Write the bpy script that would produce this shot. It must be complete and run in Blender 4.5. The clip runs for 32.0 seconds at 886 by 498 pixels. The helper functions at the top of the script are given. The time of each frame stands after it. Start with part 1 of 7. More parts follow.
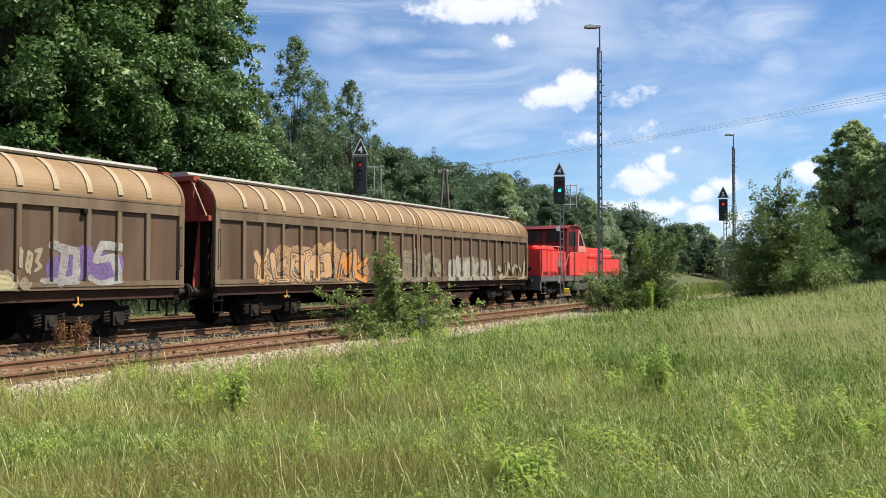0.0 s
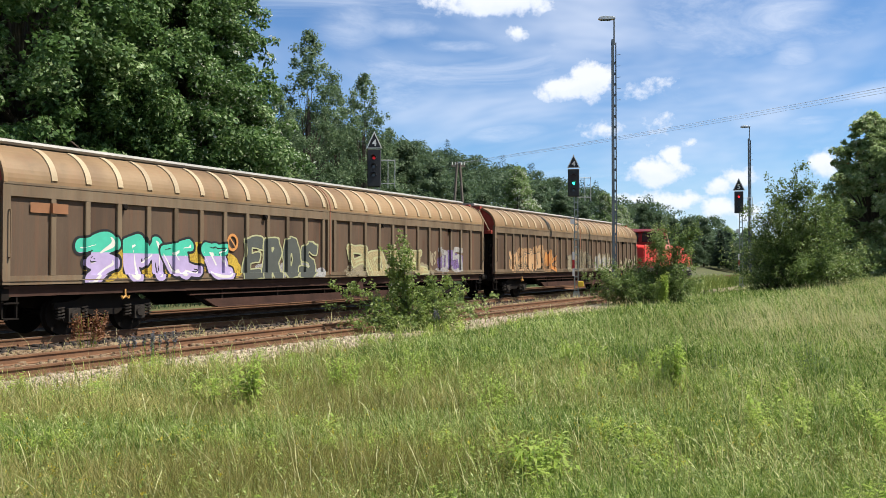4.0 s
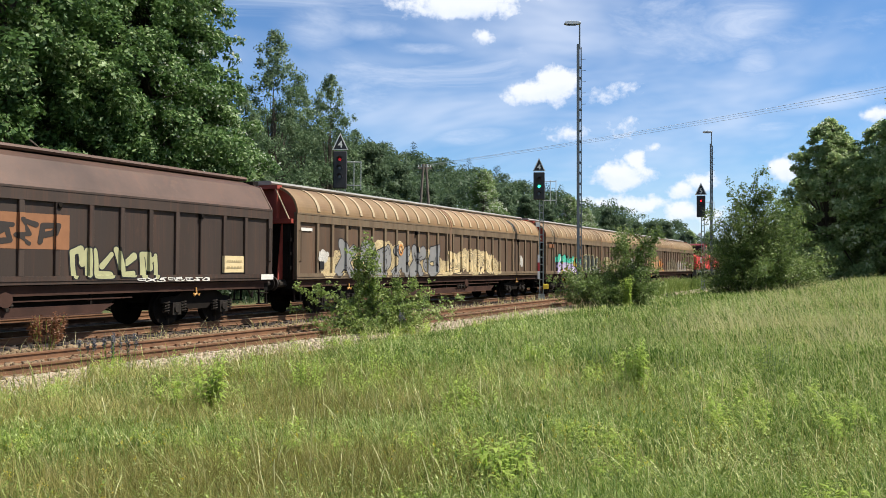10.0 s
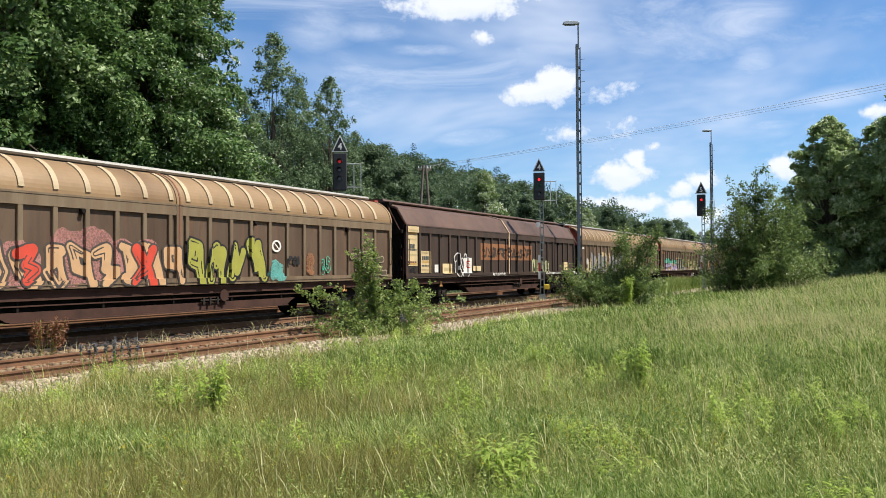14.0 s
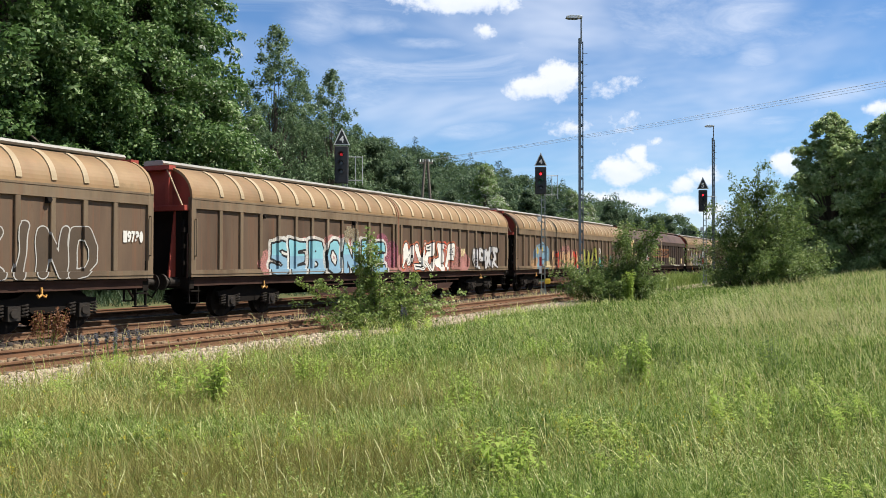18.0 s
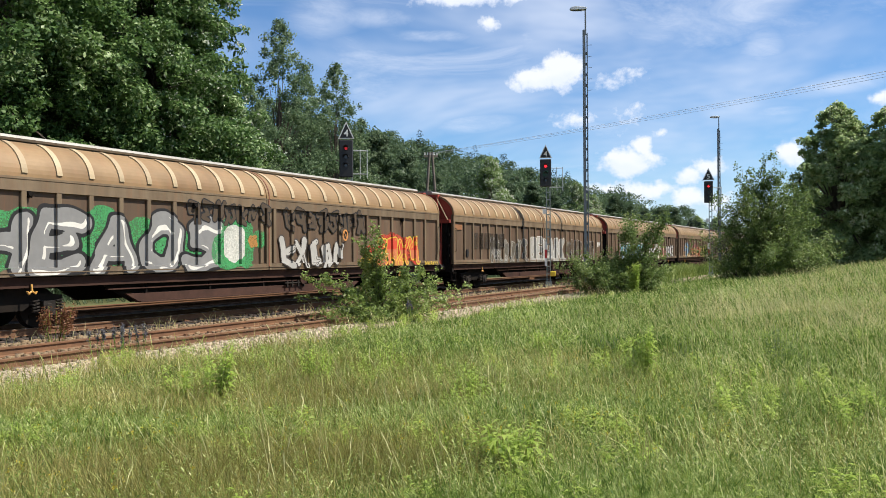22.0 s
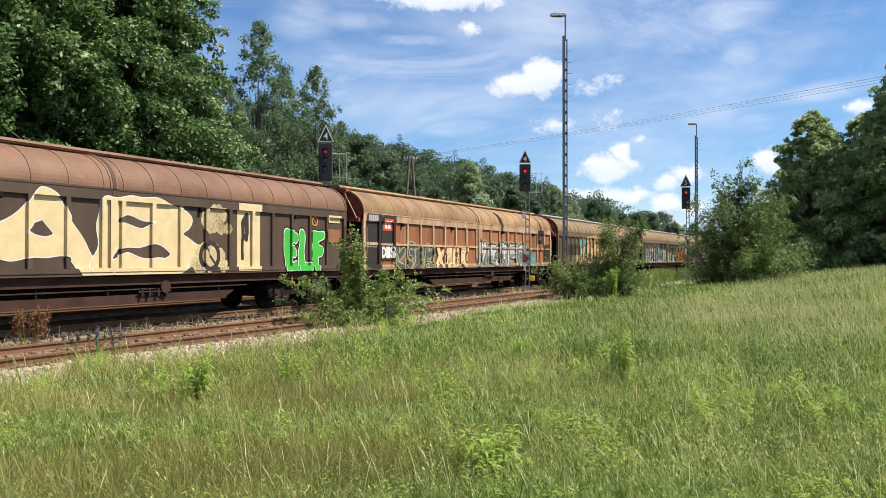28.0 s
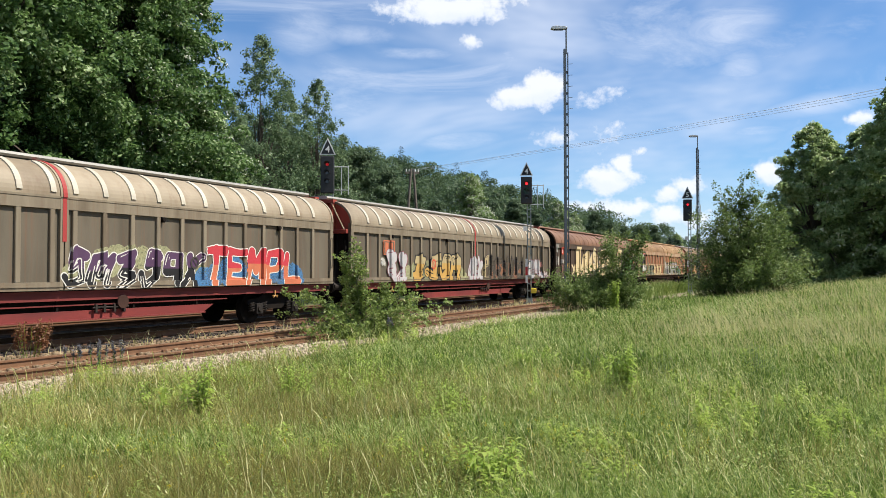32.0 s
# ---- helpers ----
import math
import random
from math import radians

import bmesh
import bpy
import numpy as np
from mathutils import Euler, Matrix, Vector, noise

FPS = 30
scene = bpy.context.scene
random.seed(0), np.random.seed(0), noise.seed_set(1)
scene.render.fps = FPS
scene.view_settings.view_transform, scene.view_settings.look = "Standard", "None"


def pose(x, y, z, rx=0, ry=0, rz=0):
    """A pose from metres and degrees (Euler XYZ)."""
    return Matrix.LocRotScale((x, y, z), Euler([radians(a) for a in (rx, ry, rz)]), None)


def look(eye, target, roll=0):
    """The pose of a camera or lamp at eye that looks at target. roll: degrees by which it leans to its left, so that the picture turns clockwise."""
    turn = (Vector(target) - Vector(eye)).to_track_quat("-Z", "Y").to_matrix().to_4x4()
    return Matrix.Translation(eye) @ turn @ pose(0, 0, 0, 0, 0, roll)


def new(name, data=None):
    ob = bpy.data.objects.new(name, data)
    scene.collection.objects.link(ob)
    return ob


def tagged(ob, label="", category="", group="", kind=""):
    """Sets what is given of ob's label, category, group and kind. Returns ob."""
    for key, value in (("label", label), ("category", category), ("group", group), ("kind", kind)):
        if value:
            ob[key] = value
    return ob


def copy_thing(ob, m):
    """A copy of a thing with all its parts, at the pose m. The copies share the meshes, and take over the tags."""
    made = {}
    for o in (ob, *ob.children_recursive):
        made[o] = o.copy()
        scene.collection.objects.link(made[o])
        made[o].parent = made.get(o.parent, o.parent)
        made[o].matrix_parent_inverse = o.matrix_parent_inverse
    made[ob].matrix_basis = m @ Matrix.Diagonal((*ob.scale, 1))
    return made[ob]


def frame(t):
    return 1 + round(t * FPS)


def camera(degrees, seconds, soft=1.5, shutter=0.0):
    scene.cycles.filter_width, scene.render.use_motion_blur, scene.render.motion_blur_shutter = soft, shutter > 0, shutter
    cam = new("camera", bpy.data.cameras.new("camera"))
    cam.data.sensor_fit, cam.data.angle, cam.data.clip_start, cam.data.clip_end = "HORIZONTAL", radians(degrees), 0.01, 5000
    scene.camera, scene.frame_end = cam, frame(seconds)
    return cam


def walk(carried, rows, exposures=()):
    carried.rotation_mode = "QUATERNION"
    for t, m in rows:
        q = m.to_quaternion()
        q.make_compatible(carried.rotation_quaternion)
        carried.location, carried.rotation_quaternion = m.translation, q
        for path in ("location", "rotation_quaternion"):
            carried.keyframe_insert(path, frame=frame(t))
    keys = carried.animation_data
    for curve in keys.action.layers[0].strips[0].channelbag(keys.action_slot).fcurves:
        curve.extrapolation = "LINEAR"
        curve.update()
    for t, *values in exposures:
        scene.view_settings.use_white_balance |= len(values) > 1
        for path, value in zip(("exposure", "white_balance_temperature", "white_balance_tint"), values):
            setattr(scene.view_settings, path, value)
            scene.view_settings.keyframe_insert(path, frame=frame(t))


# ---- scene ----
# ---- camera: a hand-held telephone on one spot, turning a little ----
EYE = (0.0, 0.0, 1.62)
cam = camera(57.0, 32.0, 0.65)


def view(turn, tilt, roll):
    """Turn in degrees left of the track's direction, tilt up, roll."""
    return pose(EYE[0], EYE[1], EYE[2], 90 + tilt, 0, turn - 90) @ pose(0, 0, 0, 0, 0, roll)


walk(cam, [(t, view(a, b, c)) for t, a, b, c in [(0, 28.86, 1.53, 0.04), (0.5, 28.82, 1.34, -0.02), (1, 28.86, 1.49, 0.04), (1.5, 29.14, 1.77, -0.07), (2, 29.37, 1.69, -0.08), (2.5, 29.38, 1.45, -0.21), (3, 29.62, 1.23, -0.21), (3.5, 29.85, 1.11, -0.05), (5.5, 29.70, 0.96, 0.06), (6, 29.60, 1.22, -0.08), (6.5, 29.39, 1.37, -0.16), (7, 29.43, 1.30, -0.23), (7.5, 29.74, 1.28, -0.18), (8, 29.69, 1.49, -0.35), (8.5, 29.01, 1.69, -0.34), (9, 28.00, 1.63, 0.00), (9.5, 27.53, 1.27, 0.11), (10, 27.44, 1.21, 0.19), (10.5, 27.47, 1.24, 0.19), (11, 27.50, 1.28, 0.08), (11.5, 27.50, 1.34, 0.00), (12, 27.47, 1.48, -0.20), (12.5, 27.47, 1.70, -0.30), (13, 27.53, 1.84, -0.17), (13.5, 27.52, 1.60, -0.18), (14, 27.48, 1.29, -0.32), (14.5, 27.46, 1.08, -0.25), (16.5, 27.71, 0.96, -0.11), (17, 27.57, 0.88, -0.15), (17.5, 27.56, 0.80, -0.06), (18, 27.56, 0.85, 0.08), (18.5, 27.56, 0.90, 0.06), (19, 27.44, 0.75, 0.14), (19.5, 27.45, 0.55, -0.05), (20, 27.69, 0.41, -0.11), (20.5, 28.06, 0.34, -0.19), (21, 28.25, 0.27, -0.12), (21.5, 28.01, 0.33, -0.31), (22, 27.93, 0.37, -0.31), (22.5, 27.91, 0.65, 0.13), (23, 27.62, 0.72, 0.44), (23.5, 27.32, 0.88, 0.61), (24, 26.93, 0.82, 0.91), (24.5, 26.77, 0.70, 1.14), (25, 27.02, 0.66, 1.03), (25.5, 27.22, 0.78, 0.84), (27.5, 26.66, 0.79, 0.21), (28, 26.47, 0.65, 0.05), (28.5, 26.34, 0.63, -0.12), (29, 26.41, 0.87, -0.10), (29.5, 26.35, 0.85, 0.18), (30, 26.36, 0.83, 0.05), (30.5, 26.24, 0.97, -0.15), (31, 26.20, 1.17, -0.21), (31.5, 26.31, 1.45, -0.14), (32, 26.59, 1.53, -0.06)]])

# ---- light ----
SUN_TO = Vector((0.24, -0.66, 1.0)).normalized()
world = bpy.data.worlds.new("summer_sky")
scene.world = world
world.use_nodes = True
scene.view_settings.exposure = 0.7


def sky_nodes():
    nt = world.node_tree
    nt.nodes.clear()
    N, L = nt.nodes.new, nt.links.new
    out, bg = N("ShaderNodeOutputWorld"), N("ShaderNodeBackground")
    sky = N("ShaderNodeTexSky")
    sky.sky_type, sky.sun_disc = "NISHITA", False
    sky.sun_elevation = math.asin(SUN_TO.z)
    sky.sun_rotation = math.atan2(SUN_TO.x, SUN_TO.y)
    sky.altitude, sky.air_density, sky.dust_density, sky.ozone_density = 400, 1.0, 0.25, 5.0
    co = N("ShaderNodeTexCoord")
    sep = N("ShaderNodeSeparateXYZ")
    L(co.outputs["Generated"], sep.inputs[0])

    def m(op, a, b=None, c=None, clamp=False):
        n = N("ShaderNodeMath")
        n.operation, n.use_clamp = op, clamp
        for i, v in enumerate((a, b, c)):
            if v is None:
                continue
            if isinstance(v, (int, float)):
                n.inputs[i].default_value = v
            else:
                L(v, n.inputs[i])
        return n.outputs[0]

    # bearing and elevation in degrees
    az = m("MULTIPLY", m("ARCTAN2", sep.outputs[1], sep.outputs[0]), 57.2958)
    el = m("MULTIPLY", m("ARCSINE", sep.outputs[2]), 57.2958)
    comb = N("ShaderNodeCombineXYZ")
    L(az, comb.inputs[0]), L(el, comb.inputs[1])

    def noise_tex(scale, sx, sy, detail, rough, turn=0.0, dist=0.0):
        mp = N("ShaderNodeMapping")
        mp.inputs["Scale"].default_value = (sx, sy, 1)
        mp.inputs["Rotation"].default_value = (0, 0, radians(turn))
        L(comb.outputs[0], mp.inputs[0])
        n = N("ShaderNodeTexNoise")
        n.inputs["Scale"].default_value, n.inputs["Detail"].default_value = scale, detail
        n.inputs["Roughness"].default_value, n.inputs["Distortion"].default_value = rough, dist
        L(mp.outputs[0], n.inputs["Vector"])
        return n.outputs["Fac"]

    def smooth(v, lo, hi):
        n = N("ShaderNodeMapRange")
        n.interpolation_type = "SMOOTHSTEP"
        n.inputs["From Min"].default_value, n.inputs["From Max"].default_value = lo, hi
        L(v, n.inputs["Value"])
        return n.outputs["Result"]

    # thin high cloud in broken streaks
    cirrus = noise_tex(0.11, 0.55, 1.5, 8, 0.62, -18, 0.8)
    wisps = noise_tex(0.30, 0.5, 1.3, 8, 0.66, 16, 1.0)
    veil = m("MULTIPLY", smooth(cirrus, 0.42, 0.76), 0.66)
    veil = m("MAXIMUM", veil, m("MULTIPLY", smooth(noise_tex(0.05, 0.6, 1.3, 5, 0.6, 24, 0.4), 0.40, 0.70), 0.72))

    def oval(a, e, wa, we, lean=0.0):
        """How far inside an oval: 1 at its middle, 0 at its edge; and the height in it, -1 to 1."""
        da, de = m("SUBTRACT", az, a), m("SUBTRACT", el, e)
        if lean:
            de = m("ADD", de, m("MULTIPLY", da, lean))
        dx, dy = m("DIVIDE", da, wa), m("DIVIDE", de, we)
        return m("SUBTRACT", 1.0, m("SQRT", m("ADD", m("MULTIPLY", dx, dx), m("MULTIPLY", dy, dy)))), dy

    for a, e, wa, we, k, lean in VEILS:
        v, _ = oval(a, e, wa * 1.5, we * 1.7, lean)
        v = m("MULTIPLY", smooth(v, 0.0, 0.9), m("ADD", 0.25 * k, m("MULTIPLY", smooth(wisps, 0.30, 0.75), 0.55 * k)))
        veil = m("MAXIMUM", veil, v)
    # fair-weather clouds: heaped ovals with billowing edges, grey at the base
    billow = m("ADD", m("MULTIPLY", m("SUBTRACT", noise_tex(0.75, 1.0, 1.1, 8, 0.58), 0.5), 2.0), m("MULTIPLY", m("SUBTRACT", noise_tex(2.4, 1.0, 1.1, 5, 0.6), 0.5), 0.5))
    puff, rise = None, None
    for a, e, wa, we, k in CLOUDS:
        v, dy = oval(a, e, wa * 1.25, we * 1.25)
        v = m("MULTIPLY", v, k)
        w = m("MULTIPLY", m("MAXIMUM", m("ADD", v, 0.15), 0.0), dy)
        puff = v if puff is None else m("MAXIMUM", puff, v)
        rise = w if rise is None else m("ADD", rise, w)
    shape = m("ADD", puff, billow)
    puffs = m("MULTIPLY", smooth(shape, -0.10, 0.85), 0.96)
    haze = m("MULTIPLY", m("SUBTRACT", 1.0, smooth(el, -1.0, 8.0)), 0.62)
    cover = m("MAXIMUM", veil, m("MAXIMUM", puffs, haze), clamp=True)
    lit = smooth(m("ADD", m("ADD", rise, m("MULTIPLY", billow, 0.35)), m("MULTIPLY", shape, 0.25)), -0.35, 0.45)
    tone = N("ShaderNodeMix")
    tone.data_type = "RGBA"
    tone.inputs["A"].default_value, tone.inputs["B"].default_value = (6.9, 7.5, 8.7, 1), (7.9, 8.15, 8.6, 1)
    L(m("MULTIPLY", smooth(puffs, 0.25, 0.9), m("ADD", 0.25, m("MULTIPLY", lit, 0.75))), tone.inputs["Factor"])
    mix = N("ShaderNodeMix")
    mix.data_type = "RGBA"
    L(cover, mix.inputs["Factor"])
    clear = N("ShaderNodeMix")
    clear.data_type, clear.blend_type = "RGBA", "MULTIPLY"
    clear.inputs["Factor"].default_value, clear.inputs["B"].default_value = 1.0, (0.84, 1.02, 1.15, 1)
    L(sky.outputs[0], clear.inputs["A"])
    L(clear.outputs["Result"], mix.inputs["A"])
    L(tone.outputs["Result"], mix.inputs["B"])
    bg.inputs["Strength"].default_value = 0.078
    L(mix.outputs["Result"], bg.inputs[0])
    L(bg.outputs[0], out.inputs[0])


# bearing, elevation, half width, half height (degrees), strength
CLOUDS = [(25.9, 17.9, 5.2, 1.0, 1.5), (24.65, 15.8, 1.0, 0.55, 0.9), (19.5, 12.6, 1.4, 1.35, 1.6), (21.5, 12.0, 1.75, 0.85, 1.4), (22.7, 11.7, 0.8, 0.6, 0.9),
          (16.2, 11.7, 1.0, 0.6, 0.75), (14.3, 12.05, 0.9, 0.55, 0.65), (15.1, 6.25, 2.0, 1.0, 1.6), (14.2, 7.2, 0.75, 0.9, 1.3), (16.1, 6.6, 1.1, 0.7, 1.2),
          (9.9, 5.7, 1.15, 0.75, 1.2), (11.1, 5.2, 1.2, 0.65, 1.1), (18.7, 9.3, 1.6, 0.65, 0.55), (15.1, 9.4, 1.6, 0.9, 0.55), (13.0, 8.05, 0.6, 0.4, 0.6),
          (16.6, 4.4, 1.8, 0.6, 0.9), (14.0, 4.2, 2.4, 0.8, 0.95), (10.6, 3.6, 2.7, 0.9, 1.0), (15.4, 2.9, 2.6, 0.6, 0.9), (4.7, 6.4, 0.95, 0.8, 1.4), (-0.7, 9.5, 0.8, 0.5, 1.3),
          (-9, 9.0, 6, 2.5, 1.2), (-25, 14, 8, 3, 1.2), (60, 20, 9, 3.5, 1.2), (95, 12, 9, 3, 1.2),
          (140, 24, 12, 4, 1.2), (-70, 30, 12, 5, 1.2), (-120, 16, 12, 4, 1.2), (175, 12, 9, 3, 1.2)]
# thin veils: bearing, elevation, half width, half height, strength, lean
VEILS = [(11.7, 15.0, 3.4, 1.0, 0.75, 0.15), (7.4, 15.8, 3.3, 1.6, 0.85, 0.2), (6.5, 12.8, 1.6, 1.5, 0.7, 0.0), (25.4, 9.1, 3.0, 0.6, 0.8, 0.05), (32.0, 11.2, 2.9, 0.7, 0.7, 0.1),
         (32.8, 16.2, 3.6, 0.6, 0.6, 0.0), (28.4, 15.0, 3.6, 0.4, 0.6, 0.0), (19.0, 15.4, 2.4, 1.3, 0.6, 0.3), (1.7, 10.5, 4.5, 0.6, 0.7, 0.12), (5.7, 9.1, 2.2, 0.35, 0.6, 0.0),
         (36.3, 16.4, 2.4, 1.6, 0.65, 0.0), (17.0, 9.0, 4.5, 1.5, 0.5, 0.0), (13.0, 10.8, 4.0, 1.2, 0.4, 0.0), (21.0, 17.5, 4.0, 1.0, 0.5, 0.0)]
sky_nodes()
sun = new("sun", bpy.data.lights.new("sun", "SUN"))
sun.data.energy, sun.data.angle, sun.data.color = 4.8, radians(0.53), (1.0, 0.95, 0.86)
sun.matrix_world = look(tuple(SUN_TO * 60), (0, 0, 0))


# ---- materials ----
def rgb(c):
    return (c[0], c[1], c[2], 1)


def surface(name, base, other, scale=1.2, rough=0.75, bump=0.15, metal=0.0, stretch=(1, 1, 1), fine=30.0, spot=None, jitter=0.12, spec=0.4,
            lo=0.38, hi=0.68, coords="Object", wear=None):
    """Painted or bare surface: two colours in large stains, fine grain, an optional third colour in spots, relief."""
    mt = bpy.data.materials.new(name)
    mt.use_nodes = True
    nt = mt.node_tree
    N, L = nt.nodes.new, nt.links.new
    p = nt.nodes["Principled BSDF"]
    co, mp = N("ShaderNodeTexCoord"), N("ShaderNodeMapping")
    mp.inputs["Scale"].default_value = stretch
    L(co.outputs[coords], mp.inputs[0])
    info = N("ShaderNodeObjectInfo")
    shift = N("ShaderNodeVectorMath")
    shift.operation = "MULTIPLY_ADD"
    shift.inputs[1].default_value = (37.0, 17.0, 53.0)
    L(info.outputs["Random"], shift.inputs[0]), L(mp.outputs[0], shift.inputs[2])
    vec = shift.outputs[0] if coords == "Object" else mp.outputs[0]

    def noise_tex(s, d, r=0.6):
        n = N("ShaderNodeTexNoise")
        n.inputs["Scale"].default_value, n.inputs["Detail"].default_value, n.inputs["Roughness"].default_value = s, d, r
        L(vec, n.inputs["Vector"])
        return n.outputs["Fac"]

    def ramp(v, a, b):
        n = N("ShaderNodeMapRange")
        n.inputs["From Min"].default_value, n.inputs["From Max"].default_value = a, b
        L(v, n.inputs["Value"])
        return n.outputs["Result"]

    def blend(f, a, b, kind="MIX"):
        n = N("ShaderNodeMix")
        n.data_type, n.blend_type = "RGBA", kind
        for key, v in (("Factor", f), ("A", a), ("B", b)):
            if isinstance(v, float):
                n.inputs[key].default_value = v
            elif isinstance(v, tuple):
                n.inputs[key].default_value = rgb(v)
            else:
                L(v, n.inputs[key])
        return n.outputs["Result"]

    big, small = noise_tex(scale, 6), noise_tex(fine, 4)
    col = blend(ramp(big, lo, hi), base, other)
    col = blend(ramp(small, 0.35, 0.75), col, blend(0.35, col, other), "MIX")
    if spot:
        col = blend(ramp(noise_tex(scale * 2.3, 7, 0.7), 0.58, 0.66), col, spot)
    if wear:
        # rust bleeding downwards and soot in large clouds
        mp2, run, soot_shade = N("ShaderNodeMapping"), N("ShaderNodeTexNoise"), N("ShaderNodeTexNoise")
        mp2.inputs["Scale"].default_value = (2.6, 2.6, 0.35)
        L(vec, mp2.inputs[0]), L(mp2.outputs[0], run.inputs["Vector"]), L(vec, soot_shade.inputs["Vector"])
        run.inputs["Scale"].default_value, run.inputs["Detail"].default_value, run.inputs["Roughness"].default_value = 1.3, 8, 0.7
        soot_shade.inputs["Scale"].default_value, soot_shade.inputs["Detail"].default_value = 0.45, 7
        low = blend(0.62, col, wear)
        col = blend(ramp(run.outputs["Fac"], 0.50, 0.72), col, low)
        dark = blend(1.0, col, (0.62, 0.57, 0.52), "MULTIPLY")
        col = blend(ramp(soot_shade.outputs["Fac"], 0.50, 0.72), col, dark)
    if jitter:
        hsv = N("ShaderNodeHueSaturation")
        val = N("ShaderNodeMapRange")
        val.inputs["To Min"].default_value, val.inputs["To Max"].default_value = 1 - jitter, 1 + jitter
        L(info.outputs["Random"], val.inputs["Value"])
        L(val.outputs["Result"], hsv.inputs["Value"])
        L(col, hsv.inputs["Color"])
        col = hsv.outputs["Color"]
    L(col, p.inputs["Base Color"])
    rr = N("ShaderNodeMapRange")
    rr.inputs["To Min"].default_value, rr.inputs["To Max"].default_value = max(0.05, rough - 0.12), min(1.0, rough + 0.12)
    L(big, rr.inputs["Value"]), L(rr.outputs["Result"], p.inputs["Roughness"])
    p.inputs["Metallic"].default_value = metal
    p.inputs["Specular IOR Level"].default_value = spec
    if bump:
        bp = N("ShaderNodeBump")
        bp.inputs["Strength"].default_value, bp.inputs["Distance"].default_value = bump, 0.02
        L(small, bp.inputs["Height"]), L(bp.outputs[0], p.inputs["Normal"])
    return mt


def leafy(name, col, col2, pale=None, trans=0.45, rough=0.5, patch=0.25, single=0.5, broad=0.6, speck=0.0, grain=22.0):
    """Leaves or grass: two greens from blade to blade and in patches, some light passing through."""
    mt = bpy.data.materials.new(name)
    mt.use_nodes = True
    nt = mt.node_tree
    N, L = nt.nodes.new, nt.links.new
    p = nt.nodes["Principled BSDF"]
    geo, co = N("ShaderNodeNewGeometry"), N("ShaderNodeTexCoord")
    no = N("ShaderNodeTexNoise")
    no.inputs["Scale"].default_value, no.inputs["Detail"].default_value = patch, 4
    L(co.outputs["Object"], no.inputs["Vector"])
    add = N("ShaderNodeMath")
    add.operation = "MULTIPLY_ADD"
    add.inputs[1].default_value = single
    L(geo.outputs["Random Per Island"], add.inputs[0])
    far = N("ShaderNodeMapRange")
    far.inputs["To Max"].default_value = broad
    tuft, both = N("ShaderNodeTexNoise"), N("ShaderNodeMath")
    tuft.inputs["Scale"].default_value, tuft.inputs["Detail"].default_value = patch * 14, 2
    L(co.outputs["Object"], tuft.inputs["Vector"])
    both.operation = "MULTIPLY_ADD"
    both.inputs[1].default_value = 0.45
    L(tuft.outputs["Fac"], both.inputs[0]), L(no.outputs["Fac"], both.inputs[2])
    far.inputs["From Min"].default_value, far.inputs["From Max"].default_value = 0.55, 0.95
    L(both.outputs[0], far.inputs["Value"]), L(far.outputs["Result"], add.inputs[2])
    if speck:
        dots, lift, sub = N("ShaderNodeTexNoise"), N("ShaderNodeMath"), N("ShaderNodeMath")
        dots.inputs["Scale"].default_value, dots.inputs["Detail"].default_value = grain, 1
        L(co.outputs["Object"], dots.inputs["Vector"])
        sub.operation, lift.operation = "SUBTRACT", "MULTIPLY_ADD"
        sub.inputs[1].default_value, lift.inputs[1].default_value = 0.5, speck
        L(dots.outputs["Fac"], sub.inputs[0]), L(sub.outputs[0], lift.inputs[0]), L(add.outputs[0], lift.inputs[2])
        add = lift
    rp = N("ShaderNodeValToRGB")
    e = rp.color_ramp.elements
    e[0].position, e[0].color, e[1].position, e[1].color = 0.1, rgb(col), 0.75, rgb(col2)
    if pale:
        q = e.new(0.93)
        q.color = rgb(pale)
    L(add.outputs[0], rp.inputs[0])
    L(rp.outputs[0], p.inputs["Base Color"])
    p.inputs["Roughness"].default_value = rough
    p.inputs["Specular IOR Level"].default_value = 0.3
    tr, mx = N("ShaderNodeBsdfTranslucent"), N("ShaderNodeMixShader")
    L(rp.outputs[0], tr.inputs[0])
    mx.inputs[0].default_value = trans
    L(p.outputs[0], mx.inputs[1]), L(tr.outputs[0], mx.inputs[2])
    L(mx.outputs[0], nt.nodes["Material Output"].inputs["Surface"])
    return mt


def glow(name, col, strength):
    mt = bpy.data.materials.new(name)
    mt.use_nodes = True
    p = mt.node_tree.nodes["Principled BSDF"]
    p.inputs["Base Color"].default_value = rgb(col)
    p.inputs["Emission Color"].default_value, p.inputs["Emission Strength"].default_value = rgb(col), strength
    return mt


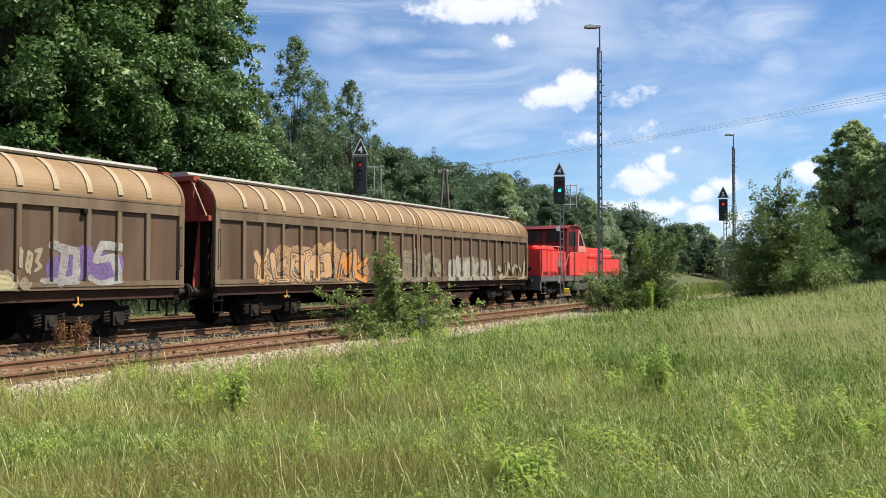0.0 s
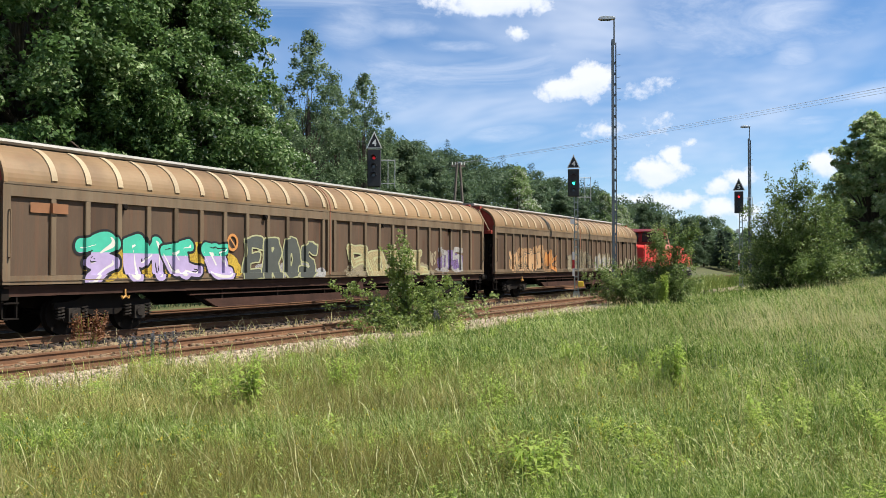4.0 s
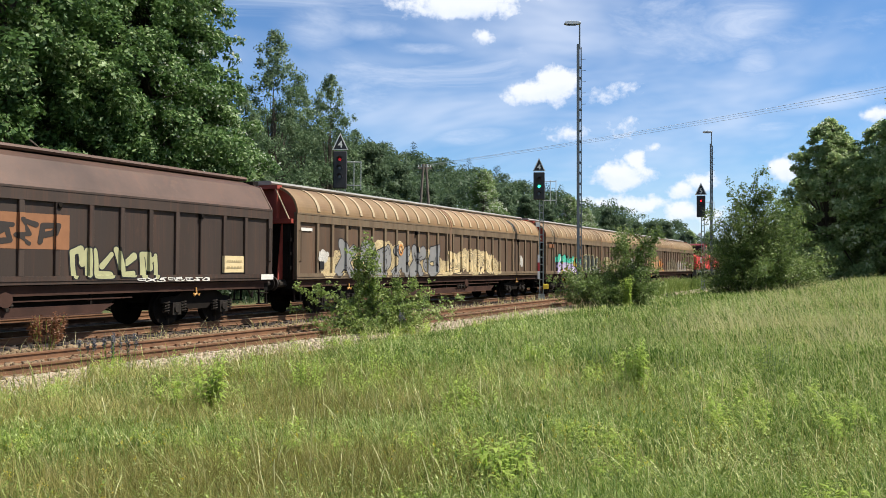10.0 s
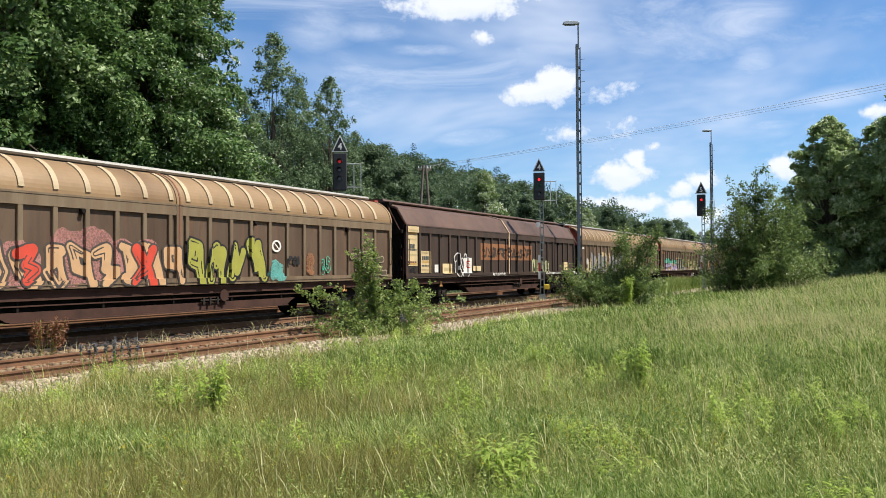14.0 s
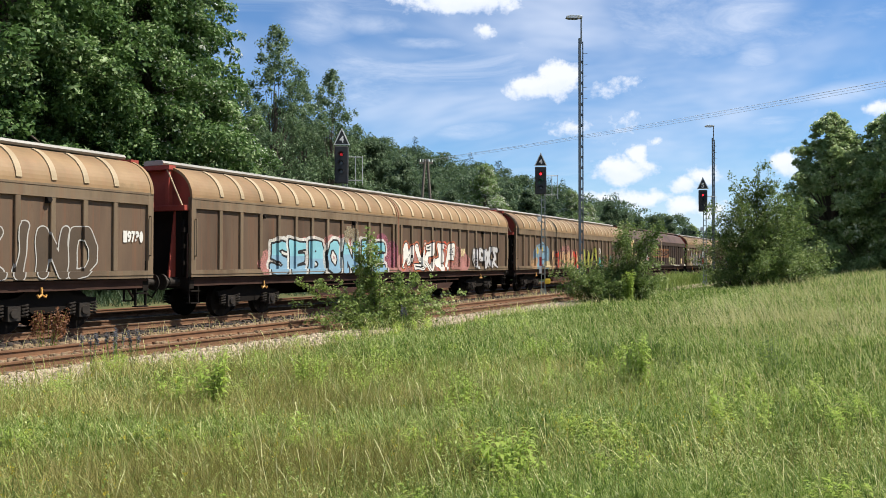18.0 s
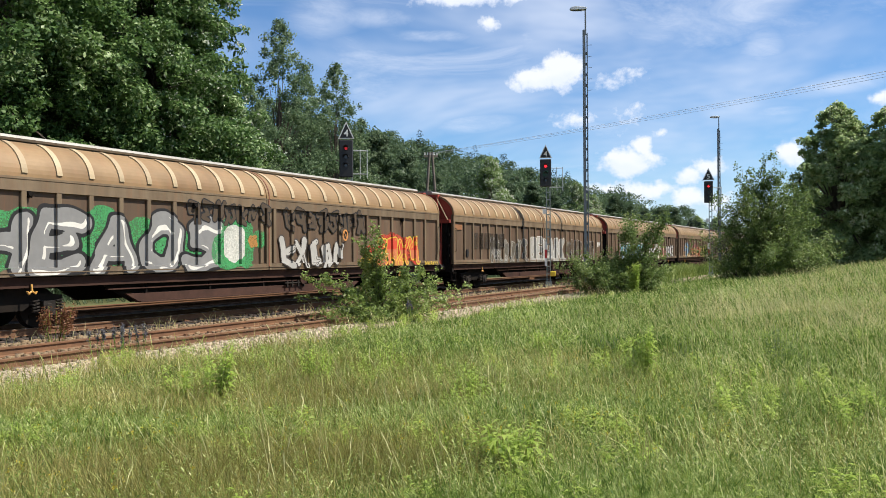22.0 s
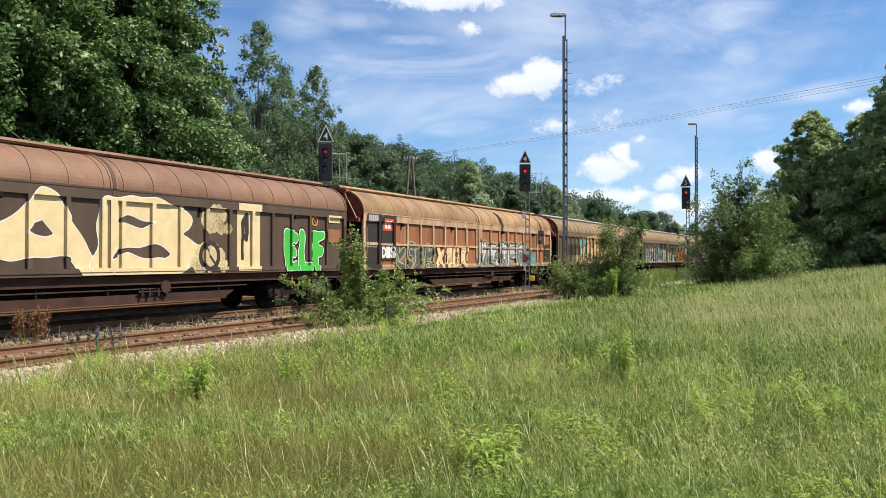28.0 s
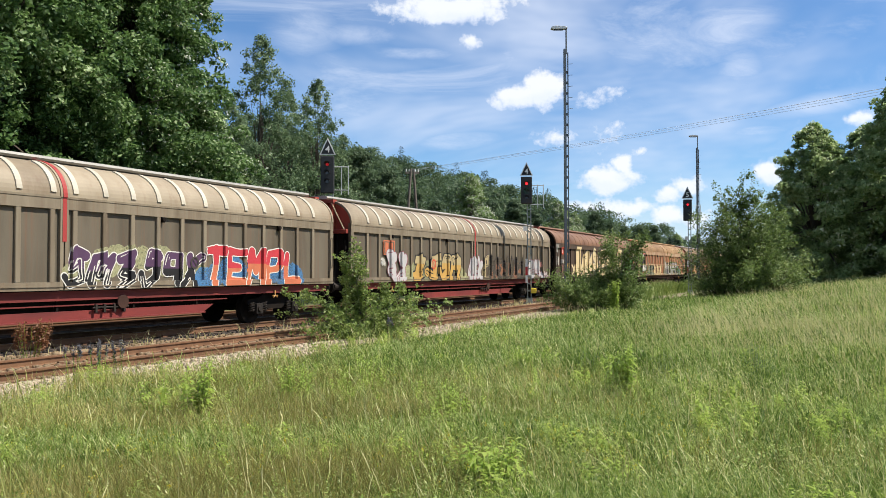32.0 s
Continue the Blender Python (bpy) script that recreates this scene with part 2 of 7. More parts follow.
STREAK = (2.2, 2.2, 0.35)
M = {
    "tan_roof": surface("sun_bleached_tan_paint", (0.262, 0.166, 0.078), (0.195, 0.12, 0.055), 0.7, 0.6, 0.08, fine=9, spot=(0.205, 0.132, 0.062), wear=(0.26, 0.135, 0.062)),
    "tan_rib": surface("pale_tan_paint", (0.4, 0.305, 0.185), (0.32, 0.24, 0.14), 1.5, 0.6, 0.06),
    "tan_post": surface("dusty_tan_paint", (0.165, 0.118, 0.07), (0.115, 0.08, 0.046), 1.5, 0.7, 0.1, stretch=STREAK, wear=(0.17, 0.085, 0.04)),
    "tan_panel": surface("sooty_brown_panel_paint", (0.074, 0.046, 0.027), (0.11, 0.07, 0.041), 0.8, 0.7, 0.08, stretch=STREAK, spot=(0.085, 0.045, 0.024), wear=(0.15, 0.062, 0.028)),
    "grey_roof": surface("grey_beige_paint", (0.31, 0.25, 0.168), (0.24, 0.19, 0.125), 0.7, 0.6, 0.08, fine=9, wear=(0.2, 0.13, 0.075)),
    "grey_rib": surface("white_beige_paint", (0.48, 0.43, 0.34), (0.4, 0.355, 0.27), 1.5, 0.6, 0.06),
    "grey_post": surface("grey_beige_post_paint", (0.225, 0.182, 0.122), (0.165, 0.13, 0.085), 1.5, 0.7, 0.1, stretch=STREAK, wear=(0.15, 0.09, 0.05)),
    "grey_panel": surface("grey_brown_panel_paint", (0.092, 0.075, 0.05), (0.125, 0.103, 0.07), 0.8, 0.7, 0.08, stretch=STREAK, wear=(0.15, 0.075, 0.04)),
    "dark_roof": surface("dark_brown_roof_paint", (0.10, 0.053, 0.033), (0.07, 0.038, 0.025), 0.8, 0.6, 0.08, spot=(0.10, 0.055, 0.034), wear=(0.13, 0.06, 0.032)),
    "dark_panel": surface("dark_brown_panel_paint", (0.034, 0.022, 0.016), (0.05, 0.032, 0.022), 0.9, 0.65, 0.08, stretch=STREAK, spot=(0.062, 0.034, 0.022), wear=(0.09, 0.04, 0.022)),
    "rust_roof": surface("rusty_ochre_roof_paint", (0.34, 0.215, 0.10), (0.22, 0.12, 0.052), 0.8, 0.7, 0.1, stretch=(1, 1, 0.6), wear=(0.2, 0.1, 0.045)),
    "rust_panel": surface("rusty_orange_panel_paint", (0.34, 0.125, 0.045), (0.22, 0.075, 0.03), 0.9, 0.75, 0.12, stretch=STREAK, spot=(0.33, 0.17, 0.09), wear=(0.36, 0.2, 0.11)),
    "brown_roof": surface("red_brown_roof_paint", (0.20, 0.105, 0.057), (0.15, 0.073, 0.042), 0.8, 0.65, 0.1, spot=(0.24, 0.12, 0.06), wear=(0.25, 0.12, 0.06)),
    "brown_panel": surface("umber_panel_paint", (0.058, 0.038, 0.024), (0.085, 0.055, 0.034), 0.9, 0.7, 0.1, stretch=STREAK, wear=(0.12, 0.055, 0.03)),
    "ridge": surface("galvanised_ridge_cover", (0.33, 0.31, 0.27), (0.24, 0.225, 0.195), 0.9, 0.5, 0.05, metal=0.2),
    "red": surface("oxide_red_paint", (0.33, 0.055, 0.034), (0.22, 0.038, 0.024), 1.5, 0.65, 0.1),
    "red_frame": surface("faded_red_frame_paint", (0.19, 0.028, 0.022), (0.11, 0.02, 0.017), 1.2, 0.7, 0.1, stretch=(0.5, 1, 2)),
    "frame": surface("grimy_brown_frame", (0.066, 0.033, 0.023), (0.036, 0.02, 0.015), 1.5, 0.8, 0.15, spec=0.15),
    # near black: brake dust, with the deep shade under the wagons in the colour
    "soot_shade": surface("brake_dust_black", (0.01, 0.0085, 0.0075), (0.017, 0.013, 0.01), 2.5, 0.85, 0.2, spec=0.08),
    "axle": surface("oily_grey_steel", (0.045, 0.037, 0.03), (0.022, 0.018, 0.015), 5, 0.6, 0.2, metal=0.3, spec=0.2),
    "yellow": surface("yellow_paint", (0.52, 0.27, 0.06), (0.4, 0.2, 0.05), 4, 0.5, 0.05),
    "white": surface("white_paint", (0.78, 0.76, 0.71), (0.66, 0.63, 0.57), 4, 0.5, 0.05),
    "cream": surface("cream_spray_paint", (0.74, 0.62, 0.38), (0.66, 0.53, 0.30), 3, 0.55, 0.04, jitter=0),
    "black": surface("black_paint", (0.016, 0.016, 0.017), (0.024, 0.023, 0.022), 3, 0.55, 0.05),
    "loco_red": surface("traffic_red_loco_paint", (0.70, 0.07, 0.06), (0.6, 0.055, 0.048), 0.8, 0.42, 0.02, jitter=0),
    "loco_grey": surface("dusty_loco_grey", (0.11, 0.105, 0.10), (0.075, 0.07, 0.065), 1.5, 0.7, 0.1),
    "silver": surface("light_grey_metal", (0.50, 0.51, 0.50), (0.40, 0.41, 0.40), 3, 0.45, 0.05, metal=0.4),
    "mast": surface("weathered_galvanised_steel", (0.12, 0.14, 0.155), (0.085, 0.10, 0.11), 4, 0.6, 0.08, metal=0.3),
    "signal_post": surface("grey_green_post_paint", (0.26, 0.29, 0.26), (0.19, 0.21, 0.19), 4, 0.6, 0.08),
    "rust_rail": surface("rusted_rail_steel", (0.175, 0.088, 0.042), (0.115, 0.056, 0.028), 3, 0.85, 0.2),
    "rail_top": surface("worn_rail_steel", (0.36, 0.30, 0.25), (0.26, 0.19, 0.14), 2, 0.4, 0.05, metal=0.5),
    "sleeper": surface("weathered_oak_sleeper", (0.085, 0.055, 0.037), (0.055, 0.036, 0.026), 1.5, 0.9, 0.4, stretch=(6, 1, 6)),
    "ballast": surface("ballast_stone", (0.25, 0.175, 0.10), (0.17, 0.115, 0.066), 4, 0.95, 0.6, fine=60, coords="Object"),
    # ballast darkened to hold the train's shade in its colour
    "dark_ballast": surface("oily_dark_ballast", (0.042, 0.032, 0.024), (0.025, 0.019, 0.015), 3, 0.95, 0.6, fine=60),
    "wood_pole": surface("grey_weathered_wood", (0.16, 0.135, 0.11), (0.11, 0.09, 0.07), 2, 0.9, 0.2, stretch=(4, 4, 0.5)),
    "bark": surface("grey_brown_bark", (0.105, 0.082, 0.06), (0.065, 0.05, 0.038), 3, 0.9, 0.5, stretch=(3, 3, 0.6)),
    "glass": surface("dark_cab_glass", (0.02, 0.025, 0.03), (0.03, 0.035, 0.04), 2, 0.08, 0.0, spec=0.6),
    "maple": leafy("maple_leaves", (0.046, 0.098, 0.026), (0.127, 0.215, 0.058), (0.36, 0.45, 0.22), trans=0.4, speck=1.2, grain=3.5),
    "alder": leafy("grey_green_leaves", (0.075, 0.125, 0.055), (0.15, 0.215, 0.1), (0.32, 0.4, 0.23), speck=1.2, grain=3.0),
    "robinia": leafy("robinia_leaves", (0.13, 0.2, 0.065), (0.22, 0.3, 0.11)),
    "blossom": leafy("white_blossom", (0.6, 0.62, 0.48), (0.8, 0.8, 0.7)),
    "forest": leafy("far_wood_leaves", (0.058, 0.096, 0.046), (0.108, 0.158, 0.076), patch=0.05, speck=1.2, grain=0.8),
    "spruce": leafy("spruce_needles", (0.018, 0.036, 0.02), (0.034, 0.058, 0.03), patch=0.05),
    "bush": leafy("willow_leaves", (0.12, 0.18, 0.038), (0.25, 0.32, 0.08), (0.5, 0.55, 0.24), speck=1.2, grain=9.0),
    "birch": leafy("birch_leaves", (0.078, 0.125, 0.03), (0.19, 0.255, 0.07), (0.45, 0.5, 0.24), speck=1.2, grain=4.0),
    "grass": leafy("meadow_grass", (0.052, 0.105, 0.012), (0.222, 0.332, 0.05), (0.58, 0.64, 0.26), patch=0.35, trans=0.36, single=0.62, broad=0.5, speck=2.8, grain=13.0),
    "dry": leafy("dry_seed_stalks", (0.34, 0.33, 0.12), (0.62, 0.56, 0.28), patch=0.5),
    "weed": leafy("fresh_weed_leaves", (0.25, 0.36, 0.055), (0.46, 0.56, 0.13), patch=0.8, trans=0.55),
    "bluebloom": leafy("blue_flower_spikes", (0.115, 0.115, 0.125), (0.19, 0.185, 0.20)),
    "rusty_weed": leafy("withered_dock_seed", (0.16, 0.065, 0.03), (0.24, 0.11, 0.05)),
    "yellowbloom": leafy("yellow_flowers", (0.55, 0.42, 0.03), (0.65, 0.52, 0.05)),
}
M["herb"] = leafy("meadow_herb_leaves", (0.07, 0.12, 0.022), (0.27, 0.36, 0.07), (0.55, 0.6, 0.25), patch=0.8, single=0.7, speck=1.5)
M["oak"] = leafy("oak_leaves", (0.2, 0.285, 0.105), (0.42, 0.5, 0.23), (0.78, 0.8, 0.58), trans=0.55, single=0.4, broad=0.4, speck=2.2, grain=1.6)
M["olive"] = leafy("withered_grass_stems", (0.15, 0.14, 0.035), (0.32, 0.29, 0.085), (0.58, 0.5, 0.2), patch=0.6, single=0.7)
M["seed"] = leafy("grass_seed_heads", (0.2, 0.25, 0.05), (0.42, 0.46, 0.13), (0.75, 0.72, 0.38), patch=0.5, single=0.8)
M["wire"] = surface("weathered_aluminium_wire", (0.55, 0.57, 0.60), (0.46, 0.48, 0.51), 2, 0.6, 0.0)
# darker copy of the loco red, with the cab's shade in it; louvres too
M["maroon"] = surface("dark_red_cab_paint", (0.17, 0.018, 0.018), (0.12, 0.015, 0.015), 1.0, 0.5, 0.03)
M["pale_red"] = surface("faded_red_rail_paint", (0.62, 0.24, 0.20), (0.5, 0.17, 0.14), 2, 0.5, 0.03)
M["bright_yellow"] = surface("bright_yellow_enamel", (0.75, 0.55, 0.04), (0.66, 0.47, 0.04), 4, 0.5, 0.03)
M["lamp_red"] = glow("red_signal_light", (1.0, 0.02, 0.03), 1.5)
M["lamp_dim"] = glow("dim_red_signal_light", (1.0, 0.03, 0.04), 0.12)
M["lamp_green"] = glow("green_signal_light", (0.02, 0.9, 0.45), 5.0)


# ---- mesh helpers ----
def box(bm, x0, x1, y0, y1, z0, z1):
    v = [bm.verts.new((x, y, z)) for z in (z0, z1) for y in (y0, y1) for x in (x0, x1)]
    for f in ((0, 2, 3, 1), (4, 5, 7, 6), (0, 1, 5, 4), (2, 6, 7, 3), (0, 4, 6, 2), (1, 3, 7, 5)):
        bm.faces.new([v[i] for i in f])


def prism(bm, pts, a, b, axis="x"):
    """A closed outline pushed from a to b. The outline is (y, z) for axis x, (x, z) for axis y and (x, y) for axis z."""
    def at(p, s):
        return (s, p[0], p[1]) if axis == "x" else (p[0], s, p[1]) if axis == "y" else (p[0], p[1], s)
    v0, v1 = [bm.verts.new(at(p, a)) for p in pts], [bm.verts.new(at(p, b)) for p in pts]
    n = len(pts)
    faces = [bm.faces.new(v0), bm.faces.new(v1[::-1])]
    for i in range(n):
        faces.append(bm.faces.new((v0[i], v1[i], v1[(i + 1) % n], v0[(i + 1) % n])))
    bmesh.ops.recalc_face_normals(bm, faces=faces)


def strip(bm, pts, a, b, thick=0.04):
    """A bent sheet: an open (y, z) line pushed along x, with thickness inwards."""
    inner = []
    for i, p in enumerate(pts):
        q, r = pts[max(i - 1, 0)], pts[min(i + 1, len(pts) - 1)]
        d = Vector((r[0] - q[0], r[1] - q[1])).normalized()
        inner.append((p[0] + d.y * thick, p[1] - d.x * thick))
    prism(bm, list(pts) + inner[::-1], a, b)


def tube(bm, p0, p1, r0, r1=None, seg=8, caps=True):
    r1 = r0 if r1 is None else r1
    p0, p1 = Vector(p0), Vector(p1)
    d = (p1 - p0).normalized()
    u = d.orthogonal().normalized()
    w = d.cross(u)
    rings = []
    for p, r in ((p0, r0), (p1, r1)):
        rings.append([bm.verts.new(p + (u * math.cos(6.28319 * i / seg) + w * math.sin(6.28319 * i / seg)) * r) for i in range(seg)])
    for i in range(seg):
        j = (i + 1) % seg
        bm.faces.new((rings[0][i], rings[0][j], rings[1][j], rings[1][i]))
    if caps:
        bm.faces.new(rings[0][::-1]), bm.faces.new(rings[1])


def pipe(bm, pts, r, seg=6):
    """One round bar along a bent line."""
    pts = [Vector(p) for p in pts]
    rings = []
    u = (pts[1] - pts[0]).normalized().orthogonal().normalized()
    for i, p in enumerate(pts):
        d = (pts[min(i + 1, len(pts) - 1)] - pts[max(i - 1, 0)]).normalized()
        u = (u - d * u.dot(d)).normalized()
        w = d.cross(u)
        rings.append([bm.verts.new(p + (u * math.cos(6.28319 * k / seg) + w * math.sin(6.28319 * k / seg)) * r) for k in range(seg)])
    for a, b in zip(rings, rings[1:]):
        for k in range(seg):
            bm.faces.new((a[k], a[(k + 1) % seg], b[(k + 1) % seg], b[k]))
    bm.faces.new(rings[0][::-1]), bm.faces.new(rings[-1])


def mesh_of(name, bm, material, smooth=False):
    me = bpy.data.meshes.new(name)
    bm.to_mesh(me)
    bm.free()
    if material:
        me.materials.append(material)
    if smooth:
        me.polygons.foreach_set("use_smooth", [True] * len(me.polygons))
    return me


def part(name, bm, material, parent, label="", smooth=False):
    me = bm if isinstance(bm, bpy.types.Mesh) else mesh_of(name, bm, material, smooth)
    ob = new(name, me)
    ob.parent = parent
    if label:
        tagged(ob, label)
    return ob


def made(fn, *a, **k):
    bm = bmesh.new()
    fn(bm, *a, **k)
    return bm


def bevelled(bm, w=0.02, seg=1):
    bmesh.ops.bevel(bm, geom=bm.edges[:], offset=w, segments=seg, affect="EDGES", clamp_overlap=True)
    return bm


def quick_mesh(name, verts, quads, material):
    """A large mesh from arrays: verts (n, 3), quads (m, 4)."""
    me = bpy.data.meshes.new(name)
    me.vertices.add(len(verts))
    me.vertices.foreach_set("co", np.asarray(verts, np.float32).ravel())
    me.loops.add(quads.size)
    me.loops.foreach_set("vertex_index", quads.ravel().astype(np.int32))
    me.polygons.add(len(quads))
    me.polygons.foreach_set("loop_start", np.arange(0, quads.size, quads.shape[1], dtype=np.int32))
    me.update(calc_edges=True)
    me.materials.append(material)
    return me


# ---- ground and tracks ----
TRAIN_Y, NEAR_Y, BACK_Y = 17.63, 12.25, 21.9
NEAR_UP = 0.09
rng = np.random.default_rng(7)


def step(a, b, v):
    t = np.clip((v - a) / (b - a), 0, 1)
    return t * t * (3 - 2 * t)


def ground_z(x, y):
    x, y = np.asarray(x, float), np.asarray(y, float)
    z = -0.10 + 0 * x
    z = z + 0.05 * np.sin(x * 0.31 + 1.0) * np.sin(y * 0.27) * step(10.5, 8.0, y)
    z = z + 0.75 * step(18, 48, x) * step(7.5, -4.0, y) + 0.5 * step(45, 90, x) * step(6, -10, y)
    z = z - 0.13 * step(14.4, 15.6, y) * step(26, 24.5, y)
    z = z + 0.1 * step(24.5, 25.5, y) + 1.1 * step(25.5, 34, y) + (22 * step(40, 135, y) + 6 * step(120, 260, y)) * (0.3 + 0.7 * step(560, 240, x))
    z = z + 3.0 * step(-20, -160, y)
    return z


def make_ground():
    def axis(lo, hi, near_lo, near_hi, fine):
        inner = np.arange(near_lo, near_hi + fine, fine)
        out, s, p = [], fine, near_hi + fine
        while p < hi:
            s *= 1.25
            p += s
            out.append(min(p, hi))
        low, s, p = [], fine, near_lo
        while p > lo:
            s *= 1.25
            p -= s
            low.append(max(p, lo))
        return np.concatenate([low[::-1], inner, out])
    xs, ys = axis(-3000, 3000, -10, 80, 1.0), axis(-3000, 3000, -8, 40, 0.6)
    X, Y = np.meshgrid(xs, ys)
    Z = ground_z(X, Y)
    v = np.stack([X.ravel(), Y.ravel(), Z.ravel()], 1)
    n = len(xs)
    i = (np.arange(len(ys) - 1)[:, None] * n + np.arange(n - 1)[None, :]).ravel()
    q = np.stack([i, i + 1, i + n + 1, i + n], 1)
    mt = surface("meadow_soil", (0.060, 0.072, 0.022), (0.095, 0.092, 0.034), 0.35, 0.95, 0.5, fine=12, spot=(0.12, 0.10, 0.045), jitter=0)
    me = quick_mesh("ground", v, q, mt)
    me.polygons.foreach_set("use_smooth", [True] * len(me.polygons))
    tagged(new("ground", me), "green meadow ground under tall summer grass", "ground", kind="structure")


make_ground()


def bed(name, label, y0, y1, z, mat, sx0=-270, sx1=520, slope=0.35):
    n = 90
    xs = np.linspace(sx0, sx1, n)
    bm = bmesh.new()
    rows = []
    for x in xs:
        w = 0.10 * math.sin(x * 0.7) + 0.07 * math.sin(x * 1.9 + 1)
        rows.append([bm.verts.new(p) for p in ((x, y0 - slope + w, z - 0.22), (x, y0 + w, z), (x, y1, z), (x, y1 + slope, z - 0.22))])
    for a, b in zip(rows, rows[1:]):
        for i in range(3):
            bm.faces.new((a[i], b[i], b[i + 1], a[i + 1]))
    tagged(new(name, mesh_of(name, bm, mat)), label, "ballast", kind="structure")


bed("ballast_bed_near", "pale brown gravel bed beside a rusty siding", NEAR_Y - 2.25, NEAR_Y + 2.7, -0.075, M["ballast"])
bed("ballast_bed_middle", "ballast under the train's track with shade in its dark colour", TRAIN_Y - 2.3, TRAIN_Y + 2.0, -0.195, M["dark_ballast"])
# same darkened colour, so that the gaps below the wagons look black
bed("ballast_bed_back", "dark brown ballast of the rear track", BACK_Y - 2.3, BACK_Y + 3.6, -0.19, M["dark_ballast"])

RAIL = [(-0.07, 0), (0.07, 0), (0.07, 0.012), (0.012, 0.03), (0.012, 0.115), (0.036, 0.125), (0.036, 0.155), (0.028, 0.16), (-0.028, 0.16),
        (-0.036, 0.155), (-0.036, 0.125), (-0.012, 0.115), (-0.012, 0.03), (-0.07, 0.012)]


def track(name, label, y, top, head):
    base = tagged(new(name), label, "railway track", kind="structure")
    for side in (-0.7525, 0.7525):
        part("rail", made(prism, [(y + side + p[0], top - 0.16 + p[1]) for p in RAIL], -270, 520), M["rust_rail"], base, "rusty brown steel rail")
        part("rail_head", made(box, -270, 520, y + side - 0.026, y + side + 0.026, top - 0.002, top + 0.002), head, base, "rail running surface")
    me = mesh_of("sleeper", bevelled(made(box, -0.13, 0.13, -1.3, 1.3, -0.16, 0), 0.015), M["sleeper"])
    plate = bmesh.new()
    for side in (-0.7525, 0.7525):
        box(plate, -0.08, 0.08, side - 0.17, side + 0.17, 0.0, 0.014)
        for dy in (-0.10, 0.10):
            box(plate, -0.05, 0.05, side + dy - 0.03, side + dy + 0.03, 0.012, 0.05)
    pm = mesh_of("clip", plate, M["rust_rail"])
    r = random.Random(4)
    for i in range(115):
        x = 2.0 + i * 0.63
        ob = part("sleeper", me, None, base)
        ob.matrix_basis = pose(x + r.uniform(-0.03, 0.03), y + r.uniform(-0.04, 0.04), top - 0.172, 0, 0, r.uniform(-1, 1))
        if i < 70:
            part("clip", pm, None, ob)


track("track_near", "disused siding with rusty rails on weathered wooden sleepers", NEAR_Y, NEAR_UP, M["rust_rail"])
track("track_middle", "running track with worn steel rails under the freight train", TRAIN_Y, 0.0, M["rail_top"])
track("track_back", "rear track with rusty rails behind the train", BACK_Y, 0.0, M["rust_rail"])


def stones(name, label, n, y0, y1, z, mat, x0=4.0, x1=70.0, size=(0.025, 0.06)):
    x = x0 + (x1 - x0) * rng.random(n) ** 1.7
    y = rng.uniform(y0, y1, n)
    s = rng.uniform(size[0], size[1], n)
    c = np.array([(sx, sy, sz) for sz in (-1, 1) for sy in (-1, 1) for sx in (-1, 1)], float)
    jit = rng.uniform(0.5, 1.1, (n, 8, 3))
    a = rng.uniform(0, 6.28, n)
    v = c[None] * jit * s[:, None, None]
    ca, sa = np.cos(a)[:, None], np.sin(a)[:, None]
    v = np.stack([v[..., 0] * ca - v[..., 1] * sa + x[:, None], v[..., 0] * sa + v[..., 1] * ca + y[:, None], v[..., 2] * 0.8 + z], 2)
    f = np.array([(0, 2, 3, 1), (4, 5, 7, 6), (0, 1, 5, 4), (2, 6, 7, 3), (0, 4, 6, 2), (1, 3, 7, 5)])
    q = (np.arange(n)[:, None, None] * 8 + f[None]).reshape(-1, 4)
    tagged(new(name, quick_mesh(name, v.reshape(-1, 3), q, mat)), label, "gravel", kind="stuff")


stones("gravel", "pale gravel stones along the siding", 8000, NEAR_Y - 2.5, NEAR_Y - 1.0, -0.07, surface("pale_gravel", (0.50, 0.41, 0.29), (0.36, 0.28, 0.19), 5, 0.95, 0.3))
stones("gravel", "brown ballast stones round the siding's sleepers", 5200, NEAR_Y - 1.0, NEAR_Y + 2.6, -0.065, M["ballast"])
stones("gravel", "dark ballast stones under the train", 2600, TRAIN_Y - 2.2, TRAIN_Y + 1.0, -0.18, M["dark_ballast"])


# ---- wagons ----
SILL, EAVE0, EAVE1, RIDGE = 1.18, 3.04, 3.32, 4.33
HALF = 1.42


def roof_line(kind, n=15):
    """The cross-section of one side from the eave to the ridge, as (y, z), y towards the camera negative."""
    if kind == "faceted":
        return [(-HALF, EAVE1), (-HALF + 0.05, EAVE1 + 0.10), (-0.98, 4.02), (-0.30, RIDGE - 0.10)]
    pts = []
    for i in range(n + 1):
        a = math.radians(90 * i / n)
        pts.append((-0.22 - (HALF - 0.22) * math.cos(a) ** 0.97, EAVE1 + (RIDGE - 0.10 - EAVE1) * math.sin(a) ** 0.96))
    return pts


def curved_rib(bm, line, x, w, proud=0.03):
    out = []
    for i, p in enumerate(line):
        q, r = line[max(i - 1, 0)], line[min(i + 1, len(line) - 1)]
        d = Vector((r[0] - q[0], r[1] - q[1])).normalized()
        out.append((p[0] - d.y * proud, p[1] + d.x * proud))
    prism(bm, out + list(line)[::-1], x - w / 2, x + w / 2)


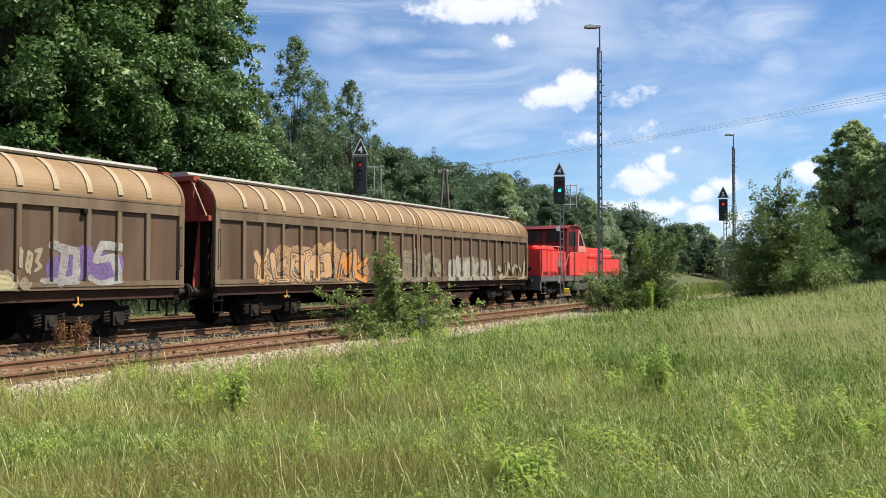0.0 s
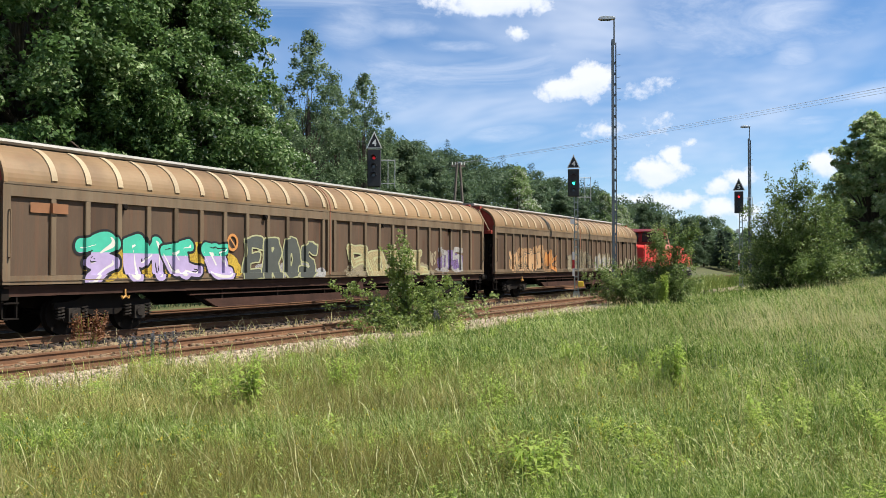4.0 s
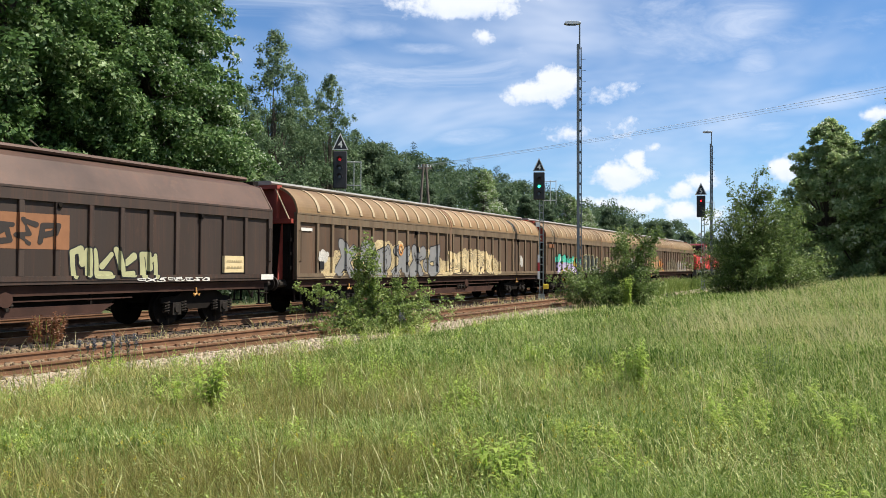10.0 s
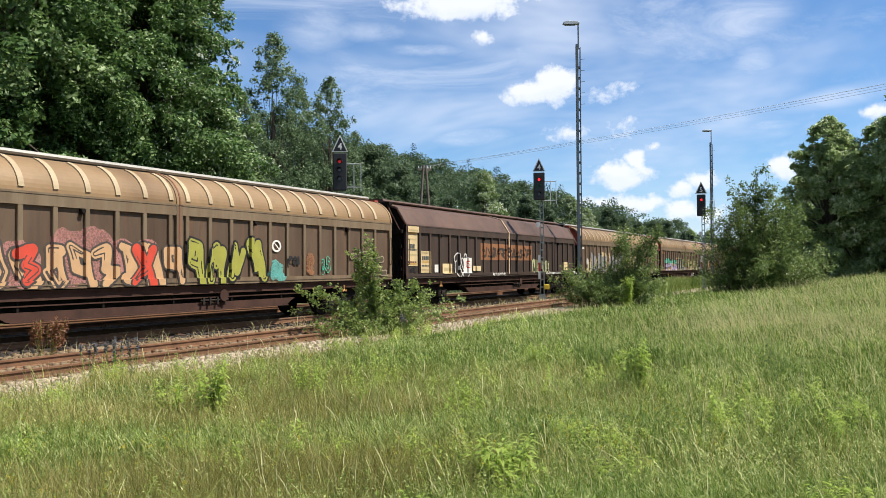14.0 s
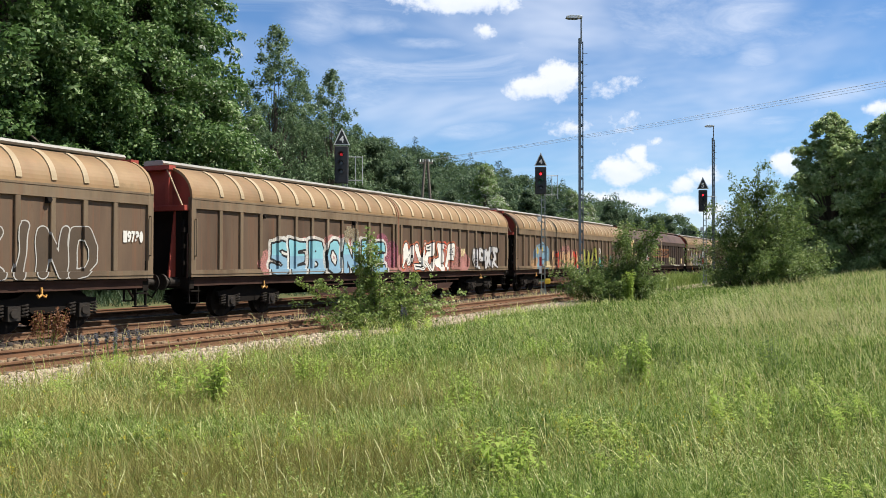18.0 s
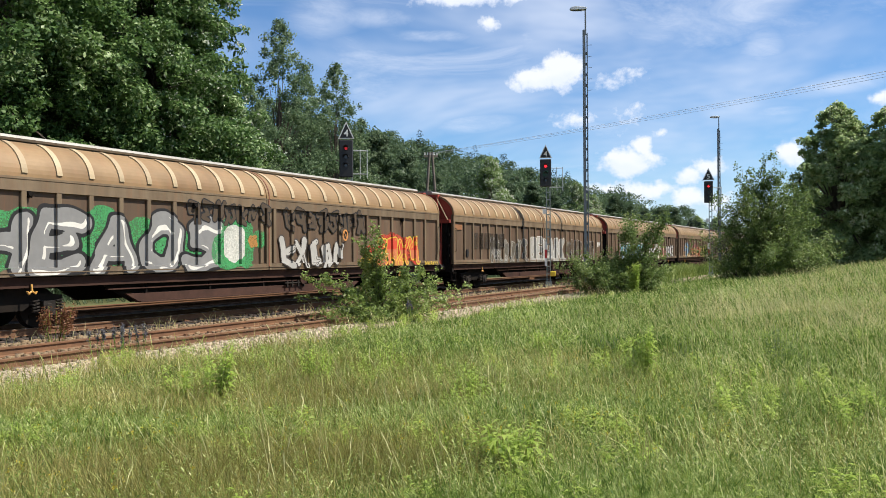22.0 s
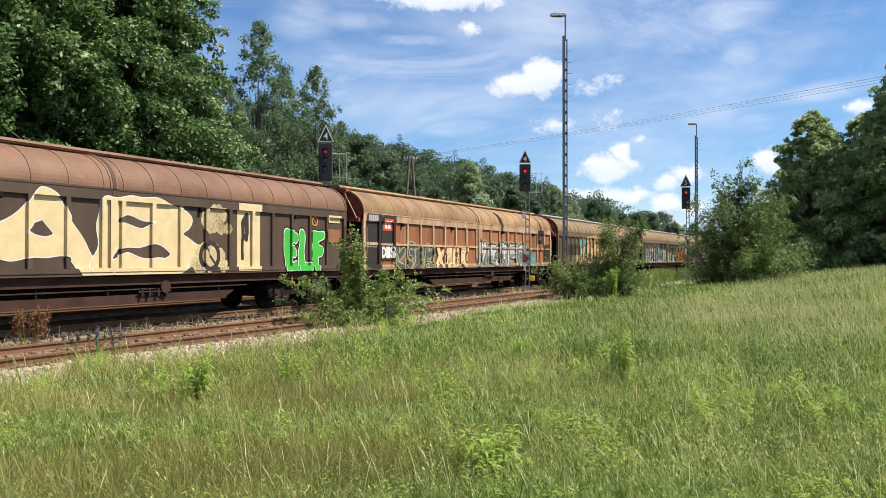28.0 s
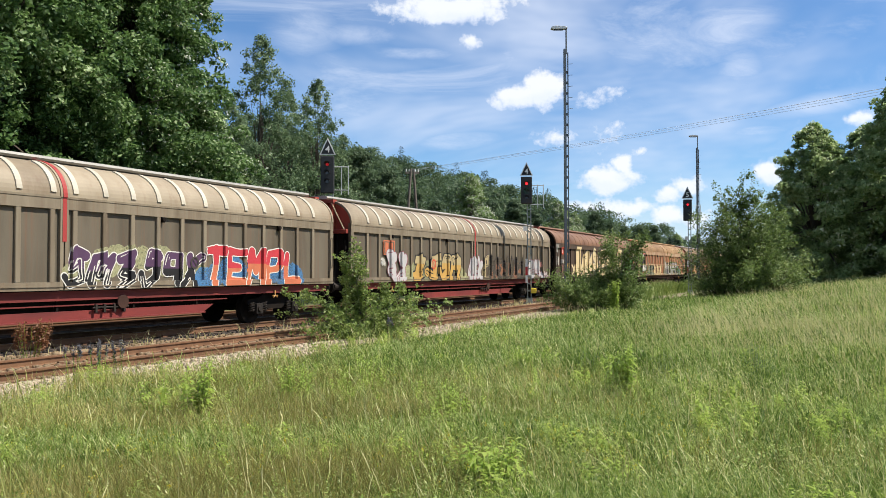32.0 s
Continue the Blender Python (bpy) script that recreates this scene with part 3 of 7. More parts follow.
def bogie(parent, x, mats):
    # bogie colour carries the shade below the wagon floor
    bg = part("bogie", made(box, -1.35, 1.35, -0.35, 0.35, 0.62, 0.92), M["soot_shade"], parent)
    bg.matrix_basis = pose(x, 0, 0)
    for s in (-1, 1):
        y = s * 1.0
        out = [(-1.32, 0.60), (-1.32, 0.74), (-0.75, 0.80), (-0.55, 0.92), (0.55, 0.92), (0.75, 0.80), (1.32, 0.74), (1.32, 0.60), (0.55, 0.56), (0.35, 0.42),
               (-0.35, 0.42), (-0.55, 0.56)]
        part("side_frame", made(prism, out, y - 0.05, y + 0.05, "y"), M["soot_shade"], bg)
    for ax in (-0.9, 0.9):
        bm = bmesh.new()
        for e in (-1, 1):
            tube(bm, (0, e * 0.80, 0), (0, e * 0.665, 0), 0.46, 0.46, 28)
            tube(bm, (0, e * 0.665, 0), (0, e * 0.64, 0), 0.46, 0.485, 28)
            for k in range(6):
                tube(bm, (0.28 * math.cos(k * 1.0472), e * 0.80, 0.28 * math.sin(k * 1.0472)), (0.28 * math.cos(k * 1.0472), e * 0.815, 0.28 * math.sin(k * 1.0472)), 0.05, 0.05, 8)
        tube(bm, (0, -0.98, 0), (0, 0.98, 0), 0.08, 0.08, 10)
        part("wheelset", bm, M["soot_shade"], bg).location = (ax, 0, 0.46)
        for s in (-1, 1):
            bm = bmesh.new()
            box(bm, ax - 0.15, ax + 0.15, s * 1.10 - 0.09, s * 1.10 + 0.09, 0.30, 0.62)
            tube(bm, (ax, s * 1.16, 0.46), (ax, s * 1.235, 0.46), 0.12, 0.10, 14)
            part("axle_box", bm, M["axle"], bg, "greasy grey steel axle box")
            for dx in (-0.30, 0.30):
                turns = [(ax + dx + 0.085 * math.cos(k * 0.9), s * 1.10 + 0.085 * math.sin(k * 0.9), 0.36 + k * 0.0105) for k in range(28)]
                part("coil_spring", made(pipe, turns, 0.02, 5), M["axle"], bg)
    return bg


POSTS = {}
M["faded_red"] = surface("faded_red_strip", (0.22, 0.07, 0.035), (0.17, 0.075, 0.04), 3, 0.7, 0.05)
M["stripe_red"] = surface("red_stripe_paint", (0.36, 0.035, 0.03), (0.28, 0.035, 0.03), 3, 0.6, 0.05)


def wagon(label, pal, length, kind="round", pitch=0.87, ribs=True, ridge="ridge", under="frame", square=False, end="red", joint="faded_red"):
    w = tagged(new("sliding_wall_wagon"), label, "freight wagon", "wagons of the freight train")
    h = length / 2
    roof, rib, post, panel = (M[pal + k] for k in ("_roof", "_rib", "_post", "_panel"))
    low = M["soot_shade"] if under == "red_frame" else M[end]
    line = roof_line(kind)
    n = int(round((h - 1.16 - 0.25) / pitch))
    step_x = (h - 1.16 - 0.30) / n
    posts = [-h + 1.16 + i * step_x for i in range(n + 1)]
    posts = posts + [-p for p in posts]
    for s in (-1, 1):
        for a, b in ((-h, -0.02), (0.02, h)):
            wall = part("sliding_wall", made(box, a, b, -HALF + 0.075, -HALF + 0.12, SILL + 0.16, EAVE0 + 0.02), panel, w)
            if s > 0:
                wall.matrix_basis = pose(0, 0, 0, 0, 0, 180)
            bm = bmesh.new()
            strip(bm, line, a, b, 0.05)
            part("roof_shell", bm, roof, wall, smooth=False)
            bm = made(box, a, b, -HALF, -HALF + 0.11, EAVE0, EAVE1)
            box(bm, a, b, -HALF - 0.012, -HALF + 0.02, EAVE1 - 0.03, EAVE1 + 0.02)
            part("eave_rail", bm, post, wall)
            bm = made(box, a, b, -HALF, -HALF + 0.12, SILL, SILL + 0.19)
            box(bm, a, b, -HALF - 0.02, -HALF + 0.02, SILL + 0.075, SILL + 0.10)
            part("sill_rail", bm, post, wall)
            for e in (a, b):
                g = 0.17 if abs(e) > 1 else 0.09
                part("corner_post", made(box, e if e == a else e - g, e + g if e == a else e, -HALF - 0.004, -HALF + 0.12, SILL + 0.004, EAVE1 + 0.03), post, wall)
            me_post = mesh_of("post", bevelled(made(box, -0.065, 0.065, -HALF + 0.004, -HALF + 0.08, SILL + 0.185, EAVE0 + 0.004), 0.012), post)
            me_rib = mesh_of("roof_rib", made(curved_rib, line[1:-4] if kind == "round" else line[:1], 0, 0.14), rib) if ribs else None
            for x in posts:
                if a < x < b:
                    part("post", me_post, None, wall).location.x = x
                    if ribs:
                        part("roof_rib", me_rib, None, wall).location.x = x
            for e in (a + 0.05, b - 0.05):
                part("edge_band", made(curved_rib, line, e, 0.09 if kind == "round" else 0.05, 0.022), roof, wall)
            if kind == "round" and (square or not ribs):
                me_seam = mesh_of("roof_seam", made(curved_rib, line, 0, 0.035, 0.014), roof)
                for x in posts:
                    if a < x < b:
                        part("roof_seam", me_seam, None, wall).location.x = x
            if square:
                bm = bmesh.new()
                box(bm, a + 0.1, b - 0.1, -HALF + 0.006, -HALF + 0.078, 2.12, 2.20)
                part("girt", bm, post, wall)
            for x in (a + 3.0, b - 3.0):
                bm = bmesh.new()
                tube(bm, (x, -HALF - 0.05, EAVE0 - 0.06), (x, -HALF + 0.06, EAVE0 - 0.06), 0.055, 0.055, 12)
                box(bm, x - 0.05, x + 0.05, -HALF - 0.02, -HALF + 0.07, EAVE0 - 0.14, EAVE0)
                part("door_roller", bm, M["soot_shade"], wall, "small dark steel door roller")
            bm = bmesh.new()
            e = a + 0.13 if abs(a) > 1 else b - 0.13
            pipe(bm, [(e, -HALF - 0.07, 1.75), (e, -HALF - 0.07, 2.75)], 0.016)
            for z in (1.75, 2.75):
                pipe(bm, [(e, -HALF - 0.07, z), (e, -HALF + 0.03, z)], 0.016)
            part("door_handle", bm, post, wall, "upright tubular door handle")
    if joint:
        bm = bmesh.new()
        jw = 0.045 if joint == "faded_red" else 0.11
        curved_rib(bm, line, 0, jw, 0.034)
        box(bm, -jw / 2, jw / 2, -HALF - 0.014, -HALF + 0.10, 2.3 if joint == "stripe_red" else SILL + 0.1, EAVE1 + 0.01)
        part("joint_strip", bm, M[joint], w, "painted strip over the joint of the walls")
    POSTS[w.name] = posts
    # ridge cover, floor, ends
    cap = [(-0.35, RIDGE - 0.06), (-0.39, RIDGE - 0.01), (-0.35, RIDGE + 0.05), (-0.25, RIDGE + 0.075), (0.25, RIDGE + 0.075), (0.35, RIDGE + 0.05), (0.39, RIDGE - 0.01), (0.35, RIDGE - 0.06)]
    part("ridge_cover", made(prism, cap, -h - 0.02, h + 0.02), M[ridge], w, "long rounded ridge cover")
    part("floor", made(box, -h + 0.02, h - 0.02, -1.28, 1.28, 1.02, 1.17), M["soot_shade"], w)
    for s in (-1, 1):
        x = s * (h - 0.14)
        # near-black sheet and posts stand in for the dark, shaded opening
        part("end_door", made(box, x - 0.03, x + 0.03, -1.3, 1.3, 1.17, EAVE0 - 0.02), M["soot_shade"], w, "lower end wall with the gap's shade in its near-black colour")
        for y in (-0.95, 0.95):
            part("end_post", bevelled(made(box, min(x, x + s * 0.17), max(x, x + s * 0.17), y - 0.13, y + 0.13, 1.18, EAVE0 - 0.07), 0.012), M["soot_shade"], w)
            bm = bmesh.new()
            pipe(bm, [(x + s * 0.20, y * 1.25, 1.25), (x + s * 0.20, y * 1.25, 2.75)], 0.025)
            for z in (1.5, 1.95, 2.4):
                box(bm, x + s * 0.2 - 0.05, x + s * 0.2 + 0.05, y * 1.25 - 0.06, y * 1.25 + 0.06, z, z + 0.12)
            part("locking_gear", bm, M["soot_shade"], w, "dark upright locking gear")
        arch = [(-1.3, EAVE0 - 0.015), (1.3, EAVE0 - 0.015)] + [(-p[0] - 0.08, p[1] - 0.06) for p in line] + [(p[0] + 0.08, p[1] - 0.06) for p in line[::-1]]
        part("end_wall", made(prism, arch, x - 0.03, x + 0.03), M[end], w, "recessed oxide-red end wall" if end == "red" else "")
        bm = made(box, s * (h + 0.04) - 0.10, s * (h + 0.04) + 0.10, -1.30, 1.30, EAVE0 - 0.06, EAVE0 + 0.09)
        part("end_beam", bevelled(bm, 0.01), M[end], w)
        bm = bmesh.new()
        for y in (-0.62, 0.62):
            box(bm, s * (h + 0.04) - 0.07, s * (h + 0.04) + 0.07, y - 0.06, y + 0.06, EAVE0 + 0.05, 4.22)
        box(bm, s * (h + 0.02) - 0.12, s * (h + 0.02) + 0.12, -0.72, 0.72, 4.12, 4.24)
        part("end_frame", bm, M[end], w)
        for y in (-1.0, 1.0):
            bm = bmesh.new()
            prism(bm, [(s * (h + 0.02), 1.16), (s * (h + 0.02), 2.98), (s * (h + 0.06), 2.98), (s * (h + 0.27), 1.30), (s * (h + 0.27), 1.16)], y * 0.85 - 0.02, y * 0.85 + 0.02, "y")
            part("gusset", bm, low, w)
            bm = made(tube, (s * (h + 0.10), y * 1.18, EAVE0 + 0.08), (s * (h + 0.10), y * 0.60, 4.15), 0.022, 0.022, 6)
            part("brace", bm, M["tan_rib"] if end == "red" else M["frame"], w, "thin pale diagonal brace" if end == "red" else "")
            bm = bmesh.new()
            gx = s * (h + 0.03)
            pipe(bm, [(gx, y * 1.30, 1.15), (gx, y * 1.30, 2.35), (gx - s * 0.12, y * 1.30, 2.42)], 0.018)
            part("grab_rail", bm, M["frame"], w)
            bm = made(box, s * (h - 0.14) - 0.07, s * (h - 0.14) + 0.07, y * 1.26 - 0.09, y * 1.26 + 0.09, 1.15, 1.62)
            part("lock_box", bevelled(bm, 0.012), M["soot_shade"], w)
            # buffers
            bm = bmesh.new()
            tube(bm, (s * (h - 0.05), y * 0.875, 1.05), (s * (h + 0.32), y * 0.875, 1.05), 0.13, 0.12, 14)
            tube(bm, (s * (h + 0.32), y * 0.875, 1.05), (s * (h + 0.50), y * 0.875, 1.05), 0.09, 0.09, 12)
            tube(bm, (s * (h + 0.50), y * 0.875, 1.05), (s * (h + 0.54), y * 0.875, 1.05), 0.22, 0.21, 18)
            part("buffer", bm, M["axle"], w, "round greasy steel buffer")
            bm = bmesh.new()
            for z in (0.45, 0.78):
                box(bm, s * (h - 0.25) - 0.17, s * (h - 0.25) + 0.17, y * 1.25 - 0.1, y * 1.25 + 0.1, z, z + 0.03)
            for dx in (-0.16, 0.16):
                box(bm, s * (h - 0.25) + dx - 0.015, s * (h - 0.25) + dx + 0.015, y * 1.25 - 0.03, y * 1.25 + 0.03, 0.45, 1.05)
            part("step", bm, M["soot_shade"], w)
        bm = bmesh.new()
        pipe(bm, [(s * (h - 0.05), 0, 1.02), (s * (h + 0.45), 0, 0.98), (s * (h + 0.55), 0, 0.85)], 0.05, 8)
        pipe(bm, [(s * (h + 0.05), -0.35, 1.0), (s * (h + 0.35), -0.33, 0.62), (s * (h + 0.53), -0.2, 0.78)], 0.03, 6)
        part("coupling", bm, M["soot_shade"], w)
        part("headstock", made(box, s * (h - 0.14) - 0.08, s * (h - 0.14) + 0.08, -1.3, 1.3, 0.86, 1.16), M["soot_shade"], w)
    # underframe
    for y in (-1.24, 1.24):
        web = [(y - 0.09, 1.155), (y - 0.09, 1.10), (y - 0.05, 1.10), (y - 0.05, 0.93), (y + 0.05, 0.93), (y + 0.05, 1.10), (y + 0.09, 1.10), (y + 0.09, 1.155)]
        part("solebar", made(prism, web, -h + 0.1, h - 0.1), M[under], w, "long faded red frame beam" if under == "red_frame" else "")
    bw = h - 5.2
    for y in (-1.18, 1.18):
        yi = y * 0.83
        # near-black web: the shade below the sill is in its colour
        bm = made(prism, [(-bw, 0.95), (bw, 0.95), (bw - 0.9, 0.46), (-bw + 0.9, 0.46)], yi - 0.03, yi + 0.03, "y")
        part("truss_beam", bm, M["soot_shade"], w)
        bm = made(prism, [(-bw + 0.55, 0.68), (bw - 0.55, 0.68), (bw - 0.95, 0.47), (-bw + 0.95, 0.47)], y - 0.04, y + 0.04, "y")
        part("bottom_chord", bm, M[under], w, "long rust-brown lower frame beam")
        part("bottom_flange", made(box, -bw + 0.95, bw - 0.95, y - 0.12, y + 0.12, 0.45, 0.48), M[under], w)
        part("stiffener", made(box, -bw, bw, y - 0.055, y + 0.055, 0.80, 0.83), M[under], w)
        for k in range(5):
            xk = (-bw + 1.2) + k * (2 * bw - 2.4) / 4
            part("hanger", made(box, xk - 0.03, xk + 0.03, y - 0.03, y + 0.03, 0.66, 0.95), M["soot_shade"], w)
        bm = bmesh.new()
        pipe(bm, [(0.9, y * 1.1, 0.74), (2.0, y * 1.1, 0.74)], 0.022)
        for xk in (1.0, 1.25, 1.55, 1.85):
            box(bm, xk - 0.03, xk + 0.03, y * 1.1 - 0.03, y * 1.1 + 0.03, 0.62, 0.82)
        part("brake_rigging", bm, M["axle"], w)
    for x, q in ((-2.2, 0.5), (0.6, 0.7), (2.6, 0.4)):
        part("equipment_box", made(box, x, x + q, -1.0, -0.5, 0.45, 0.9), M["soot_shade"], w)
    part("air_tank", made(tube, (-0.9, -0.7, 0.62), (0.3, -0.7, 0.62), 0.2, 0.2, 12), M["soot_shade"], w)
    for x in (-h + 2.75, h - 2.75):
        bogie(w, x, None)
        bm = bmesh.new()
        xx = x + (0.35 if x < 0 else -0.35)
        pipe(bm, [(xx, -1.33, 1.02), (xx, -1.35, 0.86), (xx + 0.09, -1.35, 0.80), (xx + 0.11, -1.35, 0.86)], 0.025, 6)
        pipe(bm, [(xx, -1.35, 0.86), (xx - 0.09, -1.35, 0.80), (xx - 0.11, -1.35, 0.86)], 0.025, 6)
        part("tow_hook", bm, M["yellow"], w, "yellow painted tow hook")
    bm = bmesh.new()
    tube(bm, (1.8, -1.34, 0.86), (1.8, -1.30, 0.86), 0.17, 0.17, 16)
    part("brake_wheel", bm, M["frame"], w)
    return w


for alias, src in (("dark_rib", "dark_roof"), ("dark_post", "dark_panel"), ("brown_rib", "brown_roof"), ("brown_post", "brown_panel")):
    M[alias] = M[src]
M["rust_rib"], M["rust_post"] = M["tan_rib"], surface("rusty_cream_post_paint", (0.48, 0.34, 0.21), (0.30, 0.15, 0.07), 1.2, 0.75, 0.1, stretch=STREAK)

TAN, TAN_LEN = "tan sliding-wall bogie wagon with ribbed roof and spray paint", 21.8
FRONTS = [38.35, 15.4, -7.45, -30.5, -52.55, -75.35, -98.45, -121.6, -144.75, -167.95, -190.45, -212.2, -235.15]
LENGTHS = [21.85, 21.8, 21.85, 20.95, 21.8, 21.9, 21.95, 21.9, 21.95, 21.35, 20.75, 21.95, 21.95]
first_tan = wagon(TAN, "tan", TAN_LEN)
first_grey = wagon("grey-beige sliding-wall wagon with pale roof ribs and red frame", "grey", TAN_LEN, under="red_frame", joint="stripe_red")
WAGONS = []
SIDES = {0: "tan sliding-wall wagon with peach and white graffiti", 1: "tan sliding-wall wagon with mint and lilac graffiti", 2: "tan sliding-wall wagon with silver and cream graffiti",
         4: "tan sliding-wall wagon with blue, red and olive graffiti", 5: "tan sliding-wall wagon with icy blue and coral graffiti",
         6: "tan sliding-wall wagon with chalk-white graffiti letters", 7: "tan sliding-wall wagon with silver and scarlet graffiti",
         8: "tan sliding-wall wagon with apricot and orange graffiti", 12: "grey-beige sliding-wall wagon with purple and crimson graffiti"}
for i in range(13):
    if i == 0:
        w = first_tan
    elif i == 3:
        w = wagon("dark brown sliding-wall wagon with faceted roof and faded lettering", "dark", LENGTHS[3], "faceted", 0.95, False, "dark_roof", end="soot_shade", joint="tan_rib")
    elif i == 9:
        w = wagon("rusty orange sliding-wall wagon with square panels and graffiti", "rust", LENGTHS[9], "round", 1.15, False, "rust_roof", square=True, joint="rust_post")
    elif i == 10:
        w = wagon("brown sliding-wall wagon with huge cream graffiti letters", "brown", LENGTHS[10], "round", 1.05, False, "brown_roof", end="soot_shade", joint="brown_post")
    elif i == 11:
        w = first_grey
    elif i == 12:
        w = copy_thing(first_grey, pose(0, 0, 0))
    else:
        w = copy_thing(first_tan, pose(0, 0, 0))
    if w.name not in POSTS:
        POSTS[w.name] = POSTS[first_grey.name if i > 10 else first_tan.name]
    if i in SIDES:
        tagged(w, SIDES[i])
    WAGONS.append(w)


# ---- locomotive ----
def locomotive():
    lo = tagged(new("diesel_locomotive"), "bright red diesel shunting locomotive with centre cab and grey frame", "locomotive")
    part("frame", made(box, -7.2, 7.2, -1.35, 1.35, 1.05, 1.35), M["loco_grey"], lo)

    def hood(name, x0, x1, top, ledge):
        """A wide lower body with doors and a narrow raised middle."""
        hd = part(name, bevelled(made(box, x0, x1, -1.34, 1.34, 1.32, ledge), 0.05, 2), M["loco_red"], lo)
        part("hood_top", bevelled(made(box, x0 + 0.25, x1 - 0.35, -0.82, 0.82, ledge - 0.02, top), 0.10, 3), M["loco_red"], hd)
        k = max(2, int((x1 - x0) / 0.95))
        for i in range(k):
            xa, wd = x0 + 0.15 + i * (x1 - x0 - 0.3) / k, (x1 - x0 - 0.3) / k
            part("hood_door", made(box, xa + 0.03, xa + wd - 0.03, -1.352, -1.32, 1.62, ledge - 0.12), M["loco_red"], hd)
            part("top_door", made(box, xa + 0.13, xa + wd + 0.05, -0.832, -0.80, ledge + 0.06, top - 0.14), M["loco_red"], hd)
            bm = bmesh.new()
            for q in range(4):
                box(bm, xa + 0.08, xa + wd - 0.08, -1.356, -1.33, 1.42 + q * 0.045, 1.44 + q * 0.045)
            part("louvre", bm, M["maroon"], hd)
        return hd
    hood("short_hood", -7.0, -3.3, 3.0, 2.75)
    hood("long_hood", 0.2, 6.95, 3.1, 2.42)
    part("cab_base", bevelled(made(box, -2.75, 0.18, -1.38, 1.38, 1.33, 2.72), 0.03), M["loco_red"], lo)
    cabs = [(-3.25, 2.4), (-3.2, 3.85), (-3.0, 4.12), (-2.6, 4.22), (-1.3, 4.22), (-0.95, 4.05), (0.12, 2.95), (0.12, 2.4)]
    cb = part("cab", made(prism, cabs, -1.36, 1.36, "y"), M["maroon"], lo, "driver's cab in dark red that holds its shade")
    # the entry's shade is painted in with the darker red
    part("cab_entry", made(box, -3.2, -2.74, -1.2, 1.2, 1.35, 2.85), M["maroon"], lo)
    part("cab_roof", bevelled(made(prism, [(-3.3, 4.05), (-2.75, 4.26), (-1.25, 4.29), (-0.88, 4.1), (-0.95, 4.04), (-1.3, 4.2), (-2.7, 4.18), (-3.2, 3.98)], -1.42, 1.42, "y"), 0.01), M["maroon"], lo)
    for y in (-1.37, 1.37):
        part("cab_window", made(prism, [(-2.85, 3.1), (-2.8, 3.85), (-1.75, 3.85), (-1.75, 3.1)], y - 0.01, y + 0.01, "y"), M["glass"], cb)
        part("front_pillar", made(prism, [(-1.4, 2.73), (-1.25, 4.08), (-0.98, 4.02), (0.06, 2.95), (0.06, 2.73)], y - 0.012, y + 0.012, "y"), M["pale_red"], cb, "pale faded red cab corner")
        part("cab_window", made(prism, [(-1.2, 3.12), (-1.12, 3.85), (-0.92, 3.8), (-0.32, 3.12)], y - 0.022, y + 0.022, "y"), M["glass"], cb)
        bm = bmesh.new()
        pipe(bm, [(-3.55, y, 1.2), (-3.45, y, 1.9), (-2.95, y, 2.55), (-2.4, y, 2.55)], 0.026)
        pipe(bm, [(-3.95, y, 0.9), (-3.95, y, 2.6)], 0.026)
        part("handrail", bm, M["pale_red"], lo, "pale red tubular handrail")
    part("windscreen", made(prism, [(-0.93, 4.0), (-0.86, 4.0), (0.16, 2.95), (0.09, 2.95)], -1.3, 1.3, "y"), M["silver"], cb, "pale sloping windscreen frame")
    for y in (-0.68, 0.68):
        part("cab_window", made(prism, [(y - 0.55, 3.25), (y + 0.55, 3.25), (y + 0.5, 3.95), (y - 0.5, 3.95)], -3.32, -3.12), M["glass"], cb)
    for x0, x1, top in ((-7.1, -3.9, 2.95), (0.3, 7.1, 2.62)):
        for y in (-1.42, 1.42):
            bm = bmesh.new()
            pipe(bm, [(x0, y, 1.35), (x0, y, top), (x1, y, top), (x1, y, 1.35)], 0.024)
            for k in range(1, 4):
                xx = x0 + (x1 - x0) * k / 4
                pipe(bm, [(xx, y, 1.35), (xx, y, top)], 0.02)
            part("handrail", bm, M["pale_red"], lo, "pale red tubular handrail")
    part("fuel_tank", bevelled(made(box, -1.6, 1.8, -1.25, 1.25, 0.45, 1.05), 0.08), M["loco_grey"], lo)
    part("exhaust_stack", made(tube, (1.2, 0, 3.25), (1.2, 0, 3.6), 0.16, 0.14, 12), M["soot_shade"], lo)
    part("antenna", made(tube, (-1.5, 0.3, 4.25), (-1.5, 0.3, 4.75), 0.015, 0.01, 6), M["silver"], lo)
    for x in (-4.6, 4.6):
        bogie(lo, x, None)
    for s in (-1, 1):
        bm = made(box, s * 7.15 - 0.08, s * 7.15 + 0.08, -1.35, 1.35, 0.6, 1.36)
        part("buffer_beam", bm, M["loco_grey"], lo)
        for y in (-0.875, 0.875):
            bm = bmesh.new()
            tube(bm, (s * 7.2, y, 1.05), (s * 7.7, y, 1.05), 0.13, 0.11, 14)
            tube(bm, (s * 7.7, y, 1.05), (s * 7.75, y, 1.05), 0.23, 0.22, 18)
            part("buffer", bm, M["axle"], lo)
            bm = bmesh.new()
            for z in (0.4, 0.7, 1.0):
                box(bm, s * 6.7 - 0.25, s * 6.7 + 0.25, y * 1.5 - 0.1, y * 1.5 + 0.1, z, z + 0.03)
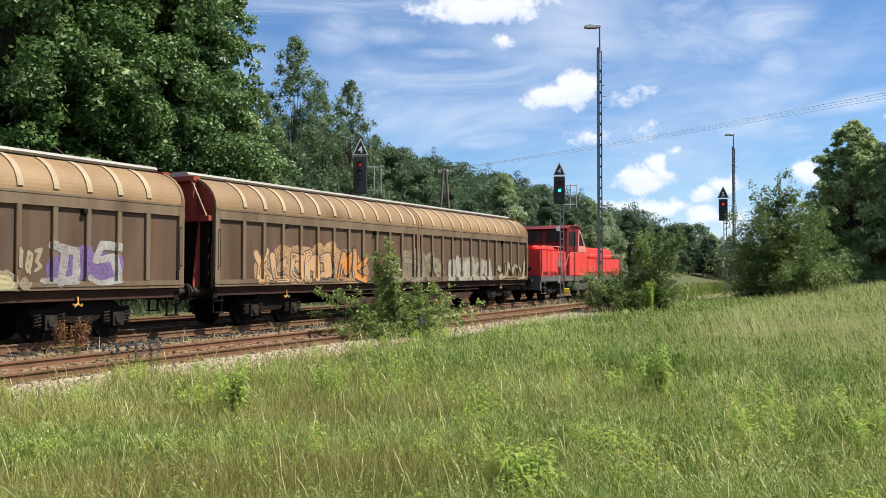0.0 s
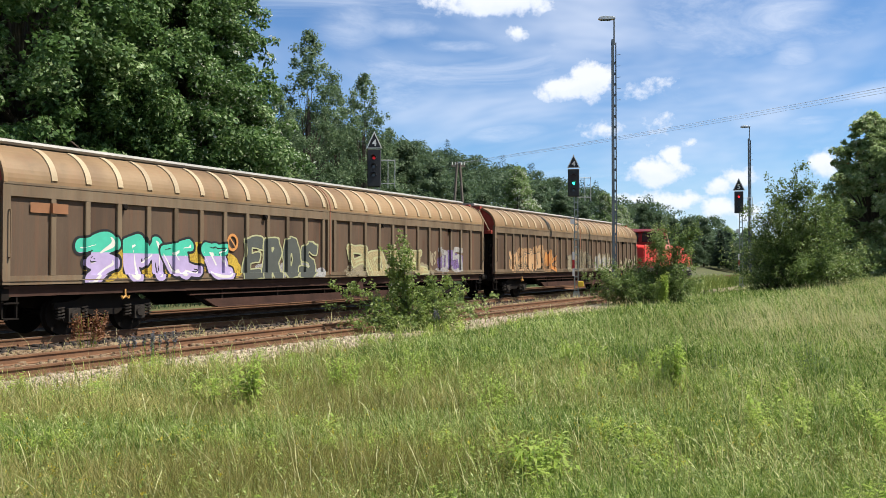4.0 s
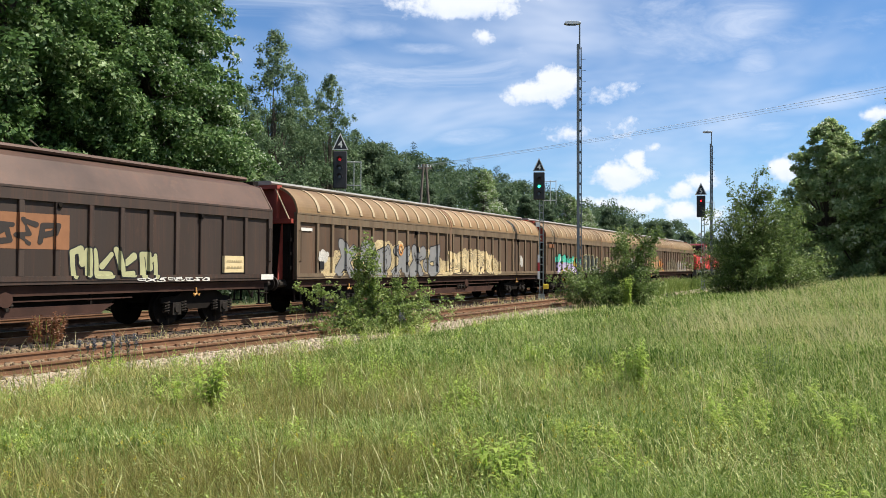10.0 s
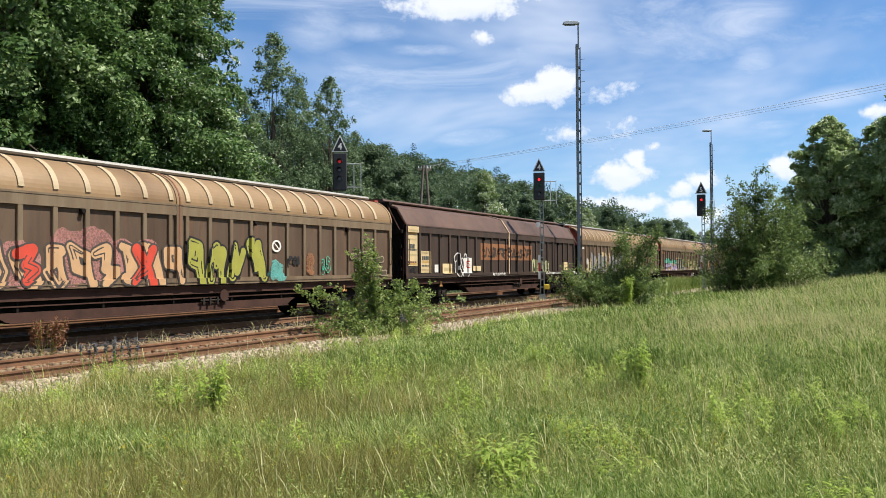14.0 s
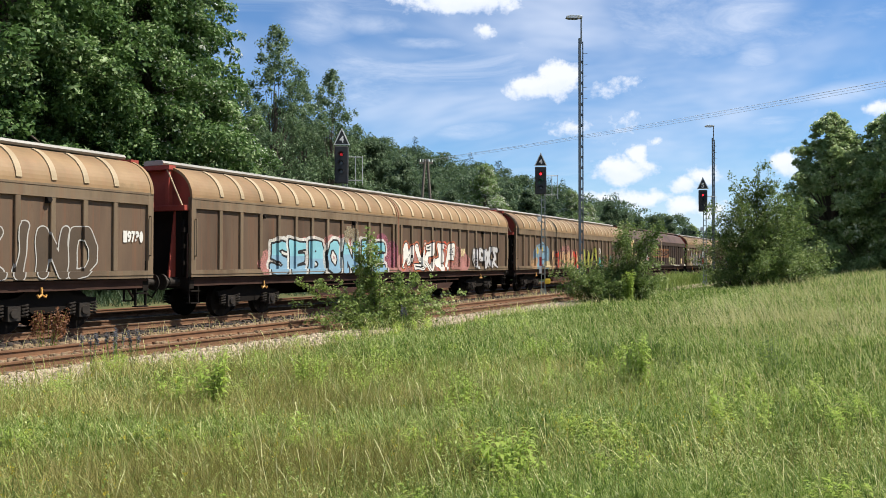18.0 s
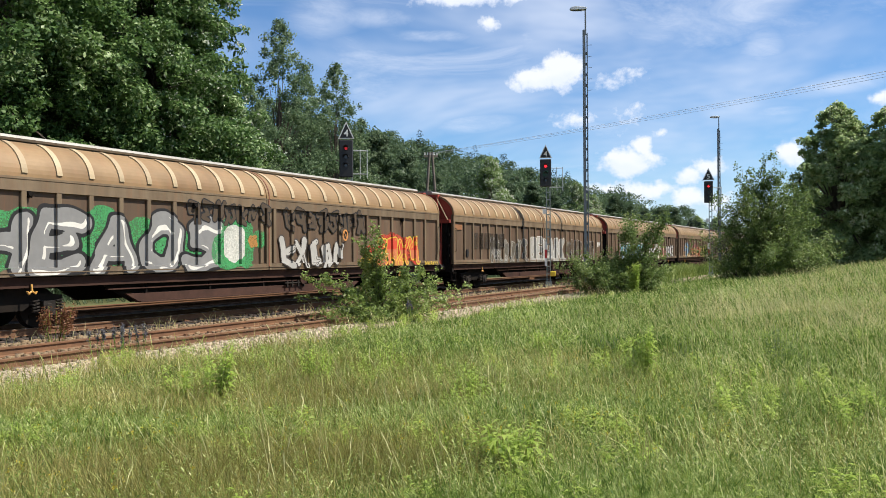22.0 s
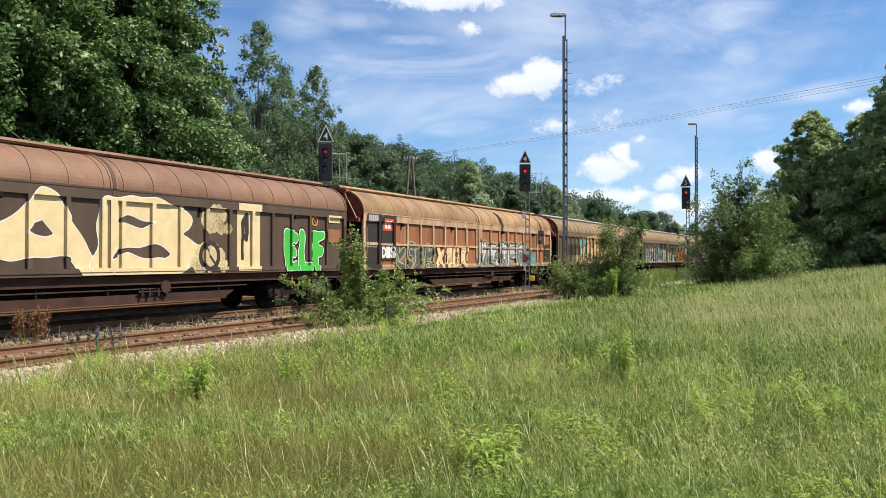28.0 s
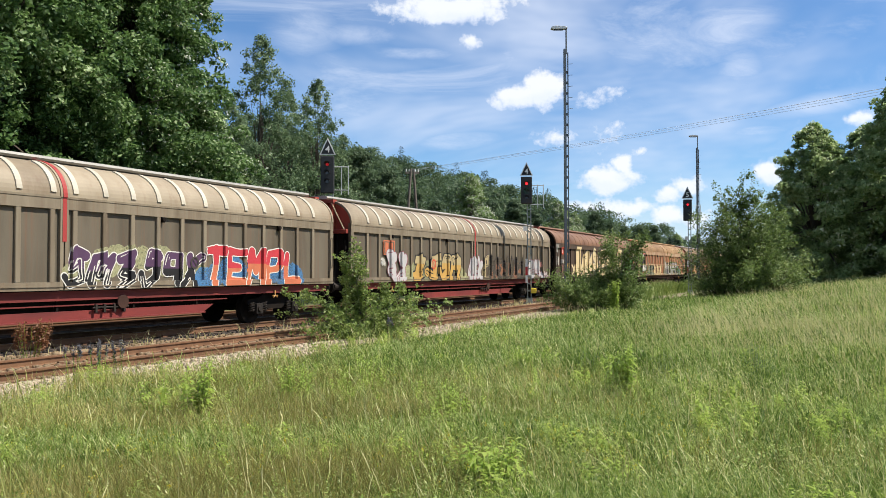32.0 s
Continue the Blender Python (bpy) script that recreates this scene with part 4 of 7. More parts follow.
            for dx in (-0.25, 0.25):
                box(bm, s * 6.7 + dx - 0.02, s * 6.7 + dx + 0.02, y * 1.5 - 0.02, y * 1.5 + 0.02, 0.4, 1.35)
            part("steps", bm, M["loco_grey"], lo)
            part("headlight", made(tube, (s * 7.0, y * 0.75, 1.75), (s * 7.06, y * 0.75, 1.75), 0.11, 0.11, 14), M["glass"], lo)
    return lo


LOCO = locomotive()


# ---- signals and lamp masts ----
def digit_mesh(text, size, material, name="numeral"):
    cu = bpy.data.curves.new(name, "FONT")
    cu.body, cu.size, cu.extrude, cu.offset = text, size, 0.004, 0.006
    cu.align_x, cu.align_y = "CENTER", "CENTER"
    ob = bpy.data.objects.new(name, cu)
    me = bpy.data.meshes.new_from_object(ob)
    bpy.data.objects.remove(ob)
    me.materials.append(material)
    return me


def signal(x, y, number, lit, face=180.0, box_on=False, up=0.0, tall=1.6, board_size=0.83):
    sg = tagged(new("railway_signal"), "dark colour-light railway signal with a triangular number board", "railway signal", "signals along the tracks")
    sg.matrix_basis = pose(x, y, float(ground_z(x, y)), 0, 0, face)
    # the screen looks along local -y
    bm = bmesh.new()
    for dx in (-0.09, 0.09):
        box(bm, dx - 0.025, dx + 0.025, -0.06, 0.06, -0.2, 4.95 + up)
    part("mast", bm, M["signal_post"], sg, "lattice post of grey-green steel")
    me = mesh_of("rung", made(box, -0.09, 0.09, -0.05, 0.05, -0.03, 0.03), M["signal_post"])
    for i in range(13):
        part("rung", me, None, sg).location.z = 0.35 + i * (0.36 + up / 13)
    bm = made(box, -0.16, 0.16, -0.12, 0.12, -0.2, 0.35)
    part("base", bm, M["signal_post"], sg)
    top = 6.35 + up
    part("screen", bevelled(made(box, -0.42, 0.16, -0.20, -0.02, top - tall, top), 0.03), M["black"], sg, "matt black signal screen")
    for z, nm in ((top - 0.37, "red"), (top - 0.74, "green"), (top - 1.11, "off")):
        bm = bmesh.new()
        tube(bm, (-0.13, -0.23, z), (-0.13, -0.20, z), 0.065, 0.065, 16)
        lamp = M["lamp_green" if nm == "green" else "lamp_red" if number == "5" or lit == "green" else "lamp_dim"] if nm == "red" or nm == lit else M["glass"]
        part("signal_lamp", bm, lamp, sg, "lit " + nm + " signal lamp" if lamp != M["glass"] else "")
        bm = bmesh.new()
        for k in range(7):
            a0, a1 = math.pi * k / 7, math.pi * (k + 1) / 7
            p = [(-0.13 + 0.12 * math.cos(q), z + 0.12 * math.sin(q)) for q in (a0, a1)]
            v = [bm.verts.new((p[j][0], yy, p[j][1])) for j, yy in ((0, -0.2), (1, -0.2), (1, -0.42), (0, -0.42))]
            bm.faces.new(v)
        part("hood", bm, M["black"], sg)
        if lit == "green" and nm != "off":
            # an added round shutter hinged above the lens hides the always-lit lamp: it lies under the hood when the
            # lamp shows
            flap = part("lamp_shutter", made(tube, (0, -0.012, -0.085), (0, -0.004, -0.085), 0.085, 0.085, 14), M["black"], sg, "small round black disc added to hide a lit lamp")
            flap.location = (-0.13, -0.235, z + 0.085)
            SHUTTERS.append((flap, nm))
    k = board_size
    base = top + 0.06
    tri = [(-0.13 - 0.42 * k, base), (-0.13 + 0.42 * k, base), (-0.13, base + 0.9 * k)]
    inner = [(-0.13 - 0.34 * k, base + 0.045 * k), (-0.13 + 0.34 * k, base + 0.045 * k), (-0.13, base + 0.78 * k)]
    board = part("number_board", made(prism, tri, -0.09, -0.07, "y"), M["white"], sg, "white-edged triangular board")
    part("board_face", made(prism, inner, -0.096, -0.088, "y"), M["black"], board)
    nm = part("numeral", digit_mesh(number, 0.48 * k, M["white"]), None, board)
    nm.matrix_basis = pose(-0.13, -0.10, base + 0.27 * k, 90, 0, 0)
    bm = bmesh.new()
    pipe(bm, [(0.05, 0.0, 4.9 + up), (0.75, 0.05, 4.9 + up)], 0.022)
    pipe(bm, [(0.05, 0.0, 5.9 + up), (0.75, 0.05, 5.9 + up)], 0.022)
    for dx in (0.45, 0.75):
        pipe(bm, [(dx, 0.03, 4.7 + up), (dx, 0.03, 5.95 + up)], 0.018)
    part("service_cage", bm, M["silver"], sg)
    part("plate", made(box, -0.30, -0.10, -0.09, -0.07, 3.85, 4.1), M["white"], sg, "small white plate on the post")
    for z0, z1, k in ((1.15, 1.55, "white"), (1.55, 2.0, "red_sign"), (2.0, 2.4, "white")):
        part("mast_sign", made(box, -0.20, -0.09, -0.09, -0.075, z0, z1), M[k], sg, "narrow white-red-white mast plate")
    if box_on:
        part("cable_box", bevelled(made(box, 0.08, 0.36, -0.2, 0.1, 0.62, 0.88), 0.02), M["bright_yellow"], sg, "yellow box on the post")
    return sg


M["red_sign"] = surface("signal_red_enamel", (0.50, 0.03, 0.03), (0.42, 0.03, 0.03), 4, 0.5, 0.03)
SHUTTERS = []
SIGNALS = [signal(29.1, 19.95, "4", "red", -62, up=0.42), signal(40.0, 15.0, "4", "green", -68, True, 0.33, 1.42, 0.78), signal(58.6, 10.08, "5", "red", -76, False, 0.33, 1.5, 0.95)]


def lamp_mast(x, y, height, turn):
    lm = tagged(new("lamp_mast"), "tall grey steel yard lamp mast with climbing rungs", "lamp mast", "lamp masts")
    lm.matrix_basis = pose(x, y, float(ground_z(x, y)), 0, 0, turn)
    bm = bmesh.new()
    box(bm, -0.16, -0.02, -0.09, 0.09, -0.3, height - 1.3)
    part("channel", bm, M["mast"], lm)
    bm = bmesh.new()
    box(bm, 0.07, 0.11, -0.09, 0.09, -0.3, height - 1.5)
    part("channel", bm, M["mast"], lm)
    me = mesh_of("rung", made(box, -0.02, 0.07, -0.06, 0.06, -0.07, 0.07), M["mast"])
    k = int((height - 2) / 0.62)
    for i in range(k):
        part("rung", me, None, lm).location.z = 0.4 + i * 0.62
    part("top_tube", made(tube, (0, 0, height - 1.6), (0, 0, height - 0.1), 0.05, 0.045, 10), M["mast"], lm)
    part("arm", made(tube, (0.04, 0, height - 0.1), (-0.5, 0, height - 0.06), 0.035, 0.035, 8), M["mast"], lm)
    head = [(-0.92, -0.04), (-0.86, 0.07), (-0.6, 0.12), (-0.1, 0.09), (0.06, 0.05), (0.06, -0.05), (-0.1, -0.08), (-0.8, -0.10)]
    hd = part("lamp_head", bevelled(made(prism, [(p[0], height - 0.06 + p[1]) for p in head], -0.15, 0.15, "y"), 0.02), M["silver"], lm, "flat grey lamp head")
    part("lens", made(box, -0.75, -0.2, -0.1, 0.1, height - 0.18, height - 0.14), M["glass"], hd)
    bm = bmesh.new()
    for i in range(5):
        z = height - 2.2 - i * 0.66
        pipe(bm, [(0.1, 0, z), (0.36, 0, z + 0.03)], 0.014)
    part("climbing_peg", bm, M["mast"], lm)


lamp_mast(45.9, 14.85, 16.1, -62)
lamp_mast(89.6, 14.5, 16.1, -62)


# ---- trees and bushes ----
def leaf_cloud(r, lobes, n, size, up=0.5, shell=(0.55, 1.05)):
    """Leaves on the outer shells of a set of lobes (x, y, z, radius, height): verts and quads."""
    lobes = np.asarray(lobes, float)
    wgt = lobes[:, 3] ** 2
    k = r.choice(len(lobes), n, p=wgt / wgt.sum())
    d = r.normal(size=(n, 3))
    if shell[0] > 0.4:
        d[:, 2] = np.where(r.random(n) < 0.55, np.abs(d[:, 2]) * 0.9 - 0.35 * r.random(n), d[:, 2])
    d /= np.linalg.norm(d, axis=1)[:, None]
    rad = r.uniform(shell[0], shell[1], n) ** (0.6 if shell[0] > 0.4 else 1.0)
    c = lobes[k, :3] + d * (lobes[k, 3] * rad)[:, None] * np.stack([np.ones(n), np.ones(n), lobes[k, 4] / lobes[k, 3]], 1)
    nrm = d * 0.55 + r.normal(size=(n, 3)) * 0.55
    nrm[:, 2] += up
    nrm /= np.linalg.norm(nrm, axis=1)[:, None]
    t = np.cross(nrm, r.normal(size=(n, 3)))
    t /= np.linalg.norm(t, axis=1)[:, None]
    b = np.cross(nrm, t)
    s = size * r.uniform(0.6, 1.35, n)[:, None]
    v = np.stack([c - t * s, c + b * s * 0.55 - nrm * s * 0.12, c + t * s, c - b * s * 0.55 - nrm * s * 0.12], 1)
    return v.reshape(-1, 3), np.arange(n * 4).reshape(-1, 4)


def limbs(bm, base, tips, r0, seg=7):
    for tip in tips:
        mid = (Vector(base) * 0.45 + Vector(tip) * 0.55) + Vector((0, 0, 0.12 * (Vector(tip) - Vector(base)).length))
        tube(bm, base, mid, r0, r0 * 0.6, seg, False)
        tube(bm, mid, tip, r0 * 0.6, r0 * 0.15, seg, False)


def tree(name, label, seed, height, radius, bottom, leaf, n, mat, lobes=34, lobe=(0.22, 0.36), trunk=0.28, taper=0.7, bloom=0, lean=0.0, category="tree",
         stems=1, shell=(0.55, 1.05), inner=0.25, full=0.6, petal=0.55, rugged=0.12, fine_top=0.2, flat=(0.5, 0.8)):
    """A tree about the origin. bottom: where the crown begins; taper: how much it narrows to the top."""
    r = np.random.default_rng(seed)
    tr = tagged(new(name), label, category)
    L = []
    for i in range(lobes):
        u = min(1.0, max(0.0, (i + r.uniform(-1.5, 2.5)) / lobes))
        z = bottom + (height - bottom) * u
        a, q = r.uniform(0, 6.2832), r.uniform(inner, 1.0) ** 0.6
        prof = math.sin(math.pi * min(1, 0.18 + 0.82 * u) ** 0.8) ** full * (1 - (1 - taper) * u)
        way = Vector((math.cos(a) * 1.4, math.sin(a) * 1.4, u * 4.0 + seed))
        prof *= 1 + rugged * (2.2 * noise.noise(way * 1.1) + 1.6 * noise.noise(way * 2.7))
        lr = radius * r.uniform(*lobe) * (1 - fine_top * u)
        rr = max(0.0, radius * prof * q - lr * 0.3)
        L.append((rr * math.cos(a) + lean * z, rr * math.sin(a), min(z, height - lr * 0.6 * r.uniform(0.5, 2.5)), lr, lr * r.uniform(*flat)))
    v, q = leaf_cloud(r, L, n, leaf, shell=shell)
    part("crown", quick_mesh("crown", v, q, mat), None, tr)
    if bloom:
        v, q = leaf_cloud(r, [(a, b, c, d * 1.08, e * 1.08) for a, b, c, d, e in L if r.random() < 0.75], bloom, leaf * petal, shell=shell)
        part("blossom", quick_mesh("blossom", v, q, M["blossom"]), None, tr, "clusters of white blossom")
    bm = bmesh.new()
    for k in range(stems):
        ox = 0.0 if stems == 1 else r.uniform(-0.25, 0.25)
        oy = 0.0 if stems == 1 else r.uniform(-0.25, 0.25)
        top = (ox * 3 + lean * height * 0.6, oy * 3, height * 0.72)
        tube(bm, (ox, oy, -0.3), (ox * 2, oy * 2, height * 0.3), trunk, trunk * 0.75, 9, False)
        tube(bm, (ox * 2, oy * 2, height * 0.3), top, trunk * 0.75, trunk * 0.2, 9, False)
        limbs(bm, (ox * 2, oy * 2, height * 0.3), [Vector((ox * 2, oy * 2, height * 0.3)).lerp(Vector(p[:3]), 0.72) for p in L[k::stems][::3]], trunk * 0.4)
    part("trunk", bm, M["bark"], tr)
    return tr


def place(ob, x, y, turn=0.0, size=1.0, sink=0.0):
    ob.matrix_basis = pose(x, y, float(ground_z(x, y)) - sink, 0, 0, turn) @ Matrix.Diagonal((size, size, size, 1))
    return ob


def repeat(ob, x, y, turn=0.0, size=1.0):
    o = copy_thing(ob, pose(0, 0, 0))
    return place(o, x, y, turn, size)


def at(bearing, y=None, dist=None):
    """Plan position at a bearing in degrees left of the track's direction."""
    b = math.radians(bearing)
    if dist is None:
        dist = y / math.sin(b)
    return dist * math.cos(b), dist * math.sin(b)


maple = tree("maple_tree", "large dark green maple with dense drooping foliage", 3, 21, 6.4, 0.8, 0.105, 170000, M["maple"], 900, (0.045, 0.135), 0.3, 0.85, inner=0.35, full=0.45, rugged=0.15, shell=(0.42, 1.5), flat=(0.6, 1.0))
place(maple, *at(57.5, 30), 20)
repeat(maple, *at(50.5, 31), 140, 1.0)
flowering = tree("maple_tree", "large green maple with pale seed clusters in the sun", 5, 19.0, 4.9, 0.8, 0.105, 105000, M["maple"], 560, (0.055, 0.16), 0.35, 0.62, bloom=8000, petal=0.75, inner=0.4, full=0.5, rugged=0.18, shell=(0.42, 1.5), flat=(0.6, 1.0))
place(flowering, *at(46.6, 29.5), 70)
alder = tree("alder_tree", "slender grey-green alder with airy foliage", 8, 15.4, 4.1, 1.0, 0.085, 36000, M["alder"], 170, (0.10, 0.24), 0.14, 0.85, shell=(0.15, 1.35), full=0.72, rugged=0.2, inner=0.1, fine_top=0.6, flat=(0.7, 1.2))
place(alder, *at(39.2, 33), 0)
repeat(alder, *at(35.4, 33), 120, 0.90)
repeat(alder, *at(37.3, 36), 220, 0.88)
repeat(alder, *at(33.6, 35), 300, 0.72)
repeat(alder, *at(41.3, 31), 60, 0.70)
robinia = tree("robinia_tree", "light green robinia with white blossom clusters", 11, 9.6, 3.6, 0.8, 0.11, 22000, M["robinia"], 150, (0.10, 0.22), 0.16, 0.55, bloom=10000, petal=0.65, shell=(0.3, 1.25))
place(robinia, *at(24.6, 31), 0)
repeat(robinia, *at(18.6, 31), 90, 0.95)
repeat(robinia, *at(17.4, 32), 200, 0.85)
repeat(robinia, *at(41.5, 27), 30, 0.8)
ash = tree("young_tree", "mid-green young tree at the wood's edge", 14, 10, 3.4, 0.5, 0.12, 20000, M["forest"], 120, (0.12, 0.26), 0.16, 0.6, shell=(0.42, 1.35))
place(ash, *at(32.5, 34), 0)
for k, (b, y, s) in enumerate(((30.6, 36, 0.95), (28.6, 38, 0.85), (27.0, 36, 0.75), (23.2, 36, 0.85), (21.6, 36, 0.9), (20.2, 36, 0.8), (16.0, 33, 0.9), (15.0, 35, 0.85),
                              (14.0, 34, 0.8), (13.0, 33, 0.85), (12.1, 33, 0.9), (47.5, 27, 0.55), (53, 27.5, 0.6), (43.5, 26.8, 0.5), (34, 29, 0.5), (37, 28, 0.55), (66, 27, 0.7))):
    repeat(ash, *at(b, y), 37 * k, s)

# woods beyond the meadow
oak = tree("oak_tree", "green broad-leaved tree with pale leaf undersides at the meadow's edge", 19, 13.8, 4.6, 0.2, 0.13, 58000, M["oak"], 330, (0.07, 0.18), 0.2, 0.72, inner=0.25, full=0.55, rugged=0.2, shell=(0.42, 1.5), fine_top=0.35, flat=(0.6, 1.0))
place(oak, *at(2.1, dist=76), 0)
for k, (b, d, s) in enumerate(((-0.9, 84, 1.02), (-3.2, 76, 1.25), (-5.8, 78, 1.2), (-8.5, 80, 1.2), (-12, 80, 1.15), (1.1, 112, 1.2), (3.4, 118, 0.9), (-4.0, 100, 1.3), (-16, 78, 1.2), (-21, 80, 1.2),
                              (5.4, 130, 0.6), (6.9, 140, 0.55), (8.2, 150, 0.55), (9.4, 165, 0.6), (10.6, 180, 0.6), (-27, 80, 1.1), (-33, 80, 1.2), (-40, 84, 1.2))):
    repeat(oak, *at(b, dist=d), 49 * k, s)

# bushes by the siding
def shrub(name, label, seed, sets, leaf, mat, stem):
    """A many-stemmed bush: leaves along bent branches.
    sets: (count, leaves, spread, reach low, reach high, height low, height high, shift x, shift y, leafless share)."""
    r = np.random.default_rng(seed)
    sh = tagged(new(name), label, "bush")
    bm, twigs = bmesh.new(), []
    for count, n, sigma, r0, r1, h0, h1, sx, sy, bare in sets:
        pos, wgt = [], []
        for k in range(count):
            a, reach, h = r.uniform(0, 6.283), r.uniform(r0, r1), r.uniform(h0, h1)
            bend, foot = r.uniform(0.9, 1.7), r.normal(size=2) * 0.22 * r1
            wob = r.normal(size=(7, 2)) * 0.05 * h
            line = []
            for t, w in zip(np.linspace(0, 1, 7), wob):
                line.append(Vector((foot[0] + sx * t + reach * t ** bend * math.cos(a) + w[0] * t, foot[1] + sy * t + reach * t ** bend * math.sin(a) + w[1] * t, -0.1 + (h + 0.1) * t ** 0.9)))
            for p, q, t in zip(line, line[1:], range(6)):
                tube(bm, p, q, stem * (1 - t / 6.5), stem * (1 - (t + 1) / 6.5), 5, False)
            for i in range(60):
                t = r.uniform(bare, 1.0) * 6
                m = int(min(t, 5))
                pos.append(line[m].lerp(line[m + 1], t - m))
                wgt.append(sigma * (1.3 - 0.8 * t / 6))
        pos, wgt = np.array(pos), np.array(wgt)
        pick = r.integers(0, len(pos), max(20, n // 8))
        twigs.append(np.repeat(pos[pick] + r.normal(size=(len(pick), 3)) * wgt[pick][:, None], 8, 0) + r.normal(size=(len(pick) * 8, 3)) * (0.6 * leaf + 0.16 * sigma))
    c = np.concatenate(twigs)
    c[:, 2] = np.where(c[:, 2] < 0.05, 0.05 + r.random(len(c)) * 0.3, c[:, 2])
    m = len(c)
    nrm = r.normal(size=(m, 3)) * 0.6 + np.array([0.05, -0.25, 0.75])
    nrm /= np.linalg.norm(nrm, axis=1)[:, None]
    t = np.cross(nrm, r.normal(size=(m, 3)))
    t /= np.linalg.norm(t, axis=1)[:, None]
    b = np.cross(nrm, t)
    s = leaf * r.uniform(0.6, 1.3, m)[:, None]
    v = np.stack([c - t * s, c + b * s * 0.6, c + t * s, c - b * s * 0.6], 1).reshape(-1, 3)
    part("trunk", bm, M["bark"], sh)
    part("crown", quick_mesh("crown", v, np.arange(m * 4).reshape(-1, 4), mat), None, sh)
    return sh


thin = shrub("birch_bush", "thin young birch bush with loose leaves beside the rusty siding", 21,
             [(6, 3600, 0.085, 0.1, 0.4, 1.9, 2.7, -0.3, 0.3, 0.25), (9, 3200, 0.075, 1.0, 1.75, 0.8, 1.7, -0.1, 0.1, 0.3), (10, 3000, 0.09, 0.6, 1.3, 0.9, 1.6, 0.5, -0.4, 0.3), (40, 9000, 0.13, 0.6, 1.9, 0.2, 0.95, 0, 0, 0.1)], 0.038, M["bush"], 0.012)
place(thin, 17.6, 11.0, 0)
low = shrub("willow_bush", "dense low willow bush with a ragged top", 24,
            [(17, 9500, 0.17, 0.3, 1.15, 2.4, 3.75, 0.45, -0.55, 0.2), (50, 20000, 0.19, 0.7, 1.7, 0.5, 1.9, -0.1, 0.2, 0.05), (40, 16000, 0.18, 0.3, 1.4, 0.4, 1.6, -0.75, 1.5, 0.05)], 0.046, M["birch"], 0.018)
place(low, *at(15.1, dist=34), 0)
tall = shrub("birch_bush", "tall spreading birch bush with sunlit leaves in the grass", 27,
             [(14, 12000, 0.22, 0.2, 1.1, 5.4, 7.2, -0.2, 0.4, 0.2), (34, 26000, 0.32, 0.9, 2.8, 3.0, 5.4, 0, 0, 0.1), (95, 46000, 0.36, 1.8, 3.7, 0.6, 3.3, 0.2, -0.4, 0.03)], 0.062, M["birch"], 0.03)
place(tall, *at(6.4, dist=49), 0)


def far_woods():
    """The wooded slope behind the tracks: many trees in one body of leaves."""
    r = np.random.default_rng(31)
    lob, con = [], []
    for i in range(760):
        y = 46 + 110 * r.random() ** 0.8
        x = r.uniform(-60, 520) if i % 4 else r.uniform(40, 260)
        z = float(ground_z(x, y))
        h = r.uniform(10, 16) * (0.62 + 0.38 * float(step(480, 200, x)))
        if r.random() < 0.2:
            con.append((x, y, z, h * 1.12))
        else:
            w = h * r.uniform(0.26, 0.36)
            for j in range(18):
                u, a = r.random(), r.uniform(0, 6.28)
                q = w * 0.95 * math.sqrt(max(0.05, 1 - u * u)) * r.random() ** 0.4
                lob.append((x + q * math.cos(a), y + q * math.sin(a), z + h * (0.38 + 0.52 * u), w * r.uniform(0.2, 0.36), w * r.uniform(0.15, 0.28)))
    for i in range(170):
        x, y = at(r.uniform(4.0, 17.0), dist=r.uniform(150, 230))
        z, h = float(ground_z(x, y)), r.uniform(4.5, 7.0)
        if i % 3 == 0:
            con.append((x, y, z, h * 1.15))
            continue
        for j in range(9):
            lob.append((x + r.normal() * 1.8, y + r.normal() * 1.8, z + h * r.uniform(0.1, 0.85), r.uniform(0.9, 1.7), r.uniform(0.8, 1.4)))
    v, q = leaf_cloud(r, lob, 470000, 0.27, shell=(0.42, 1.4))
    tagged(new("wood", quick_mesh("wood", v, q, M["forest"])), "dark mixed woods on the slope behind the railway", "woods", kind="stuff")
    vv, qq, n0 = [], [], 0
    for x, y, z, h in con:
        n = 420
        u = 0.94 * r.random(n) ** 0.8
        a = r.uniform(0, 6.28, n)
        rad = 0.23 * h * (1 - u) ** 0.8 * r.uniform(0.55, 1.0, n) + 0.1
        c = np.stack([x + rad * np.cos(a), y + rad * np.sin(a), z + 0.8 + u * (h - 0.8)], 1)
        out = np.stack([np.cos(a), np.sin(a), -0.45 + 0 * a], 1)
        side = np.stack([-np.sin(a), np.cos(a), 0 * a], 1)
        s = (0.25 + 0.6 * (1 - u))[:, None]
        vv.append(np.stack([c - out * s * 0.6, c + side * s * 0.4, c + out * s, c - side * s * 0.4], 1).reshape(-1, 3))
        qq.append(np.arange(n * 4).reshape(-1, 4) + n0)
        n0 += n * 4
    tagged(new("spruces", quick_mesh("spruces", np.concatenate(vv), np.concatenate(qq), M["spruce"])), "pointed dark spruces among the far woods", "woods", kind="stuff")


far_woods()


